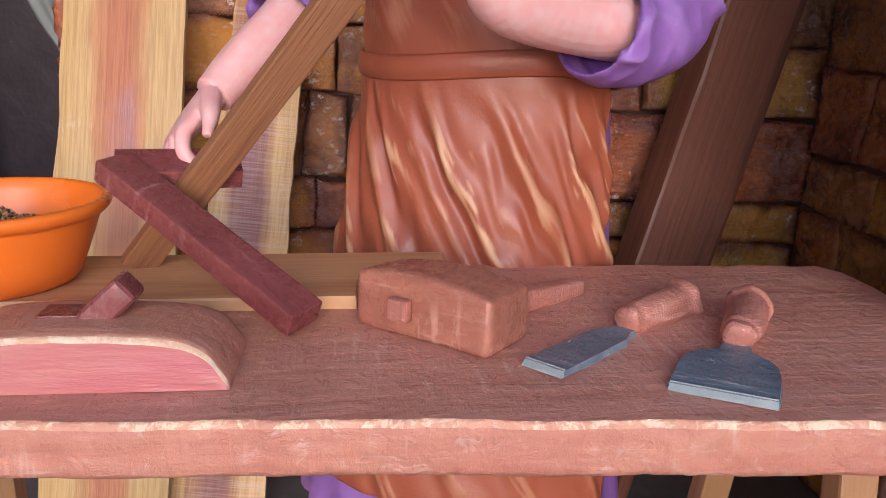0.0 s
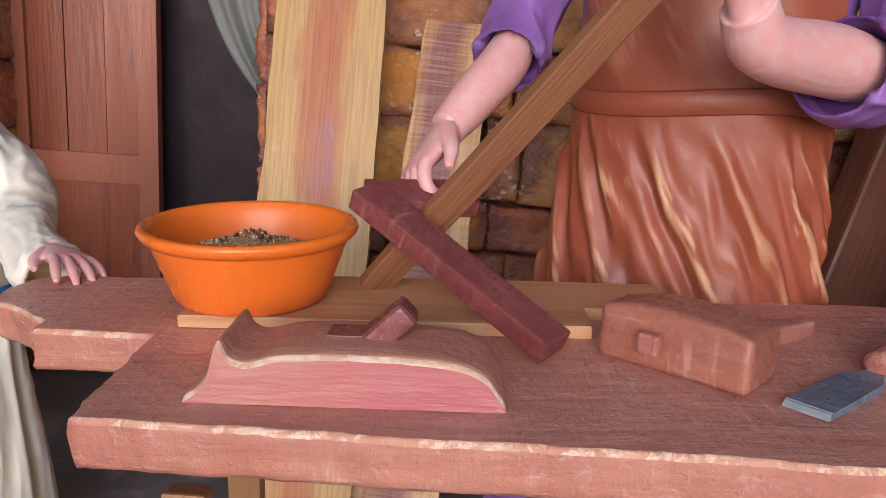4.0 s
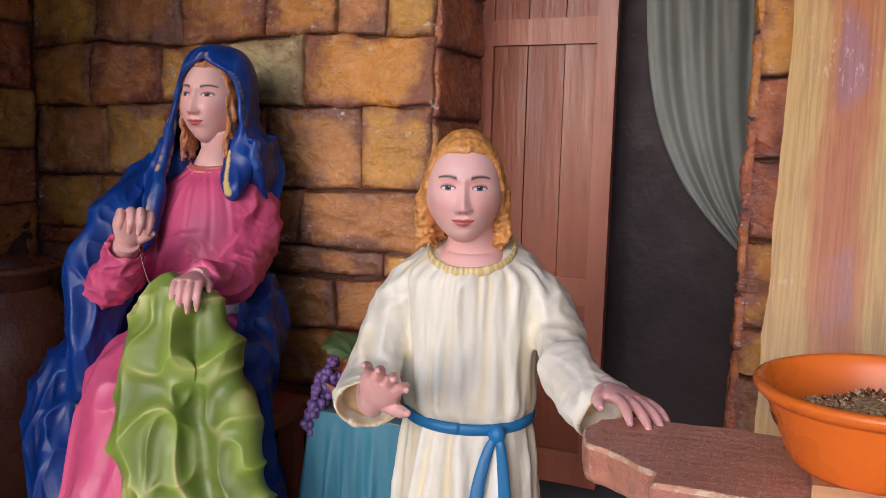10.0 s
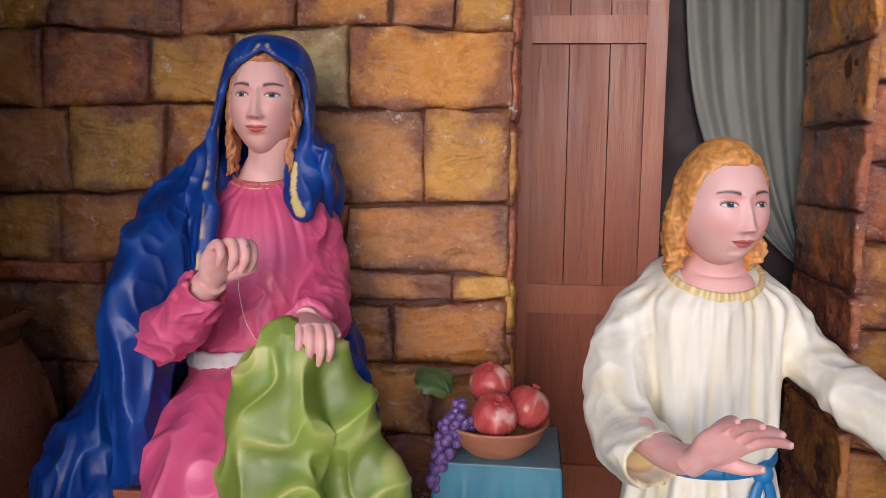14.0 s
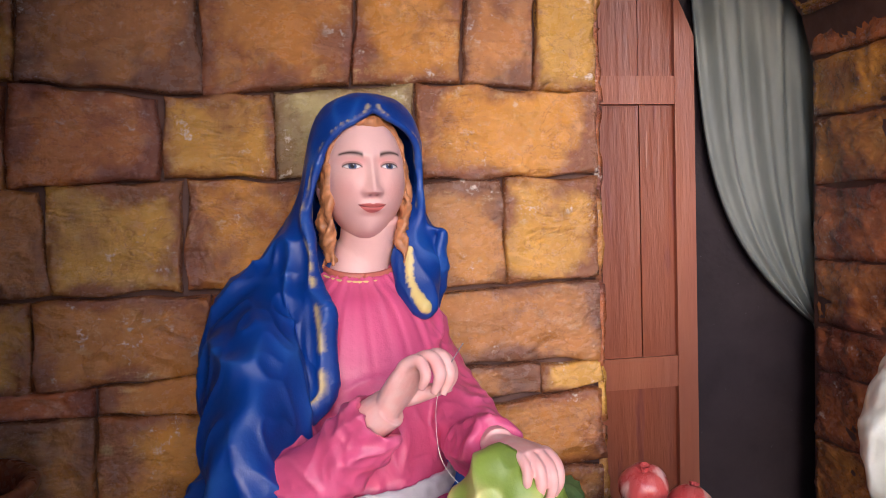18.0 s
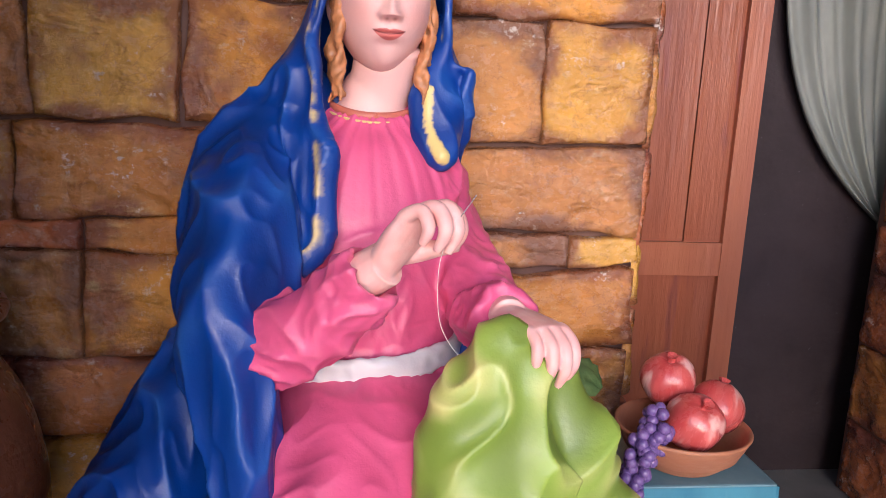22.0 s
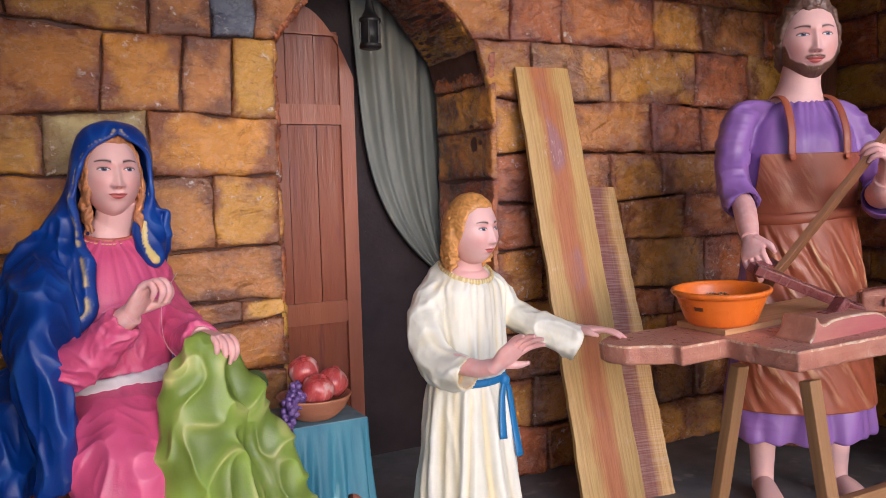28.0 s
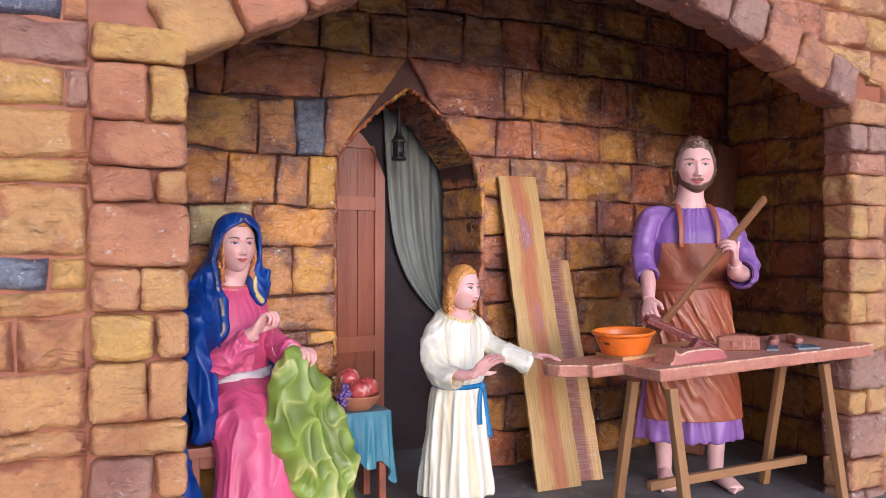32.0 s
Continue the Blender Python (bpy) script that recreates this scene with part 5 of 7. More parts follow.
    C = lerp3(C, (0.36, 0.14, 0.11), front * (np.abs(e) < 1.0) * np.exp(-((z - lo) / 0.0008) ** 2) * 0.7)
    b = (ax - 0.034) / 0.0215
    zb = 0.0310 + 0.0046 * (1 - (b - 0.02) ** 2)
    C = lerp3(C, brow, front * step(1.0, 0.8, np.abs(b)) * np.exp(-((z - zb) / (0.0030 - 0.0012 * b)) ** 2))
    mo = np.clip(1 - (x / 0.0240) ** 2, 0, 1)
    bow = 0.0044 * (x / 0.024) ** 2 - 0.0580
    lu = bow + 0.0076 * mo * (1 - 0.25 * np.exp(-(x / 0.0035) ** 2))
    ll = bow - 0.0098 * mo
    C = lerp3(C, LIP, front * (np.abs(x) < 0.0240) * step(-0.0006, 0.0006, np.minimum(lu - z, z - ll)) * 0.95)
    C = lerp3(C, (0.16, 0.03, 0.03), front * step(0.0255, 0.0225, np.abs(x)) * np.exp(-((z - bow) / 0.0010) ** 2) * 0.9)
    C = lerp3(C, (0.36, 0.12, 0.10), front * 0.8 * g2(ax, z, 0.0058, -0.0375, 0.0022, 0.0014))
    # Shade under the chin, put into the skin colour.
    C = lerp3(C, np.array(SKIN) * (0.86, 0.72, 0.72), 0.6 * step(-0.086, -0.107, z0))
    if beard is not None:
        line = np.interp(ax, [0, 0.020, 0.028, 0.045, 0.060, 0.072], [-0.0715, -0.070, -0.064, -0.058, -0.046, -0.010])
        w = step(0.003, -0.006, z - line) * step(-0.35, -0.1, np.cos(F))
        m = front * np.exp(-((z + 0.0470 + 0.25 * np.clip(ax - 0.012, 0, 1)) / 0.0042) ** 2) * step(0.030, 0.022, ax)
        w = np.clip(np.maximum(w, m), 0, 1)
        crimp = np.sin(x * 900 + 60 * np.sin(z * 160)) * np.sin(z * 700 + 40 * np.sin(x * 140))
        d += w * (0.0035 + 0.0020 * crimp)
        C = lerp3(C, lerp3(np.broadcast_to(np.array(beard), C.shape), np.array(beard) * 2.0, np.clip(crimp, 0, 1) * 0.6), w)
    y = y - d * front
    P = np.stack([x, y, z0], -1) * s
    R, t = np.array(M.to_3x3()), np.array(M.translation)
    clay.grid(P @ R.T + t, C)
    for sx in (-1, 1):
        ear = Matrix.Translation((sx * wide * 0.985 * s, 0.012 * s, -0.004 * s)) @ Matrix.Rotation(radians(-18 * sx), 4, "Z")
        E = M @ ear
        clay.ball(E.translation, (0.009 * s, 0.017 * s, 0.030 * s), tuple(np.array(SKIN) * (0.95, 0.85, 0.85)), E.to_3x3())


def hair_cap(clay, M, s, col, front_th, side_th, back_th, grow=1.07, wave=0.004, parting=0.0, freq=34, wide=0.074, fringe=0.0):
    """Combed hair over the skull, from the crown down to a hairline."""
    phi = np.linspace(-np.pi, np.pi, 160, endpoint=False)
    c = np.cos(phi)
    lim = np.radians(np.where(c > 0.35, front_th + (side_th - front_th) * np.clip(1 - (c - 0.35) / 0.65, 0, 1) ** 3.6, side_th + (back_th - side_th) * np.clip((0.35 - c) / 1.0, 0, 1) ** 0.7))
    lim = lim + fringe * np.sin(phi * 13) * (c > 0.2)
    k = np.linspace(0.01, 1, 46)[:, None]
    T, F = k * lim[None], np.broadcast_to(phi[None], (46, 160))
    swing = np.abs(F) + 0.25 * np.sin(7 * T + 2 * parting)
    comb = np.sin(freq * 1.1 * T + 3.0 * swing + 1.5 * np.sin(4 * swing)) + 0.7 * np.sin(freq * 2.3 * T - 5 * swing + 2)
    g = grow + wave * comb * np.minimum(1, k * 3) - 0.035 * np.exp(-((1 - k) / 0.05) ** 2) - 0.028 * np.exp(-(F / 0.07) ** 2)
    x = wide * g * np.sin(T) * np.sin(F)
    y = -np.where(np.cos(F) > 0, 0.092, 0.104) * g * np.sin(T) * np.cos(F)
    z = np.where(np.cos(T) > 0, 0.127, 0.113) * g * np.cos(T)
    rip = wave * comb * np.minimum(1, k * 3)
    P = np.stack([x * (1 + rip * 6), y * (1 + rip * 6), z + rip * 0.6], -1) * s
    R, t = np.array(M.to_3x3()), np.array(M.translation)
    # Shade between the combed waves, put into the hair colour.
    C = lerp3(np.array(col) * 0.62, np.array(col) * 1.18, np.clip(0.5 + 0.45 * comb, 0, 1))
    clay.grid(P @ R.T + t, C, True, True)


def hand(clay, wrist, way, back, s, curl=(20, 25, 20), spread=5.0, thumb=(40, 20), flip=1, col=SKIN, arm=None):
    """A hand from the wrist along way; back: the way its back looks; flip: which side the thumb is."""
    at = clay.mark()
    w = np.array(wrist, float)
    d = np.array(way, float) / np.linalg.norm(way)
    b = np.array(back, float)
    b = b - d * (b @ d)
    b /= np.linalg.norm(b)
    a = np.cross(d, b) * flip
    L = 0.092 * s
    clay.tube([w - d * 0.02 * s, w + d * 0.01 * s, w + d * L * 0.55, w + d * L * 0.98], [(0.025 * s, 0.020 * s), (0.026 * s, 0.019 * s), (0.039 * s, 0.017 * s), (0.038 * s, 0.011 * s)], col, 20, 14, a)
    lens = (0.078, 0.088, 0.082, 0.064)
    for i, ln in enumerate(lens):
        off = (1.5 - i) * 0.0195 * s
        p = w + d * L * (0.95 - 0.035 * abs(i - 1.2)) + a * off
        ang = math.radians((1.5 - i) * spread)
        f = d * math.cos(ang) + a * math.sin(ang)
        pts, cur, seg = [p - f * 0.012 * s], 0.0, ln * s / 3
        pts.append(p)
        q, nb = p.copy(), b.copy()
        for c in curl:
            cur += math.radians(c)
            q = q + (f * math.cos(cur) - b * math.sin(cur)) * seg
            pts.append(q.copy())
        r = (0.0098 if i < 3 else 0.0086) * s
        clay.tube(pts, [r * 1.05, r * 1.08, r, r * 0.93, r * 0.55], lerp3(np.array([col]), np.array(BLUSH), np.array([0.12]))[0], 12, 20, a)
    p = w + d * 0.022 * s + a * 0.026 * s
    t1, t2 = math.radians(thumb[0]), math.radians(thumb[1])
    f = d * math.cos(t1) + a * math.sin(t1) - b * math.sin(t2)
    f /= np.linalg.norm(f)
    f2 = d * math.cos(t1 * 0.4) + a * math.sin(t1 * 0.4) - b * math.sin(t2 * 1.4)
    f2 /= np.linalg.norm(f2)
    clay.tube([p - f * 0.015 * s, p + f * 0.02 * s, p + f * 0.042 * s, p + f * 0.042 * s + f2 * 0.030 * s], [0.015 * s, 0.0135 * s, 0.011 * s, 0.006 * s], col, 12, 16, b)
    if arm is not None:
        clay.tube(arm[0], arm[1], col, 22, 24)
    clay.fuse(at, 0.0023, 4, back=0.48, push=lambda V, N, C: (V, lerp3(C, BLUSH, np.clip(0.30 + 0.5 * vnoise(V * 60), 0, 0.45))))


def turn(yaw, pitch=0.0, roll=0.0):
    """Yaw turns the face from -y towards +x; pitch nods down."""
    return Matrix.Rotation(radians(yaw), 4, "Z") @ Matrix.Rotation(radians(pitch), 4, "X") @ Matrix.Rotation(radians(roll), 4, "Y")


def foot(clay, heel, yaw, s=1.0):
    R = turn(yaw)
    f = np.array(R @ Vector((0, -1, 0)))
    a = np.array(R @ Vector((1, 0, 0)))
    h = np.array(heel, float)
    up = np.array((0, 0, 1.0))
    clay.tube([h + up * 0.36 * s, h + up * 0.2 * s, h + up * 0.08 * s, h + f * 0.02 * s + up * 0.035 * s], [0.055 * s, 0.045 * s, 0.038 * s, 0.036 * s], SKIN, 18, 18, a)
    clay.tube([h - f * 0.03 * s + up * 0.03 * s, h + f * 0.04 * s + up * 0.045 * s, h + f * 0.12 * s + up * 0.028 * s, h + f * 0.17 * s + up * 0.018 * s], [(0.03 * s, 0.028 * s), (0.036 * s, 0.042 * s), (0.046 * s, 0.027 * s), (0.042 * s, 0.015 * s)], SKIN, 20, 18, a)
    for i in range(5):
        o = (2 - i) * 0.018 * s
        ln = (0.045, 0.043, 0.040, 0.034, 0.028)[i] * s
        p = h + f * (0.16 - 0.012 * i) * s + a * (0.004 - o) * 1.0 + up * 0.014 * s
        clay.tube([p, p + f * ln * 0.6, p + f * ln], [0.011 * s, 0.0115 * s, 0.006 * s], SKIN, 10, 10, a)


def robe(clay, base, yaw, rows, col, fold, n=150, m=90, colour=None, ridge=None, sharp=1.0, cloth=None):
    """A garment round an upright body. rows: height, side shift, forward shift, half width, half depth, fold depth."""
    R = np.array(turn(yaw).to_3x3())
    r = spline(rows, m)
    phi = np.linspace(0, 2 * np.pi, n, endpoint=False)[None]
    s = np.linspace(0, 1, m)[:, None]
    ph, ss = np.broadcast_arrays(phi, s)
    w = waves(ph, ss * 1.2, fold[0], fold[1], sharp)
    fine = waves(ph, ss * 0.6, fold[0] * 2.3, fold[1] + 5)
    k = 1 + r[:, 5:6] * (w + 0.35 * fine)
    x = r[:, 1:2] + r[:, 3:4] * np.sin(ph) * k
    y = -r[:, 2:3] - r[:, 4:5] * np.cos(ph) * k
    P = np.stack([x, y, np.broadcast_to(r[:, 0:1], x.shape)], -1)
    C = np.broadcast_to(np.asarray(col, float), P.shape).copy()
    # Shade put into the cloth colour: darker the deeper the fold.
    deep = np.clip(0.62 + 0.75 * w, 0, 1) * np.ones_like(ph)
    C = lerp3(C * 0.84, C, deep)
    if ridge is not None:
        C = lerp3(C, ridge[0], np.clip((w - ridge[1]) * 2.0, 0, ridge[2]))
    if cloth is not None:
        P, rd = crease(P, cloth[0], cloth[1], cloth[2], True, np.minimum(1, (1 - ss) * 6))
        # Crease hollows also carry shade in their colour.
        C = lerp3(C * 0.87, C, np.clip(rd * 1.6, 0, 1))
    if colour is not None:
        C = colour(P, C, ph, w)
    clay.grid(P @ R.T + np.array(base), C)


# -- the boy --
boy = Clay()
BY, BC = 10.0, np.array((-1.108, 1.500, 0.0))
bR = np.array(turn(BY).to_3x3())


def bw(x, f, z):
    """Place by side, forward and height in the boy's own axes."""
    return BC + bR @ np.array((x, -f, 0)) + np.array((0, 0, z))


CREAM_DEEP = (0.80, 0.66, 0.32)


def boy_tint(P, C, ph, w):
    P[..., 2] -= 0.036 * np.cos(ph) * step(0.865, 0.938, P[..., 2])
    # Hollows take the deeper cream as painted shade.
    return lerp3(C, CREAM_DEEP, np.clip(-w - 0.40, 0, 0.45))


at = boy.mark()
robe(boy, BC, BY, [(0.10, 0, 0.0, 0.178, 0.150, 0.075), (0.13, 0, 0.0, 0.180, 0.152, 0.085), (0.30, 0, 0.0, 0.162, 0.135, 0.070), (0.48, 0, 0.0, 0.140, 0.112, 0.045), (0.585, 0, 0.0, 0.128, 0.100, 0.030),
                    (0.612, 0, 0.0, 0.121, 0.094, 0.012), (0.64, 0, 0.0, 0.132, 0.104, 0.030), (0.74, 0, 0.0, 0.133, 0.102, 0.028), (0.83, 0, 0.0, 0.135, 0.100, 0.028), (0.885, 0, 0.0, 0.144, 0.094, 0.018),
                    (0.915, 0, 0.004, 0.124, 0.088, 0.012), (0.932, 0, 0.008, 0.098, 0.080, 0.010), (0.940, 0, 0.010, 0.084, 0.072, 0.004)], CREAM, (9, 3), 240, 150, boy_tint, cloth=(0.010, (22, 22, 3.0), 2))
# raised arm, then the arm reaching for the bench
bER, bHR = np.array((-1.268, 1.385, 0.690)), np.array((-1.178, 1.212, 0.700))
boy.tube([bw(-0.050, -0.004, 0.895), bw(-0.100, -0.004, 0.880), bw(-0.142, 0.0, 0.830), bw(-0.166, 0.03, 0.755), bER, np.array((-1.243, 1.320, 0.672)), np.array((-1.222, 1.282, 0.670))],
         [(0.030, 0.030), (0.042, 0.050), (0.048, 0.054), (0.050, 0.054), (0.052, 0.054), (0.048, 0.058), (0.044, 0.062)], CREAM, 70, 100, (0, 0, 1), (0.015, 6, 7), 1.0, None, 2.0, lambda P, C, ph, ss: lerp3(C, CREAM_DEEP, 0.4 * step(0.9, 1.0, ss)), (0.012, (12, 12, 17), 3), (0.05, (0.66, 0.50, 0.24)))
bEL, bHL = np.array((-0.885, 1.400, 0.745)), np.array((-0.805, 1.338, 0.740))
boy.tube([bw(0.050, -0.004, 0.895), bw(0.100, -0.004, 0.880), bw(0.140, 0.0, 0.840), bw(0.176, 0.03, 0.785), bEL, np.array((-0.825, 1.345, 0.712)), np.array((-0.805, 1.328, 0.700))],
         [(0.030, 0.030), (0.042, 0.050), (0.046, 0.052), (0.046, 0.050), (0.047, 0.047), (0.052, 0.052), (0.056, 0.050)], CREAM, 70, 100, (0, 0, 1), (0.015, 6, 9), 1.0, None, 2.0, lambda P, C, ph, ss: lerp3(C, CREAM_DEEP, 0.4 * step(0.9, 1.0, ss)), (0.012, (17, 12, 12), 5), (0.05, (0.66, 0.50, 0.24)))


def boy_folds(V, N, C):
    """Gathers under the collar, hanging folds under the belt, bunched sleeves; shade and light of the folds go into the
    colour.
    """
    q = (V - BC) @ bR
    ang, z = np.arctan2(q[:, 0], -q[:, 1]), V[:, 2]
    trunk = step(0.175, 0.125, np.abs(q[:, 0])) * step(0.14, 0.11, -q[:, 1])
    n1 = vnoise(np.stack([ang * 2.2, z * 5, 0 * z + 3.3], -1))
    n2 = vnoise(np.stack([ang * 1.6, z * 2.5, 0 * z + 8.1], -1))
    g = (np.sin(ang * 21 + 6.0 * n1) + 0.8 * vnoise(np.stack([ang * 8, z * 2.5, 0 * z + 4.4], -1))) * (0.6 + 0.4 * vnoise(np.stack([ang * 5, z * 9, 0 * z], -1)))
    up = g * np.exp(-np.clip(0.885 - z, 0, 1) / 0.10) * step(0.93, 0.90, z)
    mid = np.sin(ang * 13 + 4.0 * n2 + 1.0) * step(0.60, 0.66, z) * step(0.86, 0.70, z)
    low = np.sign(np.sin(ang * 12 + 3.2 * n2)) * np.abs(np.sin(ang * 12 + 3.2 * n2)) ** 0.8 * step(0.61, 0.52, z) + 0.5 * np.sin(ang * 21 + 4 * n2) * step(0.61, 0.57, z)
    r = ridges(V, (9, 9, 8), 3.0, 3.0) - 0.35
    body = trunk + (1 - trunk) * step(0.60, 0.55, z)
    h = body * (0.0036 * up + 0.0042 * mid + 0.0052 * low) + (1 - body) * 0.007 * r + 0.0015 * (ridges(V, (24, 24, 6), 5.0) - 0.4)
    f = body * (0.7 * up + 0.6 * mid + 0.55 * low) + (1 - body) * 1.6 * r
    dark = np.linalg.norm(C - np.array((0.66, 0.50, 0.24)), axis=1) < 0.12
    # Hollows coloured as shaded cream, crests as lit cream.
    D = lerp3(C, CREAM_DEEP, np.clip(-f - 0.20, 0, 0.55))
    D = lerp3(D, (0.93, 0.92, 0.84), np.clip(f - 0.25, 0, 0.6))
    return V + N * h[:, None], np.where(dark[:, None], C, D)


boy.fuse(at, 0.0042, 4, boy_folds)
hand(boy, bHR, (0.09, -0.090, 0.115), (0.15, 0.70, 0.55), 0.92, (6, 16, 16), 8.0, (50, 14), -1, SKIN, ([bER + (0.01, -0.02, 0.01), bHR + (-0.03, 0.05, -0.012), bHR], [0.030, 0.025, 0.022]))
hand(boy, bHL, (0.62, -0.65, 0.05), (0.12, 0.1, 1.0), 0.88, (8, 14, 12), 9.0, (40, 14), 1, SKIN, ([bEL, bHL + (-0.03, 0.03, 0.002), bHL], [0.030, 0.025, 0.022]))
boy.tube([bw(0, 0.005, 0.86), bw(0, 0.010, 0.905), bw(0, 0.008, 0.940), bw(0, 0.018, 0.970), bw(0, 0.040, 1.03)], [(0.09, 0.078), (0.080, 0.066), (0.060, 0.054), (0.047, 0.046), (0.046, 0.046)], tuple(np.array(SKIN) * (0.97, 0.92, 0.92)), 30, 20)
ring = [bw(0.083 * math.sin(a), 0.073 * math.cos(a) + 0.011, 0.938 - 0.034 * math.cos(a)) for a in np.linspace(0, 2 * math.pi, 40)]
boy.tube(ring, [(0.0095, 0.005)] * 40, GOLD, 10, 200, (0, 0, 1), (0.10, 3, 3), 1.0, None, 2.0, lambda P, C, ph, ss: lerp3(C, (0.85, 0.76, 0.48), 0.7 * (np.sin(ss * 260 + 3 * np.sin(40 * ss)) > 0.2)))
belt = [bw(0.128 * math.sin(a), 0.101 * math.cos(a), 0.613 - 0.008 * math.cos(a)) for a in np.linspace(0, 2 * math.pi, 40)]
boy.tube(belt, [(0.0115, 0.006)] * 40, BELT, 12, 120, (0, 0, 1), (0.05, 3, 2))
boy.ball(bw(0.072, 0.094, 0.600), (0.017, 0.014, 0.018), BELT)
for dx, ln, tw in ((-0.028, 0.17, 0.03), (0.022, 0.235, -0.02)):
    boy.tube([bw(0.072, 0.096, 0.600), bw(0.072 + dx * 0.5, 0.102, 0.57), bw(0.072 + dx, 0.110 + tw * 0.1, 0.602 - ln * 0.55), bw(0.072 + dx * 1.3, 0.126, 0.602 - ln)], [(0.007, 0.005), (0.010, 0.005), (0.0125, 0.005), (0.0145, 0.005)], BELT, 14, 24, bR @ np.array((1, 0, 0)), (0.06, 2, 4))
bM = Matrix.Translation((-1.109, 1.445, 1.052)) @ turn(20, 2)
head(boy, bM, 0.88, (0.06, 0.09, 0.14), (0.045, 0.016, 0.010), None, 0.003, 0.34, 0.083)
at = boy.mark()
hair_cap(boy, bM, 0.88, BLOND, 48, 84, 150, 1.06, 0.0012, 1.2, 15, 0.083, 0.02)
rng = random.Random(5)
for sx in (-1, 1):
    for k in range(64):
        a = rng.uniform(0.57, 1.0) * math.pi * 0.9
        top = bM @ Vector((sx * 0.079 * math.sin(a) * 0.92, -0.088 * math.cos(a) * 0.85 * 0.86, rng.uniform(-0.02, 0.055) * 0.86))
        low = bM @ Vector((sx * (0.074 + rng.uniform(-0.012, 0.012)) * math.sin(a) ** 0.5 * 0.95, -0.075 * math.cos(a) * 0.8 + rng.uniform(-0.01, 0.012), rng.uniform(-0.125, -0.075) * 0.9))
        mid = (top + low) / 2 + (bM.to_3x3() @ Vector((sx * 0.008, 0, 0)))
        boy.strand([tuple(top), tuple(mid), tuple(low)], 0.0062, BLOND, k * 1.3 + sx, 0.0078, 7, 40, 6.0)


def curls(amp, col):
    """Combed and curled relief for a cast head of hair, its recesses darkened in the colour as shade."""
    def push(V, N, C):
        w = vnoise(V * 26 + 3)
        r = 0.25 * np.sin(V[:, 2] * 300 + 9 * w + 5 * vnoise(V * 9)) + 1.1 * (ridges(V, (70, 70, 48), 2.0, 2.0) - 0.4)
        return V + N * (amp * r)[:, None], lerp3(np.array(col) * 0.55, np.array(col) * 1.22, np.clip(0.55 + 0.6 * r, 0, 1))
    return push


boy.fuse(at, 0.0030, 2, curls(0.0022, BLOND))
for sx in (-1, 1):
    foot(boy, bw(sx * 0.06, 0.0, 0.0), BY + sx * 8, 0.72)
boy.statue("child_statue", (BC[0], BC[1], 0.0), "painted statue of a fair-haired child in a belted cream tunic")

# -- the carpenter --
jos = Clay()
JY, JC = -24.0, np.array((0.240, 1.376, 0.0))
jR = np.array(turn(JY).to_3x3())


def jw(x, f, z):
    return JC + jR @ np.array((x, -f, 0)) + np.array((0, 0, z))


robe_at = jos.mark()
robe(jos, JC, JY, [(0.245, 0, 0.0, 0.285, 0.190, 0.055), (0.27, 0, 0.0, 0.287, 0.192, 0.060), (0.42, 0, 0.0, 0.268, 0.180, 0.045), (0.70, 0, 0.0, 0.232, 0.158, 0.025), (0.98, 0, 0.0, 0.200, 0.136, 0.010), (1.06, 0, 0.0, 0.196, 0.132, 0.008),
                    (1.18, 0, 0.0, 0.206, 0.142, 0.010), (1.32, 0, 0.0, 0.200, 0.140, 0.010), (1.385, 0, -0.01, 0.184, 0.124, 0.008), (1.425, 0, -0.014, 0.150, 0.112, 0.006), (1.452, 0, -0.016, 0.124, 0.100, 0.004), (1.462, 0, -0.016, 0.112, 0.094, 0.002)],
     PURPLE, (8, 11), 170, 110)
# arm at the square
jHL = np.array((-0.172, 1.235, 0.994))
jos.tube([jw(-0.09, -0.015, 1.440), (0.045, 1.450, 1.420), (0.002, 1.455, 1.340), (-0.030, 1.440, 1.245), (-0.058, 1.400, 1.150), (-0.083, 1.340, 1.098)], [(0.03, 0.035), (0.050, 0.056), (0.056, 0.060), (0.056, 0.058), (0.056, 0.058), (0.056, 0.057)], PURPLE, 70, 100, (1, 0, 0), (0.02, 6, 13), hollow=(0.04, (0.12, 0.05, 0.22)))
# arm at the lath
jHR = np.array((0.150, 0.985, 1.175))
jER = np.array((0.400, 1.165, 1.105))
jos.tube([jw(0.09, -0.015, 1.440), jw(0.160, -0.01, 1.420), jw(0.220, 0.0, 1.35), jw(0.262, 0.03, 1.25), jw(0.275, 0.09, 1.15), jER + (-0.03, -0.03, 0.0), jER + (-0.075, -0.060, 0.015)], [(0.03, 0.035), (0.050, 0.056), (0.057, 0.061), (0.060, 0.062), (0.064, 0.064), (0.068, 0.066), (0.070, 0.068)], PURPLE, 70, 100, (0, 0, 1), (0.02, 6, 17), hollow=(0.05, (0.12, 0.05, 0.22)))


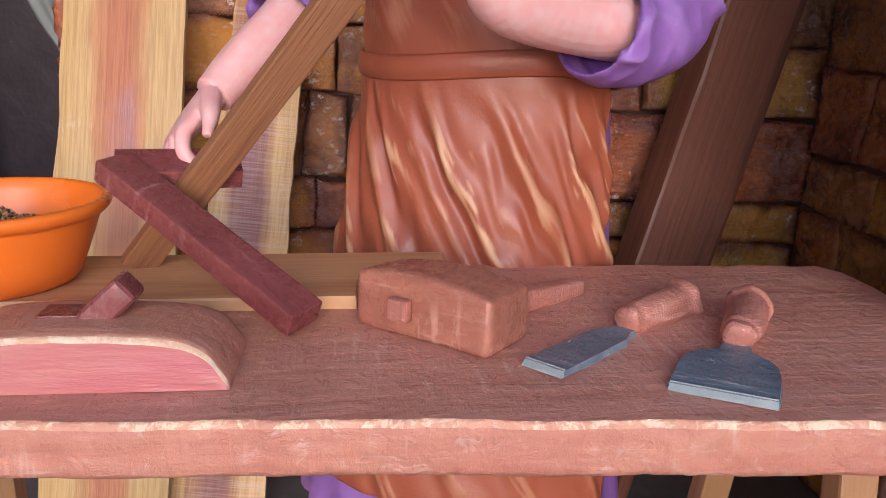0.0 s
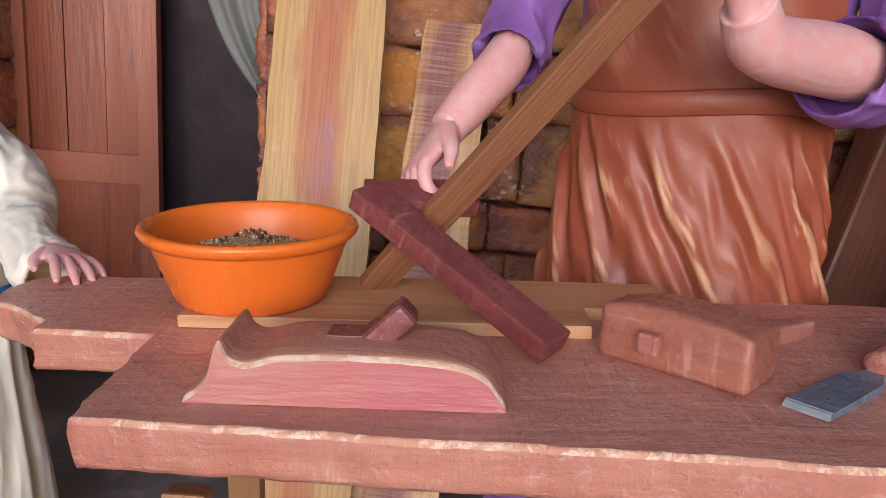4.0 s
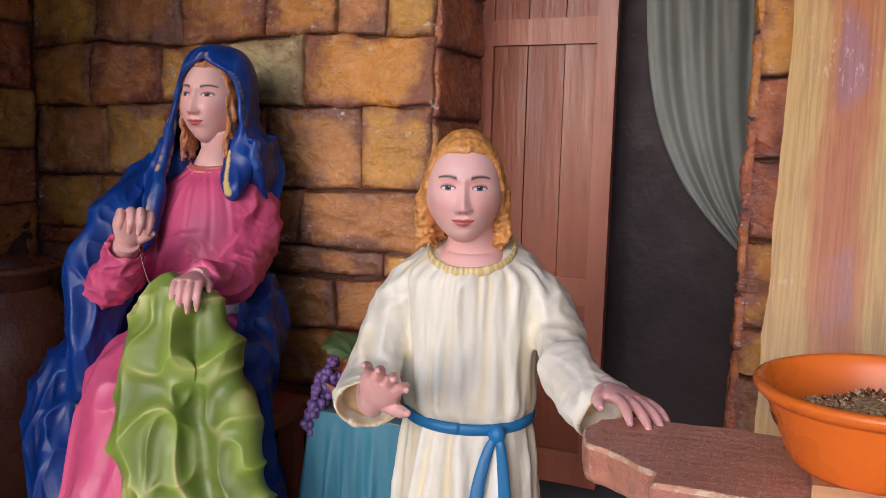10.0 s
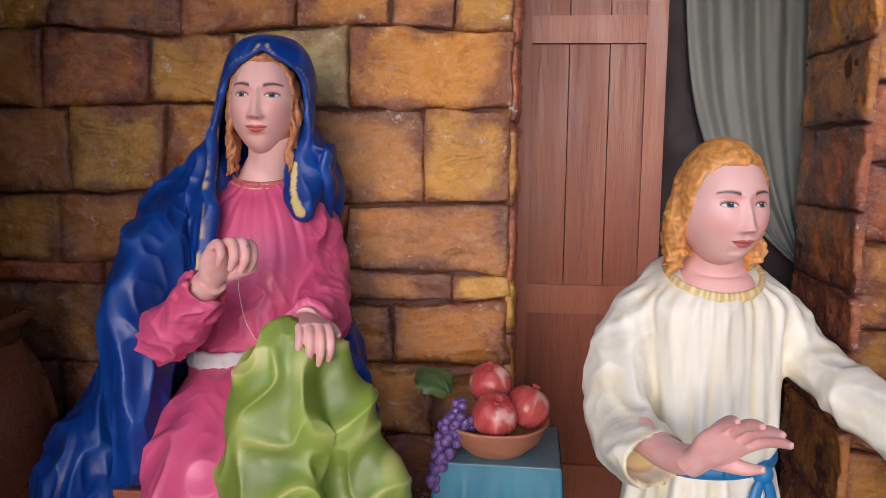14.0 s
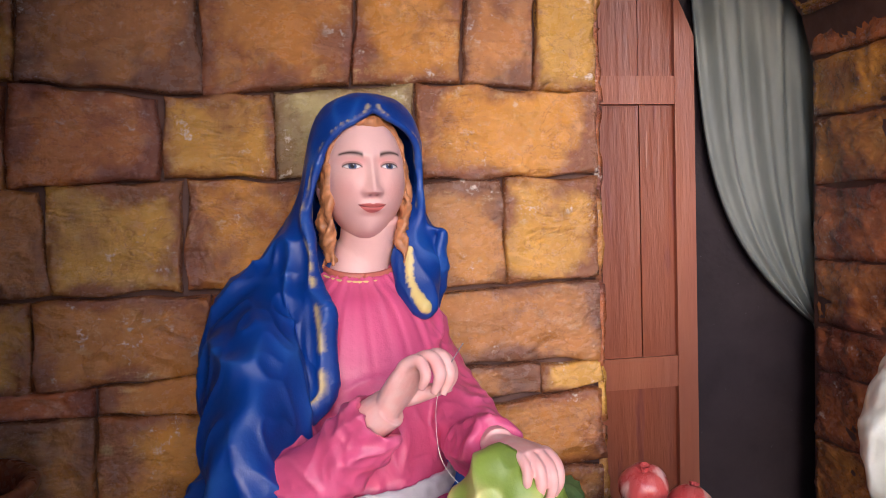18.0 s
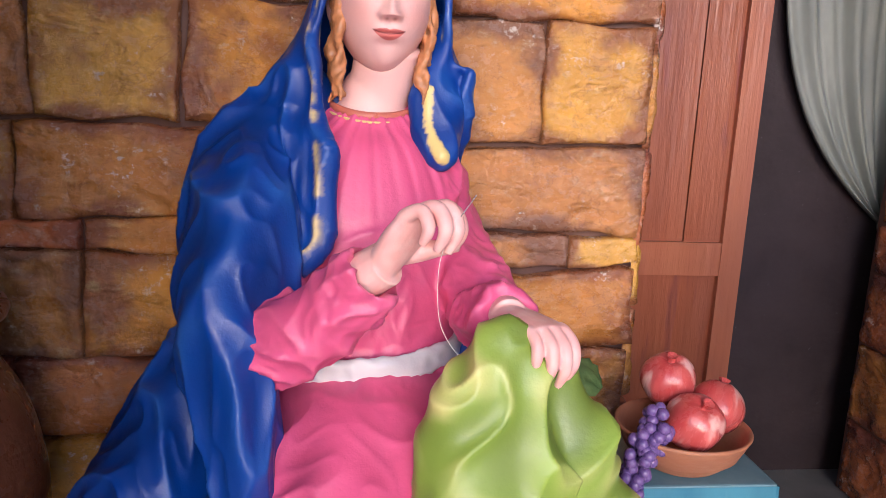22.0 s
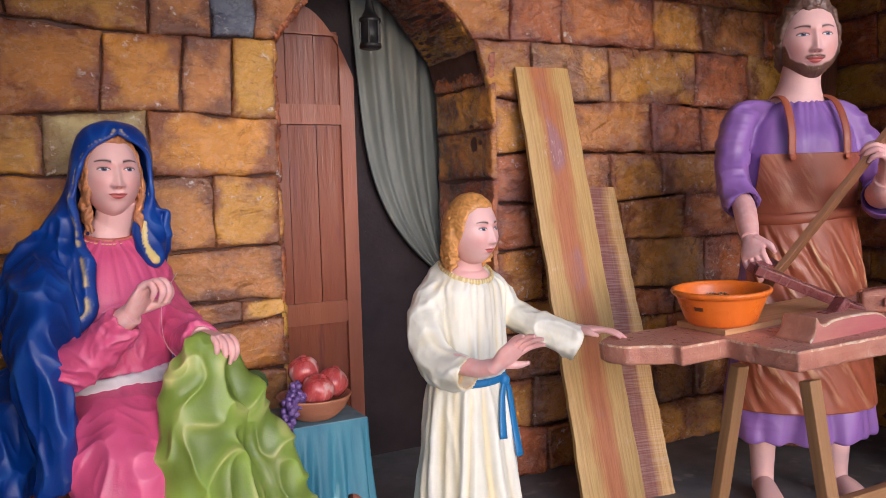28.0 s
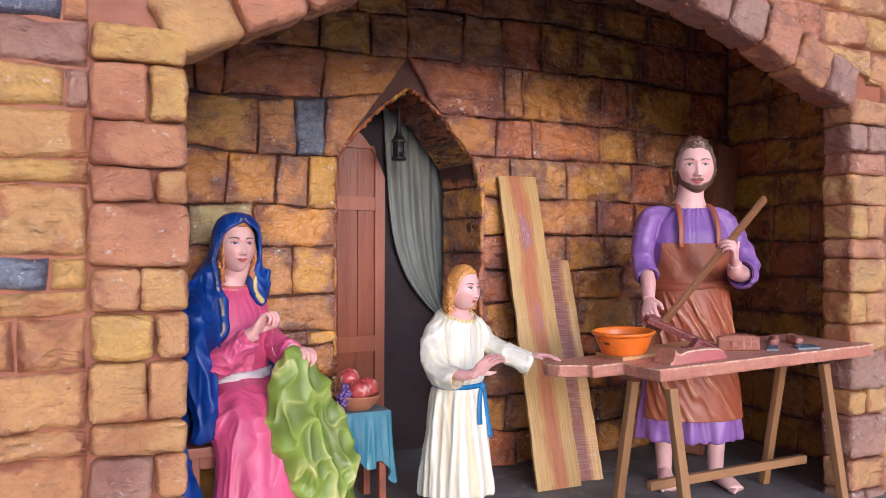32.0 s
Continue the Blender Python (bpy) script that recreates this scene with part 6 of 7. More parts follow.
def shirt_folds(V, N, C):
    q = (V - JC) @ jR
    ang, z = np.arctan2(q[:, 0], -q[:, 1]), V[:, 2]
    trunk = step(0.23, 0.17, np.abs(q[:, 0]))
    n2 = vnoise(np.stack([ang * 1.8, z * 3.5, 0 * z + 2.1], -1))
    up = (np.sin(ang * 22 + 6 * n2) + 0.6 * vnoise(np.stack([ang * 8, z * 3, 0 * z + 9], -1))) * np.exp(-np.clip(1.44 - z, 0, 2) / 0.09) * trunk * step(1.49, 1.46, z)
    low = np.sin(ang * 15 + 3.5 * n2) * step(0.50, 0.34, z)
    r = ridges(V, (8, 8, 12), 6.0, 3.0) - 0.35
    arm = (1 - trunk) * step(0.9, 1.0, z)
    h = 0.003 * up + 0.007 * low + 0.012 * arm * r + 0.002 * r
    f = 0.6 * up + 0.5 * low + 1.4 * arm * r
    # Purple darkened in hollows, lightened on crests: shade and light in the colour.
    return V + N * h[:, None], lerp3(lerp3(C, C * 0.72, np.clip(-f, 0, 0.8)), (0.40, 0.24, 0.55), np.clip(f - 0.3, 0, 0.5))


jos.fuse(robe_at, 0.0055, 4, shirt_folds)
hand(jos, jHL, (-0.050, -0.062, -0.070), (-0.75, -0.1, 0.6), 1.04, (36, 46, 34), 3.0, (40, 16), -1, SKIN, ([(-0.062, 1.390, 1.150), (-0.088, 1.335, 1.095), (-0.138, 1.275, 1.035), jHL], [0.030, 0.038, 0.035, 0.028]))
hand(jos, jHR, (-0.40, -0.30, 0.86), (0.62, -0.62, -0.10), 1.10, (44, 58, 42), 3.0, (40, -14), 1, SKIN, ([jER + (0.0, -0.02, 0.005), jER + (-0.09, -0.06, 0.02), jHR + (0.04, 0.035, -0.04), jHR], [0.040, 0.047, 0.039, 0.032]))
# apron: front part of a slightly larger body
ph = np.linspace(-1.35, 1.35, 210)[None]
zz = np.concatenate([np.linspace(0.36, 1.03, 130), np.linspace(1.04, 1.275, 50)])[:, None]
ew = np.interp(zz, [0.36, 0.7, 1.0, 1.06, 1.15, 1.275], [0.284, 0.248, 0.212, 0.207, 0.214, 0.218])
ed = np.interp(zz, [0.36, 0.7, 1.0, 1.06, 1.15, 1.275], [0.204, 0.177, 0.152, 0.148, 0.155, 0.158])
lim = np.interp(zz, [0.36, 1.0, 1.06, 1.275], [0.90, 0.95, 0.93, 0.72])
PH = ph * lim
warp = vnoise(np.stack([PH * 4, zz * 5 + 0 * PH, 0 * PH + 2.5], -1))
dn = 1.05 - zz
sk = np.sin(PH * 15 - 42 * dn + 2.2 * warp + 0.8) * 0.55 + np.sin(PH * 27 - 72 * dn + 3.0 * warp) * 0.45
grit = vnoise(np.stack([PH * 30 - 84 * dn, zz * 26 + 0 * PH, 0 * PH + 7.5], -1))
drop = np.clip((1.04 - zz) / 0.12, 0, 1) * np.clip(1.25 - (1.04 - zz) / 0.75, 0.25, 1)
bib = np.clip((zz - 1.06) / 0.05, 0, 1)
fo = 0.009 * sk * drop + 0.004 * np.sin(PH * 9 + zz * 18) * bib
P = np.stack([(ew + fo) * np.sin(PH), -(ed + fo) * np.cos(PH), zz + 0 * PH], -1)
C = np.broadcast_to(np.array(APRON), P.shape).copy()
C = lerp3(C, (0.74, 0.47, 0.24), np.clip((sk - 0.48 + 0.8 * grit) * 2.4, 0, 0.80) * drop * np.clip(0.55 + 1.0 * warp, 0.12, 1))
# Shade between the apron folds, put into the brown.
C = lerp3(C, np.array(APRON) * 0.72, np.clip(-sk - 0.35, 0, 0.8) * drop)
C = lerp3(C, (0.50, 0.22, 0.11), 0.9 * bib * np.clip(warp + 0.6 * grit - 0.25, 0, 0.7))
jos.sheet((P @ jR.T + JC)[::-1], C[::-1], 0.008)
waist = [jw(0.211 * math.sin(a), 0.153 * math.cos(a), 1.055 + 0.012 * math.sin(2 * a)) for a in np.linspace(-2.6, 2.6, 44)]
jos.tube(waist, [(0.018, 0.006)] * 44, tuple(np.array(APRON) * 1.12), 12, 110, (0, 0, 1), (0.10, 3, 8))
for sx in (-1, 1):
    jos.tube([jw(sx * 0.100, 0.150, 1.26), jw(sx * 0.098, 0.142, 1.36), jw(sx * 0.092, 0.094, 1.450), jw(sx * 0.086, 0.02, 1.486), jw(sx * 0.082, -0.06, 1.465)], [(0.014, 0.004)] * 5, tuple(np.array(APRON) * 1.15), 12, 30, jR @ np.array((1, 0, 0)))
    jos.ball(jw(sx * 0.100, 0.155, 1.262), (0.015, 0.006, 0.012), tuple(np.array(APRON) * 1.25))
jos.tube([jw(0, -0.012, 1.40), jw(0, -0.012, 1.455), jw(0, 0.0, 1.495), jw(0, 0.012, 1.54), jw(0.006, 0.022, 1.61)], [(0.130, 0.102), (0.112, 0.095), (0.084, 0.080), (0.069, 0.069), (0.066, 0.066)], SKIN, 40, 24, jR @ np.array((1, 0, 0)))
jM = Matrix.Translation(jw(0.012, 0.036, 1.668)) @ turn(-36, 2)
head(jos, jM, 1.24, (0.12, 0.20, 0.30), (0.08, 0.036, 0.025), (0.17, 0.085, 0.055), 0.004, 0.30, 0.080)
at = jos.mark()
hair_cap(jos, jM, 1.25, BROWN, 46, 88, 140, 1.12, 0.004, 0.8, 17, 0.078, 0.04)
rng = random.Random(9)
for sx in (-1, 1):
    for k in range(22):
        a = rng.uniform(0.62, 1.0) * math.pi * 0.92
        top = jM @ Vector((sx * 0.098 * math.sin(a), -0.11 * math.cos(a) * 0.9, rng.uniform(0.0, 0.05)))
        low = jM @ Vector((sx * 0.092 * math.sin(a) ** 0.6, -0.105 * math.cos(a) + 0.004, rng.uniform(-0.085, -0.045)))
        jos.strand([tuple(top), tuple((top + low) / 2), tuple(low)], 0.0105, BROWN, k * 1.7 + sx, 0.006, 7, 14, 2.0)
jos.fuse(at, 0.0036, 2, curls(0.0030, BROWN))
for sx, f in ((-1, 0.0), (1, 0.03)):
    foot(jos, jw(sx * 0.135, f, 0.0), JY + sx * 12, 1.05)
jos.statue("carpenter_statue", (JC[0], JC[1], 0.0), "painted statue of a bearded carpenter in purple robe and brown apron")

# -- the seated mother --
mar = Clay()
MY, MC = 8.0, np.array((-2.060, 1.850, 0.0))
mR = np.array(turn(MY).to_3x3())


def lean(z):
    """How far the figure sits back, and how far aside, at a height."""
    return np.interp(z, [0.55, 0.70, 1.0, 1.06, 1.2], [0.0, 0.025, 0.080, 0.088, 0.060]), 0.024 * step(1.02, 1.15, z)


def mw(x, f, z):
    back, aside = lean(z)
    return MC + mR @ np.array((x * (1.0 if z < 0.7 else 1.05) + aside, back - f, 0)) + np.array((0, 0, z))


SIDE = mR @ np.array((1, 0, 0))


def mar_neck(P, C, ph, w):
    P[..., 2] -= 0.026 * np.cos(ph) * step(1.01, 1.083, P[..., 2])
    return C


pink_at = mar.mark()
MROWS = [(0.50, 0.02, 0.178, 0.150), (0.62, 0.02, 0.165, 0.125), (0.70, 0.018, 0.155, 0.114), (0.80, 0.02, 0.158, 0.118), (0.90, 0.018, 0.160, 0.118), (0.99, 0.01, 0.158, 0.106), (1.045, 0.0, 0.130, 0.092), (1.072, 0.0, 0.098, 0.080), (1.084, 0.002, 0.080, 0.071)]
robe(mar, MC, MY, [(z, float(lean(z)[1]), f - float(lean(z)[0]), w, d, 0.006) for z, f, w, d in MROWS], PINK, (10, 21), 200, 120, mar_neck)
# lap and skirt
skirt = [mw(0, 0.02, 0.60), mw(0.0, 0.10, 0.555), mw(0.0, 0.19, 0.510), mw(0.01, 0.265, 0.430), mw(0.01, 0.300, 0.280), mw(0.02, 0.330, 0.110), mw(0.02, 0.340, 0.004)]
mar.tube(skirt, [(0.160, 0.10), (0.180, 0.118), (0.198, 0.125), (0.205, 0.130), (0.208, 0.130), (0.235, 0.145), (0.255, 0.160)], PINK, 130, 120, SIDE, (0.02, 9, 23))
# sleeves, wrists and fingers
mER = np.array((-2.205, 1.645, 0.748))
mHR = np.array((-2.062, 1.568, 0.872))
mar.tube([mw(-0.06, 0.0, 1.04), mw(-0.100, 0.0, 1.00), mw(-0.130, 0.02, 0.92), mw(-0.150, 0.09, 0.82), mER, mER + (0.078, -0.040, 0.048), mHR + (-0.004, 0.003, -0.004)], [(0.03, 0.03), (0.052, 0.052), (0.060, 0.058), (0.060, 0.058), (0.060, 0.058), (0.054, 0.052), (0.046, 0.045)], PINK, 60, 110, (0, 0, 1), (0.015, 7, 31), hollow=(0.02, (0.62, 0.12, 0.20)))
mEL = np.array((-1.880, 1.760, 0.775))
mHL = np.array((-1.872, 1.600, 0.800))
mar.tube([mw(0.05, -0.02, 1.045), mw(0.092, -0.045, 1.015), mw(0.122, -0.035, 0.945), mw(0.138, 0.010, 0.85), mEL, mEL + (-0.002, -0.06, -0.004), mHL + (0, 0.02, 0)], [(0.03, 0.03), (0.052, 0.052), (0.060, 0.058), (0.060, 0.058), (0.058, 0.058), (0.052, 0.050), (0.045, 0.043)], PINK, 60, 110, (1, 0, 0), (0.015, 7, 33))


def gown_folds(V, N, C):
    """Fine gathers from the collar, bunched sleeves, long folds over the knees; the pink carries their shade and light.
    """
    q = (V - MC) @ mR
    ang, z = np.arctan2(q[:, 0], -q[:, 1] + 0.06), V[:, 2]
    chest = step(0.15, 0.11, np.abs(q[:, 0])) * step(0.66, 0.70, z) * step(0.10, 0.06, -q[:, 1])
    n2 = vnoise(np.stack([ang * 2.0, z * 3.0, 0 * z + 5.1], -1))
    up = (np.sin(ang * 25 + 6.5 * n2) + 0.8 * vnoise(np.stack([ang * 9, z * 2.2, 0 * z + 1.7], -1))) * (0.35 + 0.65 * np.exp(-np.clip(1.05 - z, 0, 1) / 0.10)) * step(1.09, 1.06, z) * np.clip(0.6 + vnoise(np.stack([ang * 4, z * 5, 0 * z + 6], -1)), 0, 1)
    arm = (1 - chest) * step(0.62, 0.70, z)
    r = ridges(V, (15, 12, 15), 9.0, 3.2) - 0.35
    skirt = step(0.66, 0.58, z)
    long = np.sin((q[:, 0] + 0.10 * np.sin(4 * z)) * 52 + 3.5 * vnoise(V * np.array((5, 5, 2.5)) + 4)) * step(0.0, 0.12, -q[:, 1])
    k = ridges(V, (7, 7, 3.5), 4.0, 3.0) - 0.35
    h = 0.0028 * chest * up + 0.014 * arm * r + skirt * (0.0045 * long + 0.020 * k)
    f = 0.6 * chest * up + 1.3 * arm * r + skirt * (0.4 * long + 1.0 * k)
    # Darker pink as shade in hollows, paler pink as light on crests.
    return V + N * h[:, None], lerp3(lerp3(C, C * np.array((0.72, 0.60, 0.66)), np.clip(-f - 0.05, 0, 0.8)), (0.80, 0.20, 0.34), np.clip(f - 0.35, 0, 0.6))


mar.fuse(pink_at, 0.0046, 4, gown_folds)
hand(mar, mHR + (0.004, -0.004, 0.006), (0.46, -0.22, 0.70), (-0.62, 0.55, 0.30), 1.10, (34, 78, 52), 2.0, (20, 46), -1, SKIN, ([mHR + (-0.04, 0.03, -0.03), mHR + (0.012, -0.006, 0.012)], [0.034, 0.031]))
hand(mar, mHL, (0.30, -0.60, 0.02), (0.10, 0.0, 1.0), 0.96, (34, 44, 34), 3.0, (30, 10), -1, SKIN, ([mHL + (0, 0.05, -0.005), mHL], [0.030, 0.027]))
mar.tube([mw(0, 0.0, 1.01), mw(0, 0.002, 1.055), mw(0, 0.002, 1.09), mw(0.002, 0.006, 1.12), mw(0.004, 0.016, 1.18)], [(0.084, 0.074), (0.074, 0.066), (0.060, 0.057), (0.054, 0.053), (0.055, 0.054)], SKIN, 30, 24)
ring = [mw(0.076 * math.sin(a), 0.070 * math.cos(a) + 0.002, 1.085 - 0.026 * math.cos(a)) for a in np.linspace(0, 2 * math.pi, 30)]
mar.tube(ring, [(0.0075, 0.004)] * 30, (0.50, 0.14, 0.09), 8, 90, (0, 0, 1))
ring = [mw(0.081 * math.sin(a), 0.076 * math.cos(a) + 0.002, 1.077 - 0.027 * math.cos(a)) for a in np.linspace(-1.7, 1.7, 20)]
mar.tube(ring, [0.0025] * 20, GOLD, 6, 60, (0, 0, 1))
# sash
sash = [mw(0.158 * math.sin(a), 0.132 * math.cos(a) + 0.02, 0.676 + 0.012 * math.sin(a)) for a in np.linspace(-2.2, 2.2, 40)]
mar.tube(sash, [(0.021, 0.008)] * 40, WHITE, 14, 120, (0, 0, 1), (0.06, 3, 6), cloth=(0.008, (24, 24, 60), 3))
# green cloth on the knee
green_at = mar.mark()
green = [(-1.866, 1.535, 0.818), (-1.886, 1.530, 0.780), (-1.905, 1.520, 0.690), (-1.905, 1.505, 0.560), (-1.880, 1.490, 0.430), (-1.830, 1.475, 0.300), (-1.770, 1.468, 0.190), (-1.715, 1.462, 0.100)]
mar.tube(green, [(0.024, 0.022), (0.050, 0.042), (0.085, 0.062), (0.115, 0.085), (0.120, 0.095), (0.115, 0.090), (0.090, 0.072), (0.050, 0.040)], GREEN, 110, 110, SIDE)
mar.tube([(-1.850, 1.580, 0.790), (-1.812, 1.575, 0.70), (-1.765, 1.555, 0.56), (-1.720, 1.530, 0.42), (-1.685, 1.510, 0.26), (-1.660, 1.500, 0.12)], [0.022, (0.046, 0.04), (0.070, 0.06), (0.082, 0.07), (0.075, 0.065), (0.045, 0.04)], GREEN, 90, 90, SIDE)


def heap_folds(V, N, C):
    """A crumpled cloth: a few deep crossing folds, hollows shaded in colour, with rubbed gold along their crests."""
    q = V + 0.030 * np.stack([vnoise(V * 6 + 1), vnoise(V * 6 + 9), vnoise(V * 6 + 17)], -1)
    a = 1 - np.abs(vnoise(q * np.array((7.5, 5.0, 6.0)) + 41.3))
    b = 1 - np.abs(vnoise(q * np.array((13.0, 9.0, 10.0)) + 12.7))
    wide = vnoise(q * 6.0 + 77.1)
    fade = step(0.84, 0.76, V[:, 2])
    h = 0.024 * (a ** 3.0 - 0.42) + 0.013 * (b ** 3.0 - 0.42) + 0.016 * wide
    W = V + N * (h * (0.2 + 0.8 * fade))[:, None]
    crest = np.clip((a - 0.80) * 4, 0, 1) + 0.6 * np.clip((b - 0.84) * 4, 0, 1)
    wear = np.clip(0.35 + 1.6 * vnoise(V * 11 + 3), 0, 1)
    # Green darkened in the hollows to paint in the folds' shade.
    D = lerp3(C * 0.60, C * 1.12, np.clip(1.7 * (a + 0.5 * b) - 1.35, 0, 1))
    return W, lerp3(D, (0.72, 0.66, 0.26), np.clip(crest * wear, 0, 0.80))


mar.fuse(green_at, 0.0045, 8, heap_folds, GREEN)
# head, hair and veil
mM = Matrix.Translation(mw(-0.009, 0.014, 1.2395)) @ turn(6, 2, 1)
head(mar, mM, 1.05, (0.06, 0.10, 0.20), (0.045, 0.018, 0.012), None, 0.013, 0.34, 0.076)
at = mar.mark()
hair_cap(mar, mM, 1.05, AUBURN, 40, 84, 120, 1.05, 0.003, 0.4, 20, 0.077)
for sx in (-1, 1):
    for k in range(11):
        x = sx * (0.064 + 0.005 * (k % 3)) * 1.02
        y = -0.046 + 0.012 * (k // 2)
        pts = [mM @ Vector((x, y + 0.01, 0.03)), mM @ Vector((x * 1.05, y + 0.005, -0.045)), mM @ Vector((x * 1.0, y + 0.006, -0.10)), mM @ Vector((x * 0.95 + 0.004 * sx * (k % 4), y - 0.006, -0.150 - 0.006 * (k % 3)))]
        mar.strand([tuple(p) for p in pts], 0.0085, AUBURN, k * 2.1 + sx, 0.005, 7, 30, 2.2)
mar.fuse(at, 0.0032, 2, curls(0.0022, AUBURN))
blue_at = mar.mark()
NV, NU = 130, 170
k = np.linspace(0, 1, NV)[:, None]
u = np.linspace(0, 1, NU)[None]
keys = np.array([  # share, height, half width, depth front, depth back, forward shift, opening near side, opening far side
    (0.00, 0.157, 0.006, 0.008, 0.010, 0.0, -0.03, -0.03), (0.03, 0.153, 0.042, 0.036, 0.050, 0.0, -0.03, -0.03), (0.08, 0.134, 0.069, 0.064, 0.086, 0.002, -0.02, -0.02), (0.11, 0.116, 0.080, 0.074, 0.096, 0.002, -0.02, -0.02),
    (0.14, 0.095, 0.088, 0.082, 0.104, 0.002, 0.55, 0.55), (0.18, 0.062, 0.096, 0.084, 0.108, 0.002, 0.88, 0.88), (0.24, 0.010, 0.104, 0.084, 0.110, 0.000, 1.02, 1.02), (0.33, -0.070, 0.130, 0.086, 0.112, 0.000, 0.92, 1.00), (0.42, -0.140, 0.176, 0.108, 0.125, 0.000, 0.52, 0.95),
    (0.50, -0.190, 0.196, 0.128, 0.140, 0.005, 0.38, 1.25), (0.58, -0.270, 0.218, 0.142, 0.150, 0.012, 0.31, 1.65), (0.70, -0.375, 0.236, 0.146, 0.165, 0.020, 0.30, 1.75), (0.80, -0.470, 0.246, 0.146, 0.180, 0.026, 0.85, 1.78), (0.88, -0.560, 0.252, 0.142, 0.190, 0.030, 1.25, 1.78), (1.00, -0.720, 0.262, 0.140, 0.205, 0.030, 1.45, 1.78)])
kk = np.stack([np.interp(k[:, 0], keys[:, 0], keys[:, j]) for j in range(1, 8)], 1)
for j in range(7):
    h_ = 5 if j < 5 else 2
    kk[:, j] = np.convolve(np.pad(kk[:, j], h_, mode="edge"), np.ones(2 * h_ + 1) / (2 * h_ + 1), "valid")
hgt, hw, df, db, fs_, on, of = (kk[:, j:j + 1] for j in range(7))
ang = on + u * (2 * np.pi - on - of)
edge = np.exp(-(np.minimum(u, 1 - u) / 0.020) ** 2)
amp = 1 + 0.05 * edge
X = -hw * np.sin(ang) * amp
X = np.where(X > 0, X * np.minimum(1, np.where(hgt > -0.1, 0.093, 0.145) / hw), X)
Yl = -np.where(np.cos(ang) > 0, df, db) * np.cos(ang) * amp
back, aside = lean(hgt + 1.236)
P = np.stack([X * 1.05 + aside, Yl - fs_ + back, np.broadcast_to(hgt + 1.240, X.shape)], -1) @ mR.T + MC
C = np.broadcast_to(np.array(BLUE), P.shape)
gold = np.exp(-(((np.minimum(u, 1 - u)) - 0.018) / 0.007) ** 2) * np.clip(vnoise(np.stack([k * 26 + 0 * u, 9 * (u > 0.5) + 0 * k, 0 * u + 0 * k], -1)) * 3 + 0.9, 0, 1) * (k > 0.08)
C = lerp3(C, GOLD, gold * 0.85)
mar.sheet(P, C, 0.012)
# fall of the veil on the far shoulder
mar.tube([mw(0.088, 0.020, 1.215), mw(0.088, 0.042, 1.15), mw(0.090, 0.066, 1.08), mw(0.096, 0.088, 1.02), mw(0.094, 0.092, 0.985)], [(0.014, 0.010), (0.024, 0.013), (0.040, 0.018), (0.042, 0.017), (0.014, 0.009)], BLUE, 60, 60, SIDE, (0.04, 4, 61),
         1.0, None, 2.0, lambda P, C, ph, ss: lerp3(C, GOLD, 0.85 * np.exp(-((np.mod(ph - 4.3 + 0.5 * np.sin(9 * ss), 6.283) - 3.14) / 0.0001) ** 2)))
mar.tube([mw(0.066, 0.074, 1.11), mw(0.074, 0.090, 1.07), mw(0.088, 0.105, 1.025), mw(0.102, 0.108, 0.998)], [(0.0035, 0.0035), (0.0065, 0.004), (0.0075, 0.004), (0.004, 0.003)], GOLD, 10, 30, SIDE)
mar.tube([mw(0.035, -0.06, 1.200), mw(0.076, -0.05, 1.150), mw(0.112, -0.045, 1.090), mw(0.134, -0.040, 1.045), mw(0.146, -0.05, 0.985)], [(0.015, 0.012), (0.050, 0.030), (0.060, 0.040), (0.048, 0.036), (0.018, 0.016)], BLUE, 60, 60, (0, 1, 0), (0.03, 4, 63))
mar.tube([mw(0.070, -0.03, 1.22), mw(0.098, 0.0, 1.15), mw(0.118, 0.005, 1.09), mw(0.138, -0.005, 1.045), mw(0.140, -0.02, 1.00)], [(0.024, 0.03), (0.034, 0.05), (0.040, 0.055), (0.036, 0.05), (0.014, 0.03)], BLUE, 50, 50, SIDE)
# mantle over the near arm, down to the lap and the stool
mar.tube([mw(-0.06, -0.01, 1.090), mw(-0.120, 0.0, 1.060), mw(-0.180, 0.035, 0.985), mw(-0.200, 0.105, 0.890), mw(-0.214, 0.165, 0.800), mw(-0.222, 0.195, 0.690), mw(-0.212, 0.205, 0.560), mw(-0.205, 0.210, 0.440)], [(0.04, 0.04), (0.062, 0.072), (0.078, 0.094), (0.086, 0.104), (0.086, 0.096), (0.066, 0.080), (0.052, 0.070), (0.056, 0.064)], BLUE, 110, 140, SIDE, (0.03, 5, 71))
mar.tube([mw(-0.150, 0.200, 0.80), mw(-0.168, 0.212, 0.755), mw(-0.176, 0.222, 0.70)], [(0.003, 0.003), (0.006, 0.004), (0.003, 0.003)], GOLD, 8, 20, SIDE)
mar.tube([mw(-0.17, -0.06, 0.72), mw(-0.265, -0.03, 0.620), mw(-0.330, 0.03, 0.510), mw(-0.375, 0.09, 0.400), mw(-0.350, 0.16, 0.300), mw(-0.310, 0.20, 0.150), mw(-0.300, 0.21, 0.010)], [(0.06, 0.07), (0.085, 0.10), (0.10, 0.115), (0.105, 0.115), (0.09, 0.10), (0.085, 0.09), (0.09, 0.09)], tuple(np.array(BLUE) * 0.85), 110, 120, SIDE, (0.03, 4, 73))
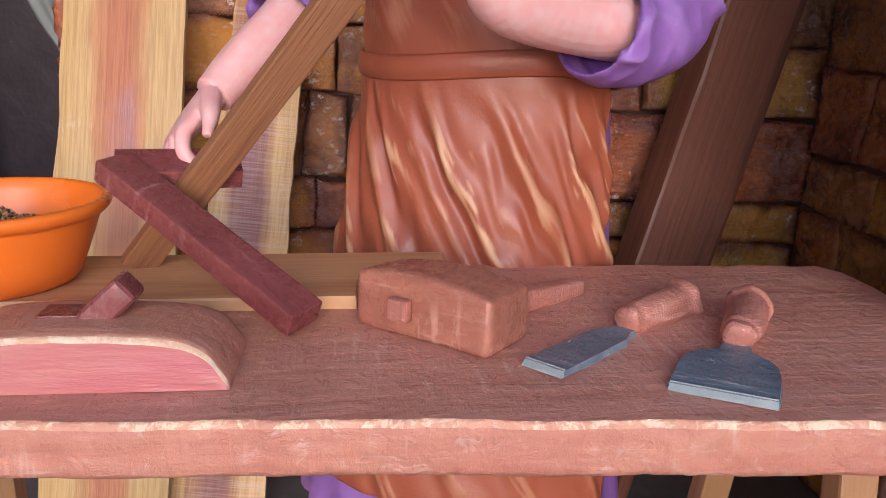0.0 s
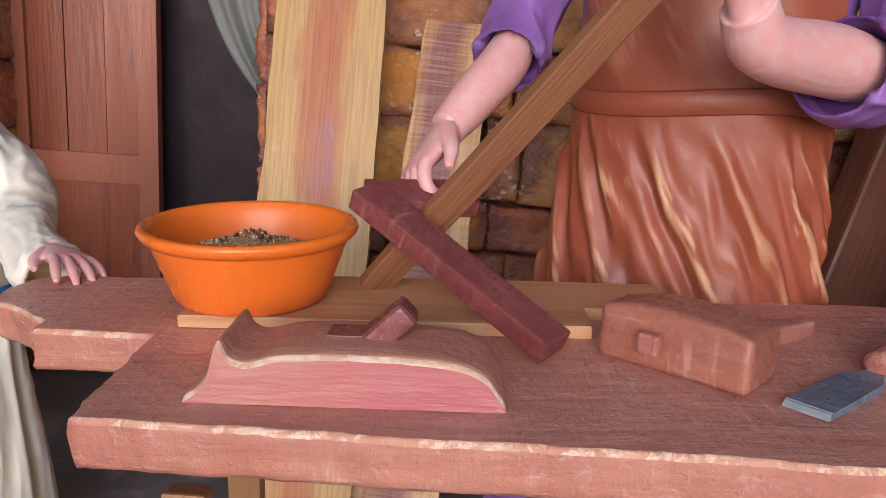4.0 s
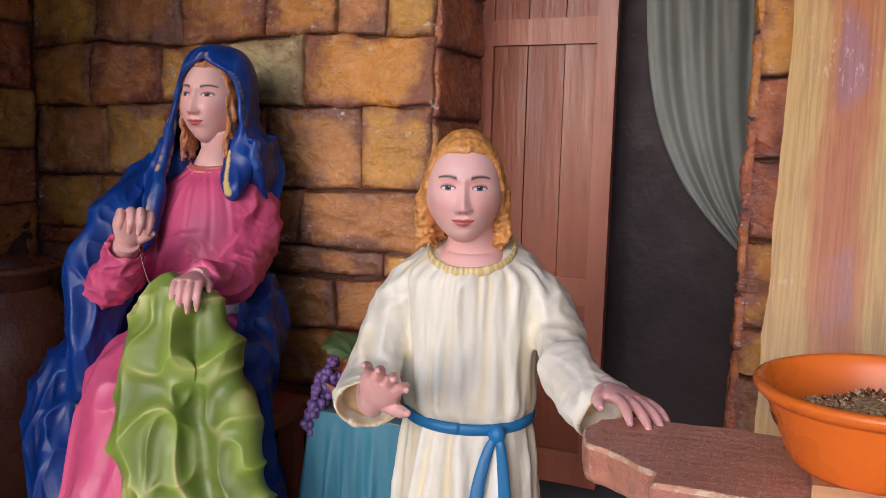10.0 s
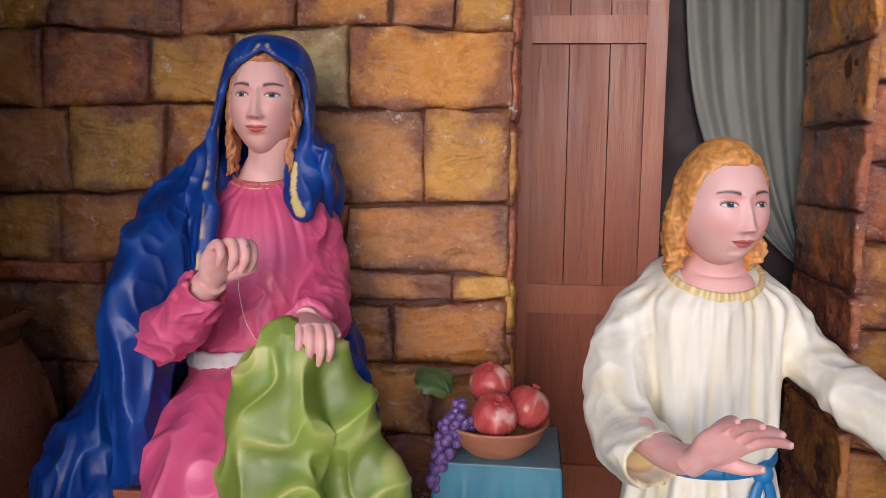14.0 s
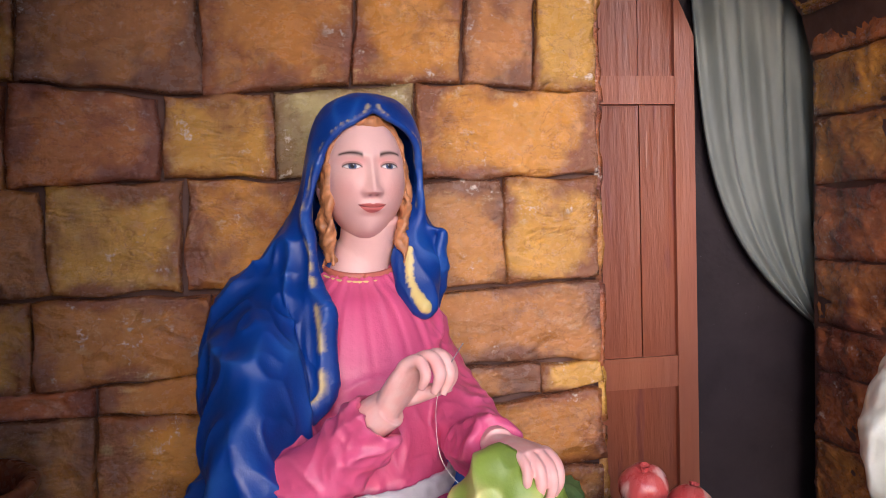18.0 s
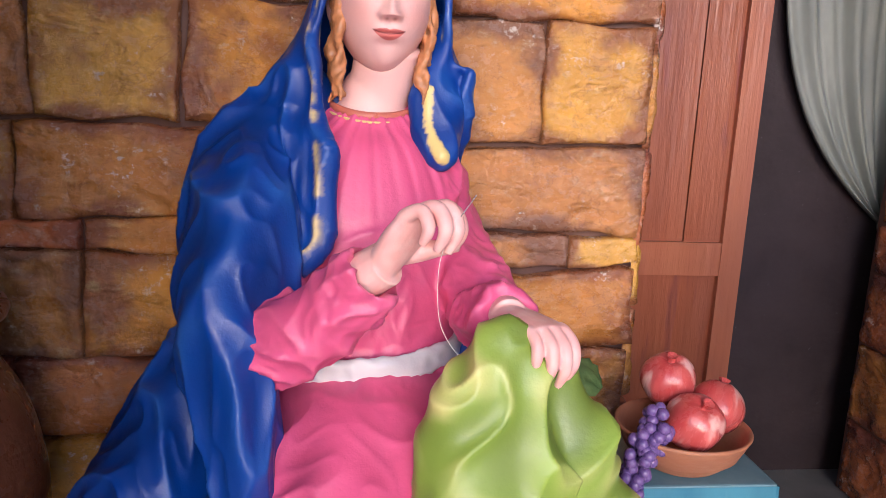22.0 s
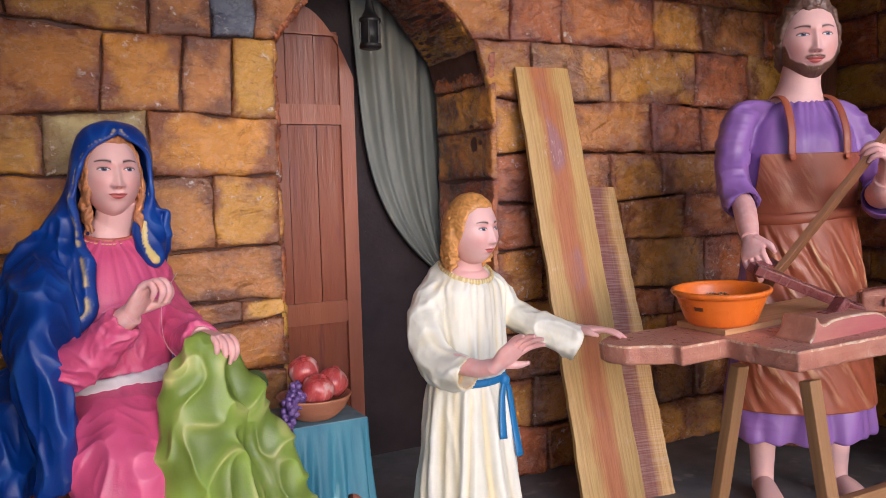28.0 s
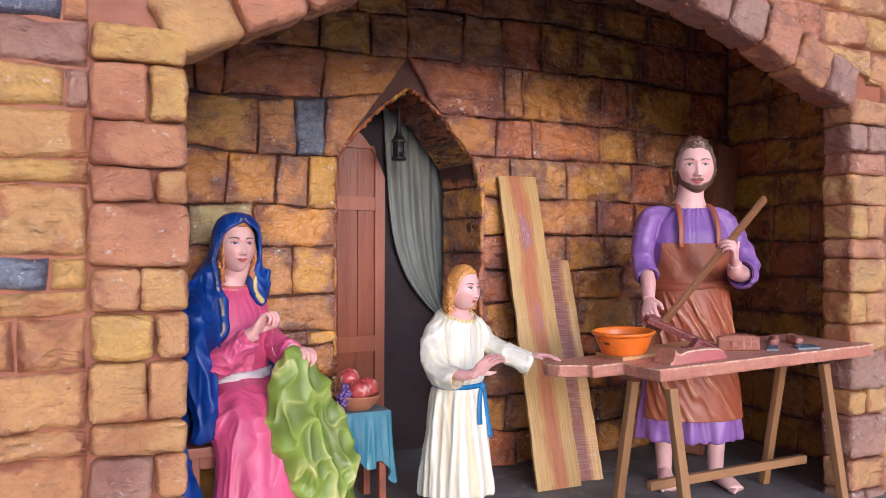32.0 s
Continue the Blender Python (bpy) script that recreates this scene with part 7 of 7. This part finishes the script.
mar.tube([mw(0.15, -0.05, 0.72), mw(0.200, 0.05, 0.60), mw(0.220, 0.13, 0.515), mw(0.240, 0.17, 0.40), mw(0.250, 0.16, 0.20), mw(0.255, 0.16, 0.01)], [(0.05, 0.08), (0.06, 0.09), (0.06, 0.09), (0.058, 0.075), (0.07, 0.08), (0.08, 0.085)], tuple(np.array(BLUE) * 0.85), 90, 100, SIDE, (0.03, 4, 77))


def mantle_folds(V, N, C):
    """Broad smooth falls with a few crisp long folds, shaded and lit in the blue itself; the gold edging keeps its
    colour.
    """
    z = V[:, 2]
    gold = np.clip((C[:, 0] - 0.10) * 4, 0, 1)
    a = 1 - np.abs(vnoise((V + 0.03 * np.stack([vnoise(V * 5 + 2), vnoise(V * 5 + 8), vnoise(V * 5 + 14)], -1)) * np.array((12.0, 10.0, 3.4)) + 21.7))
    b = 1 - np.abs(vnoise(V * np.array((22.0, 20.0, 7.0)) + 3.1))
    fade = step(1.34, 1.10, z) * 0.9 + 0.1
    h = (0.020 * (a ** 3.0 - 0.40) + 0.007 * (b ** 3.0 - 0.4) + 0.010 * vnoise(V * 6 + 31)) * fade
    # Blue dimmed in hollows as shade, brightened on crests as light.
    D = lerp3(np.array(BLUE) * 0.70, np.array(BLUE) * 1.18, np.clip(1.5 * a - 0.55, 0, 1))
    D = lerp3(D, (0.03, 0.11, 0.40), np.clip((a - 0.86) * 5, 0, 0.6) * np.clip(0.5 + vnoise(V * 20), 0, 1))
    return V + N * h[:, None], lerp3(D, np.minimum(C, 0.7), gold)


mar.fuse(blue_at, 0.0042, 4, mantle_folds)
mar.statue("seated_woman_statue", (MC[0], MC[1], 0.0), "painted statue of a seated woman sewing, in pink and blue")
# needle and thread in her fingers
needle = thing("sewing_needle", Matrix(), "fine steel needle with white thread held in the statue's fingers", "needle")
part("shaft", bar_bm((-1.975, 1.520, 0.935), (-1.945, 1.508, 0.985), 0.0012, 0.0012, 0, 0, 0), STEEL, needle)
th = spline([(-1.975, 1.520, 0.935), (-1.985, 1.53, 0.88), (-1.975, 1.545, 0.80), (-1.935, 1.54, 0.755), (-1.905, 1.53, 0.80)], 24)
tc = Clay()
tc.tube(th, [0.0005] * 24, (1, 1, 1), 5, 60)
mesh_ob("thread", np.concatenate(tc.v), [tuple(q) for q in tc.f], THREAD, needle, True)


# ---- stones of the walls, each a piece of its own ----
def smoothed(d, r):
    """Rounded shoulder of a stone, from the joint inwards."""
    t = np.clip(d / r, 0, 1)
    return np.sqrt(np.clip(1 - (1 - t) ** 2, 0, 1))


def stone(parent, place, quad, depth, mat, seed, gap=0.0030, r=0.007, lump=0.015):
    """One cast stone in a wall's own u, w and height out of it; quad: corners from lower left round."""
    q = [Vector(p) for p in quad]
    c = (q[0] + q[1] + q[2] + q[3]) / 4
    wid, hei = max(0.03, ((q[1] - q[0]).length + (q[2] - q[3]).length) / 2), max(0.03, ((q[3] - q[0]).length + (q[2] - q[1]).length) / 2)
    q = [p + Vector(((c.x - p.x) / wid * gap, (c.y - p.y) / hei * gap)) for p in q]
    rr = min(r, wid * 0.3, hei * 0.3)

    def ticks(n, size):
        e = rr / size
        return [0, e * 0.22, e] + [e + (1 - 2 * e) * i / n for i in range(1, n)] + [1 - e, 1 - e * 0.22, 1]

    us, ws = ticks(max(5, int(wid / 0.014)), wid), ticks(max(5, int(hei / 0.014)), hei)
    vs, fs = [], []
    for w in ws:
        for u in us:
            p = q[0] * (1 - u) * (1 - w) + q[1] * u * (1 - w) + q[2] * u * w + q[3] * (1 - u) * w
            d = min(u * wid, (1 - u) * wid, w * hei, (1 - w) * hei)
            h = -0.012 + (depth + 0.012) * float(smoothed(d, rr))
            k = noise.noise(Vector((p.x * 7 + seed * 3.7, p.y * 7, seed))) + 0.5 * noise.noise(Vector((p.x * 19, p.y * 19, seed + 9)))
            crag = abs(noise.noise(Vector((p.x * 9 + 3 * k, p.y * 13, seed * 2.3))))
            h += (0.75 * lump * k - 0.5 * lump * (1 - min(1, crag / 0.06)) + 0.35 * lump * noise.noise(Vector((p.x * 42, p.y * 55, seed)))) * min(1, 0.25 + d / (1.6 * rr))
            flake = 2.4 * noise.noise(Vector((p.x * 5.5 + seed, p.y * 7.5, seed * 1.3))) + 0.9 * noise.noise(Vector((p.x * 15, p.y * 19 + seed, seed)))
            tread = math.floor(flake)
            rise_ = min(1.0, max(0.0, (flake - tread - 0.80) / 0.20))
            h += 0.30 * lump * (tread + rise_) * min(1, d / (2.0 * rr))
            j = 0.011 * noise.noise(Vector((p.x * 11, p.y * 11, seed * 1.9)))
            vs.append(place(p.x + j, p.y + j, max(h, -0.014)))
    n = len(us)
    for b in range(len(ws) - 1):
        for a in range(n - 1):
            i = b * n + a
            fs.append((i, i + 1, i + n + 1, i + n))
    o = sum((Vector(v) for v in vs), Vector()) / len(vs)
    ob = mesh_ob("stone", [Vector(v) - o for v in vs], fs, mat, parent, True)
    ob.location = o
    return ob


SR = random.Random(12)


def pick(weights):
    x = SR.random() * sum(w for _, w in weights)
    for m, w in weights:
        x -= w
        if x <= 0:
            return m
    return weights[0][0]


INNER = [(OCHRE, 5), (UMBER, 2.4), (MAUVE, 2)]
OUTER = [(F_PEACH, 4), (F_GOLD, 5), (F_DUSK, 1.3)]


def course_wall(parent, place, levels, x0, x1, joints, mats, depth, seed, special=(), wave=0.040, lo=0.20, hi=0.42, left=None, right=None, rise=None, **kw):
    """Courses between levels; joints: course number to its joints. left and right: edge by height."""
    r = random.Random(seed)

    def lvl(i, x):
        if i in (0, len(levels) - 1):
            return levels[i]
        return levels[i] + wave * noise.noise(Vector((x * 2.3, i * 5.1, seed))) + (rise(i, x) if rise else 0)

    for i in range(len(levels) - 1):
        zm = (levels[i] + levels[i + 1]) / 2
        a, b = (left(zm) if left else x0), (right(zm) if right else x1)
        if b - a < 0.05:
            continue
        xs = [x for x in joints.get(i, ()) if a + 0.06 < x < b - 0.06]
        if i not in joints:
            x = a + r.uniform(lo, hi) * 0.8
            while x < b - lo * 0.7:
                xs.append(x)
                x += r.uniform(lo, hi)
        ends = [None] + xs + [None]
        for k in range(len(ends) - 1):
            def edge(e, z, first, i=i):
                if e is None:
                    return (left(z) if left else x0) if first else (right(z) if right else x1)
                return e + 0.045 * noise.noise(Vector((e * 9, z * 2, seed + i)))
            zl, zh = levels[i], levels[i + 1]
            xa, xb, xc, xd = edge(ends[k], zl, True), edge(ends[k + 1], zl, False), edge(ends[k + 1], zh, False), edge(ends[k], zh, True)
            if xb - xa < 0.03 and xc - xd < 0.03:
                continue
            quad = [(xa, lvl(i, xa)), (xb, lvl(i, xb)), (xc, lvl(i + 1, xc)), (xd, lvl(i + 1, xd))]
            mat = pick(mats)
            for (sx, sz), sm in special:
                if xa < sx < xb and zl < sz < zh:
                    mat = sm
            stone(parent, place, quad, depth * r.uniform(0.75, 1.2), mat, r.uniform(0, 50), **kw)


arch_l = lambda z: -1.478 if z < 1.72 else float(np.interp(z, [1.72, 1.83, 1.95, 2.034, 2.111, 2.13], [-1.478, -1.39, -1.274, -1.176, -1.069, -1.069]))
arch_r = lambda z: -0.63 if z < 1.60 else float(np.interp(z, [1.60, 1.73, 1.85, 1.974, 2.05, 2.111, 2.13], [-0.63, -0.665, -0.76, -0.867, -0.965, -1.069, -1.069]))
crown = lambda i, x: 0.115 * math.exp(-((x + 1.07) / 0.22) ** 2) if i == 10 else 0.0
course_wall(wall_back, lambda u, w, h: (u, LEFT_Y + 0.014 - h, w), [0, 0.19, 0.37, 0.55, 0.745, 0.83, 1.01, 1.26, 1.45, 1.72, 2.0, 2.27, 2.50, 2.72, 2.9], XL, -1.07,
            {3: (-2.62, -2.30, -1.80), 4: (-2.62, -2.35, -2.0, -1.65), 5: (-2.74, -2.36, -1.92), 6: (-2.69, -2.42, -2.05, -1.707), 7: (-2.74, -2.46, -2.23, -1.91), 8: (-2.72, -2.37, -2.04, -1.81, -1.615), 9: (-2.55, -2.31, -1.89, -1.69, -1.53), 10: (-2.6, -2.2, -2.04, -1.56)},
            INNER, 0.018, 3, [((-1.63, 1.9), SLATE), ((-1.52, 1.9), MAUVE), ((-2.1, 1.35), SAGE), ((-2.33, 1.36), OCHRE), ((-1.6, 1.1), OCHRE), ((-1.75, 1.35), OCHRE), ((-2.6, 1.36), UMBER), ((-1.7, 0.9), MAUVE), ((-1.55, 0.65), OCHRE), ((-1.72, 1.6), MAUVE),
                            ((-1.55, 1.6), OCHRE), ((-1.95, 1.6), OCHRE), ((-2.2, 1.6), OCHRE), ((-2.5, 1.1), OCHRE), ((-2.5, 0.9), OCHRE), ((-1.8, 1.15), MAUVE), ((-2.1, 1.85), OCHRE)], right=arch_l, rise=crown)
course_wall(wall_back_right, lambda u, w, h: (u, RIGHT_Y + 0.014 + 0.07 * min(1, max(0, (-0.5 - u) / 0.57)) - h, w), [0, 0.20, 0.40, 0.60, 0.72, 0.945, 1.13, 1.315, 1.535, 1.77, 1.99, 2.29, 2.56, 2.73, 2.9], -1.07, XR,
            {7: (-0.44, -0.29, 0.16, 0.47, 0.80), 8: (-0.45, -0.03, 0.43, 0.80), 9: (-0.54, -0.29, 0.20, 0.50, 0.90), 10: (-0.50, -0.36, 0.21, 0.43, 0.95), 11: (-0.75, -0.50, -0.25, 0.05, 0.50, 0.90), 6: (-0.47, -0.05, 0.25, 0.7), 5: (-0.46, 0.0, 0.38, 0.8), 4: (-0.42, -0.08, 0.06, 0.5)},
            INNER, 0.016, 7, [((-0.58, 1.88), OCHRE), ((-0.4, 1.88), UMBER), ((0.0, 1.88), UMBER), ((-0.2, 1.65), MAUVE), ((0.2, 1.65), OCHRE), ((0.0, 1.42), OCHRE), ((0.3, 1.42), UMBER), ((-0.1, 2.1), OCHRE), ((0.3, 1.03), OCHRE), ((-0.56, 1.03), UMBER), ((-0.56, 1.2), UMBER)], left=arch_r)
# reveals of the doorway
RV = [0, 0.22, 0.45, 0.66, 0.80, 1.0, 1.22, 1.42, 1.60, 1.72]
for i in range(len(RV) - 1):
    stone(wall_back, lambda u, w, h: (-1.478 + h, u, w), [(2.545, RV[i]), (2.15, RV[i]), (2.15, RV[i + 1]), (2.545, RV[i + 1])], 0.012, pick(INNER), i)
    stone(wall_back_right, lambda u, w, h: (-0.63 - h, u, w), [(2.08, RV[i]), (2.545, RV[i]), (2.545, RV[i + 1]), (2.08, RV[i + 1])], 0.012, pick([(UMBER, 3), (OCHRE, 2)]), i + 20)
for i in range(0, len(DOOR_ARCH) - 1):
    (xa, za), (xb, zb) = DOOR_ARCH[i], DOOR_ARCH[i + 1]
    nx, nz = Vector((zb - za, -(xb - xa))).normalized()
    stone(wall_back if i < 4 else wall_back_right, lambda u, w, h: (xa + (xb - xa) * w + nx * h, u, za + (zb - za) * w + nz * h), [(2.545, 0), (2.12, 0), (2.12, 1), (2.545, 1)], 0.008, pick([(UMBER, 3), (OCHRE, 2)]), i + 40, gap=0.004)
course_wall(wall_right, lambda u, w, h: (XR - h, u, w), [0, 0.22, 0.47, 0.70, 0.86, 1.08, 1.30, 1.52, 1.72, 1.95, 2.2, 2.45, 2.7, 2.9], 0.99, 2.06, {}, INNER, 0.016, 21)
course_wall(wall_left, lambda u, w, h: (XL + h, u, w), [0, 0.22, 0.45, 0.66, 0.90, 1.08, 1.32, 1.52, 1.78, 2.0, 2.25, 2.5, 2.7, 2.9], 0.99, 2.13, {}, [(UMBER, 4), (OCHRE, 2)], 0.016, 22)


def block(parent, m, size, mat, seed, r=0.022, lump=0.010):
    """A bulging corner stone, rounded on all sides."""
    n = 13
    vs, index, fs = [], {}, []
    hx, hy, hz = (v / 2 for v in size)

    def vert(a, b, c):
        key = (a, b, c)
        if key not in index:
            p = Vector((a / n * 2 - 1, b / n * 2 - 1, c / n * 2 - 1))
            p = Vector([math.copysign(abs(t) ** 0.62, t) for t in p])
            q = Vector((p.x * hx, p.y * hy, p.z * hz))
            core = Vector([max(-h + r, min(h - r, t)) for t, h in zip(q, (hx, hy, hz))])
            d = q - core
            if d.length > r * 0.999:
                q = core + d.normalized() * r
            w = m @ q
            k = noise.noise_vector(w * 6 + Vector((seed, 0, 0))) + noise.noise_vector(w * 17) * 0.5 + noise.noise_vector(w * 41) * 0.25
            index[key] = len(vs)
            vs.append(q + k * lump)
        return index[key]

    for a in range(n):
        for b in range(n):
            for e, f in ((0, False), (n, True)):
                for quad in ([(e, a, b), (e, a + 1, b), (e, a + 1, b + 1), (e, a, b + 1)], [(a, e, b), (a, e, b + 1), (a + 1, e, b + 1), (a + 1, e, b)], [(a, b, e), (a + 1, b, e), (a + 1, b + 1, e), (a, b + 1, e)]):
                    ids = [vert(*t) for t in quad]
                    fs.append(tuple(ids if f else ids[::-1]))
    ob = mesh_ob("stone", vs, fs, mat, parent, True)
    ob.matrix_local = m
    return ob


# jambs of the front arch
LJ = [-0.35, -0.13, 0.05, 0.20, 0.36, 0.475, 0.615, 0.715, 0.90, 1.045, 1.18, 1.375, 1.48, 1.62, 1.795, 1.905]
for i in range(len(LJ) - 1):
    z0, z1 = LJ[i], LJ[i + 1]
    parts_ = [(-2.745, -2.462)] if i in (1, 4, 6, 12, 14, 10) else [(-2.745, -2.60 + 0.02 * (i % 3)), (-2.60 + 0.02 * (i % 3), -2.462)]
    for k, (a, b) in enumerate(parts_):
        block(wall_front, Matrix.Translation(((a + b) / 2, 0.835, (z0 + z1) / 2)), (b - a - 0.006, 0.19, z1 - z0 - 0.006), pick(OUTER) if k == 0 else pick([(F_GOLD, 3), (F_PEACH, 3), (F_DUSK, 0.6)]), i * 3 + k)
RJ = [-0.35, -0.16, 0.04, 0.20, 0.42, 0.54, 0.74, 0.87, 1.03, 1.20, 1.30, 1.47, 1.62, 1.73, 1.87, 2.0]
for i in range(len(RJ) - 1):
    z0, z1 = RJ[i], RJ[i + 1]
    parts_ = [(0.700, 0.98)] if i % 3 != 1 else [(0.700, 0.83), (0.83, 0.98)]
    for k, (a, b) in enumerate(parts_):
        block(wall_front, Matrix.Translation(((a + b) / 2, 0.838, (z0 + z1) / 2)), (b - a - 0.004, 0.175, z1 - z0 - 0.004), pick([(F_GOLD, 5), (F_PEACH, 3), (F_DUSK, 2)]), 90 + i * 3 + k)
# voussoirs
av = [-2.50 + 3.22 * i / 15 for i in range(16)]
for i in range(15):
    xa, xb = av[i], av[i + 1]
    za, zb = front_arch(xa), front_arch(xb)
    t = math.degrees(math.atan2(zb - za, xb - xa))
    L = math.hypot(xb - xa, zb - za)
    up = Vector((-math.sin(radians(t)), 0, math.cos(radians(t))))
    c = Vector(((xa + xb) / 2, 0.84, (za + zb) / 2)) + up * 0.095
    block(wall_front, Matrix.Translation(c) @ Matrix.Rotation(radians(-t), 4, "Y"), (L - 0.004, 0.20, 0.21), pick([(F_PEACH, 4), (F_DUSK, 3), (F_GOLD, 1)]), 200 + i, 0.035, 0.012)
# field of the front wall
front_place = lambda u, w, h: (u, FRONT_Y - h, w)
course_wall(wall_front, front_place, [-0.35, -0.16, 0.02, 0.20, 0.335, 0.48, 0.63, 0.70, 0.88, 1.03, 1.115, 1.215, 1.42, 1.50, 1.65, 1.77, 1.90, 2.08], -4.2, -2.745, {8: (-3.2, -2.93), 9: (-3.2, -2.98), 10: (-3.03, -2.84), 14: (-3.1, -2.82), 15: (-3.0,), 16: (-3.1, -2.83)}, OUTER, 0.035, 31,
            [((-2.9, 2.0), SLATE), ((-2.9, 1.16), SLATE)], 0.012, 0.24, 0.46, r=0.026, lump=0.024)
course_wall(wall_front, front_place, [-0.35, -0.1, 0.12, 0.3, 0.5, 0.68, 0.9, 1.1, 1.28, 1.5, 1.7, 1.9, 2.1], 0.98, 2.3, {}, OUTER, 0.035, 33, wave=0.012, lo=0.24, hi=0.46, r=0.026, lump=0.024)
for side, (a, b) in enumerate(((-4.2, -0.915), (-0.915, 2.3))):
    lv = [2.08, 2.25, 2.43, 2.62, 2.8, 3.0, 3.25, 3.5]

    def ring_edge(z):
        """Where the outside of the arch ring stands at a height."""
        for j in range(60):
            x = (-2.75 + 1.835 * j / 59) if side == 0 else (0.96 - 1.875 * j / 59)
            if front_arch(max(-2.475, min(0.645, x))) + 0.20 > z:
                return x - (0.02 if side == 0 else -0.02)
        return -0.915
    course_wall(wall_front, front_place, lv, a, b, {}, OUTER, 0.035, 35 + side, wave=0.0, lo=0.24, hi=0.46, r=0.026, lump=0.024, left=None if side == 0 else ring_edge, right=ring_edge if side == 0 else None)
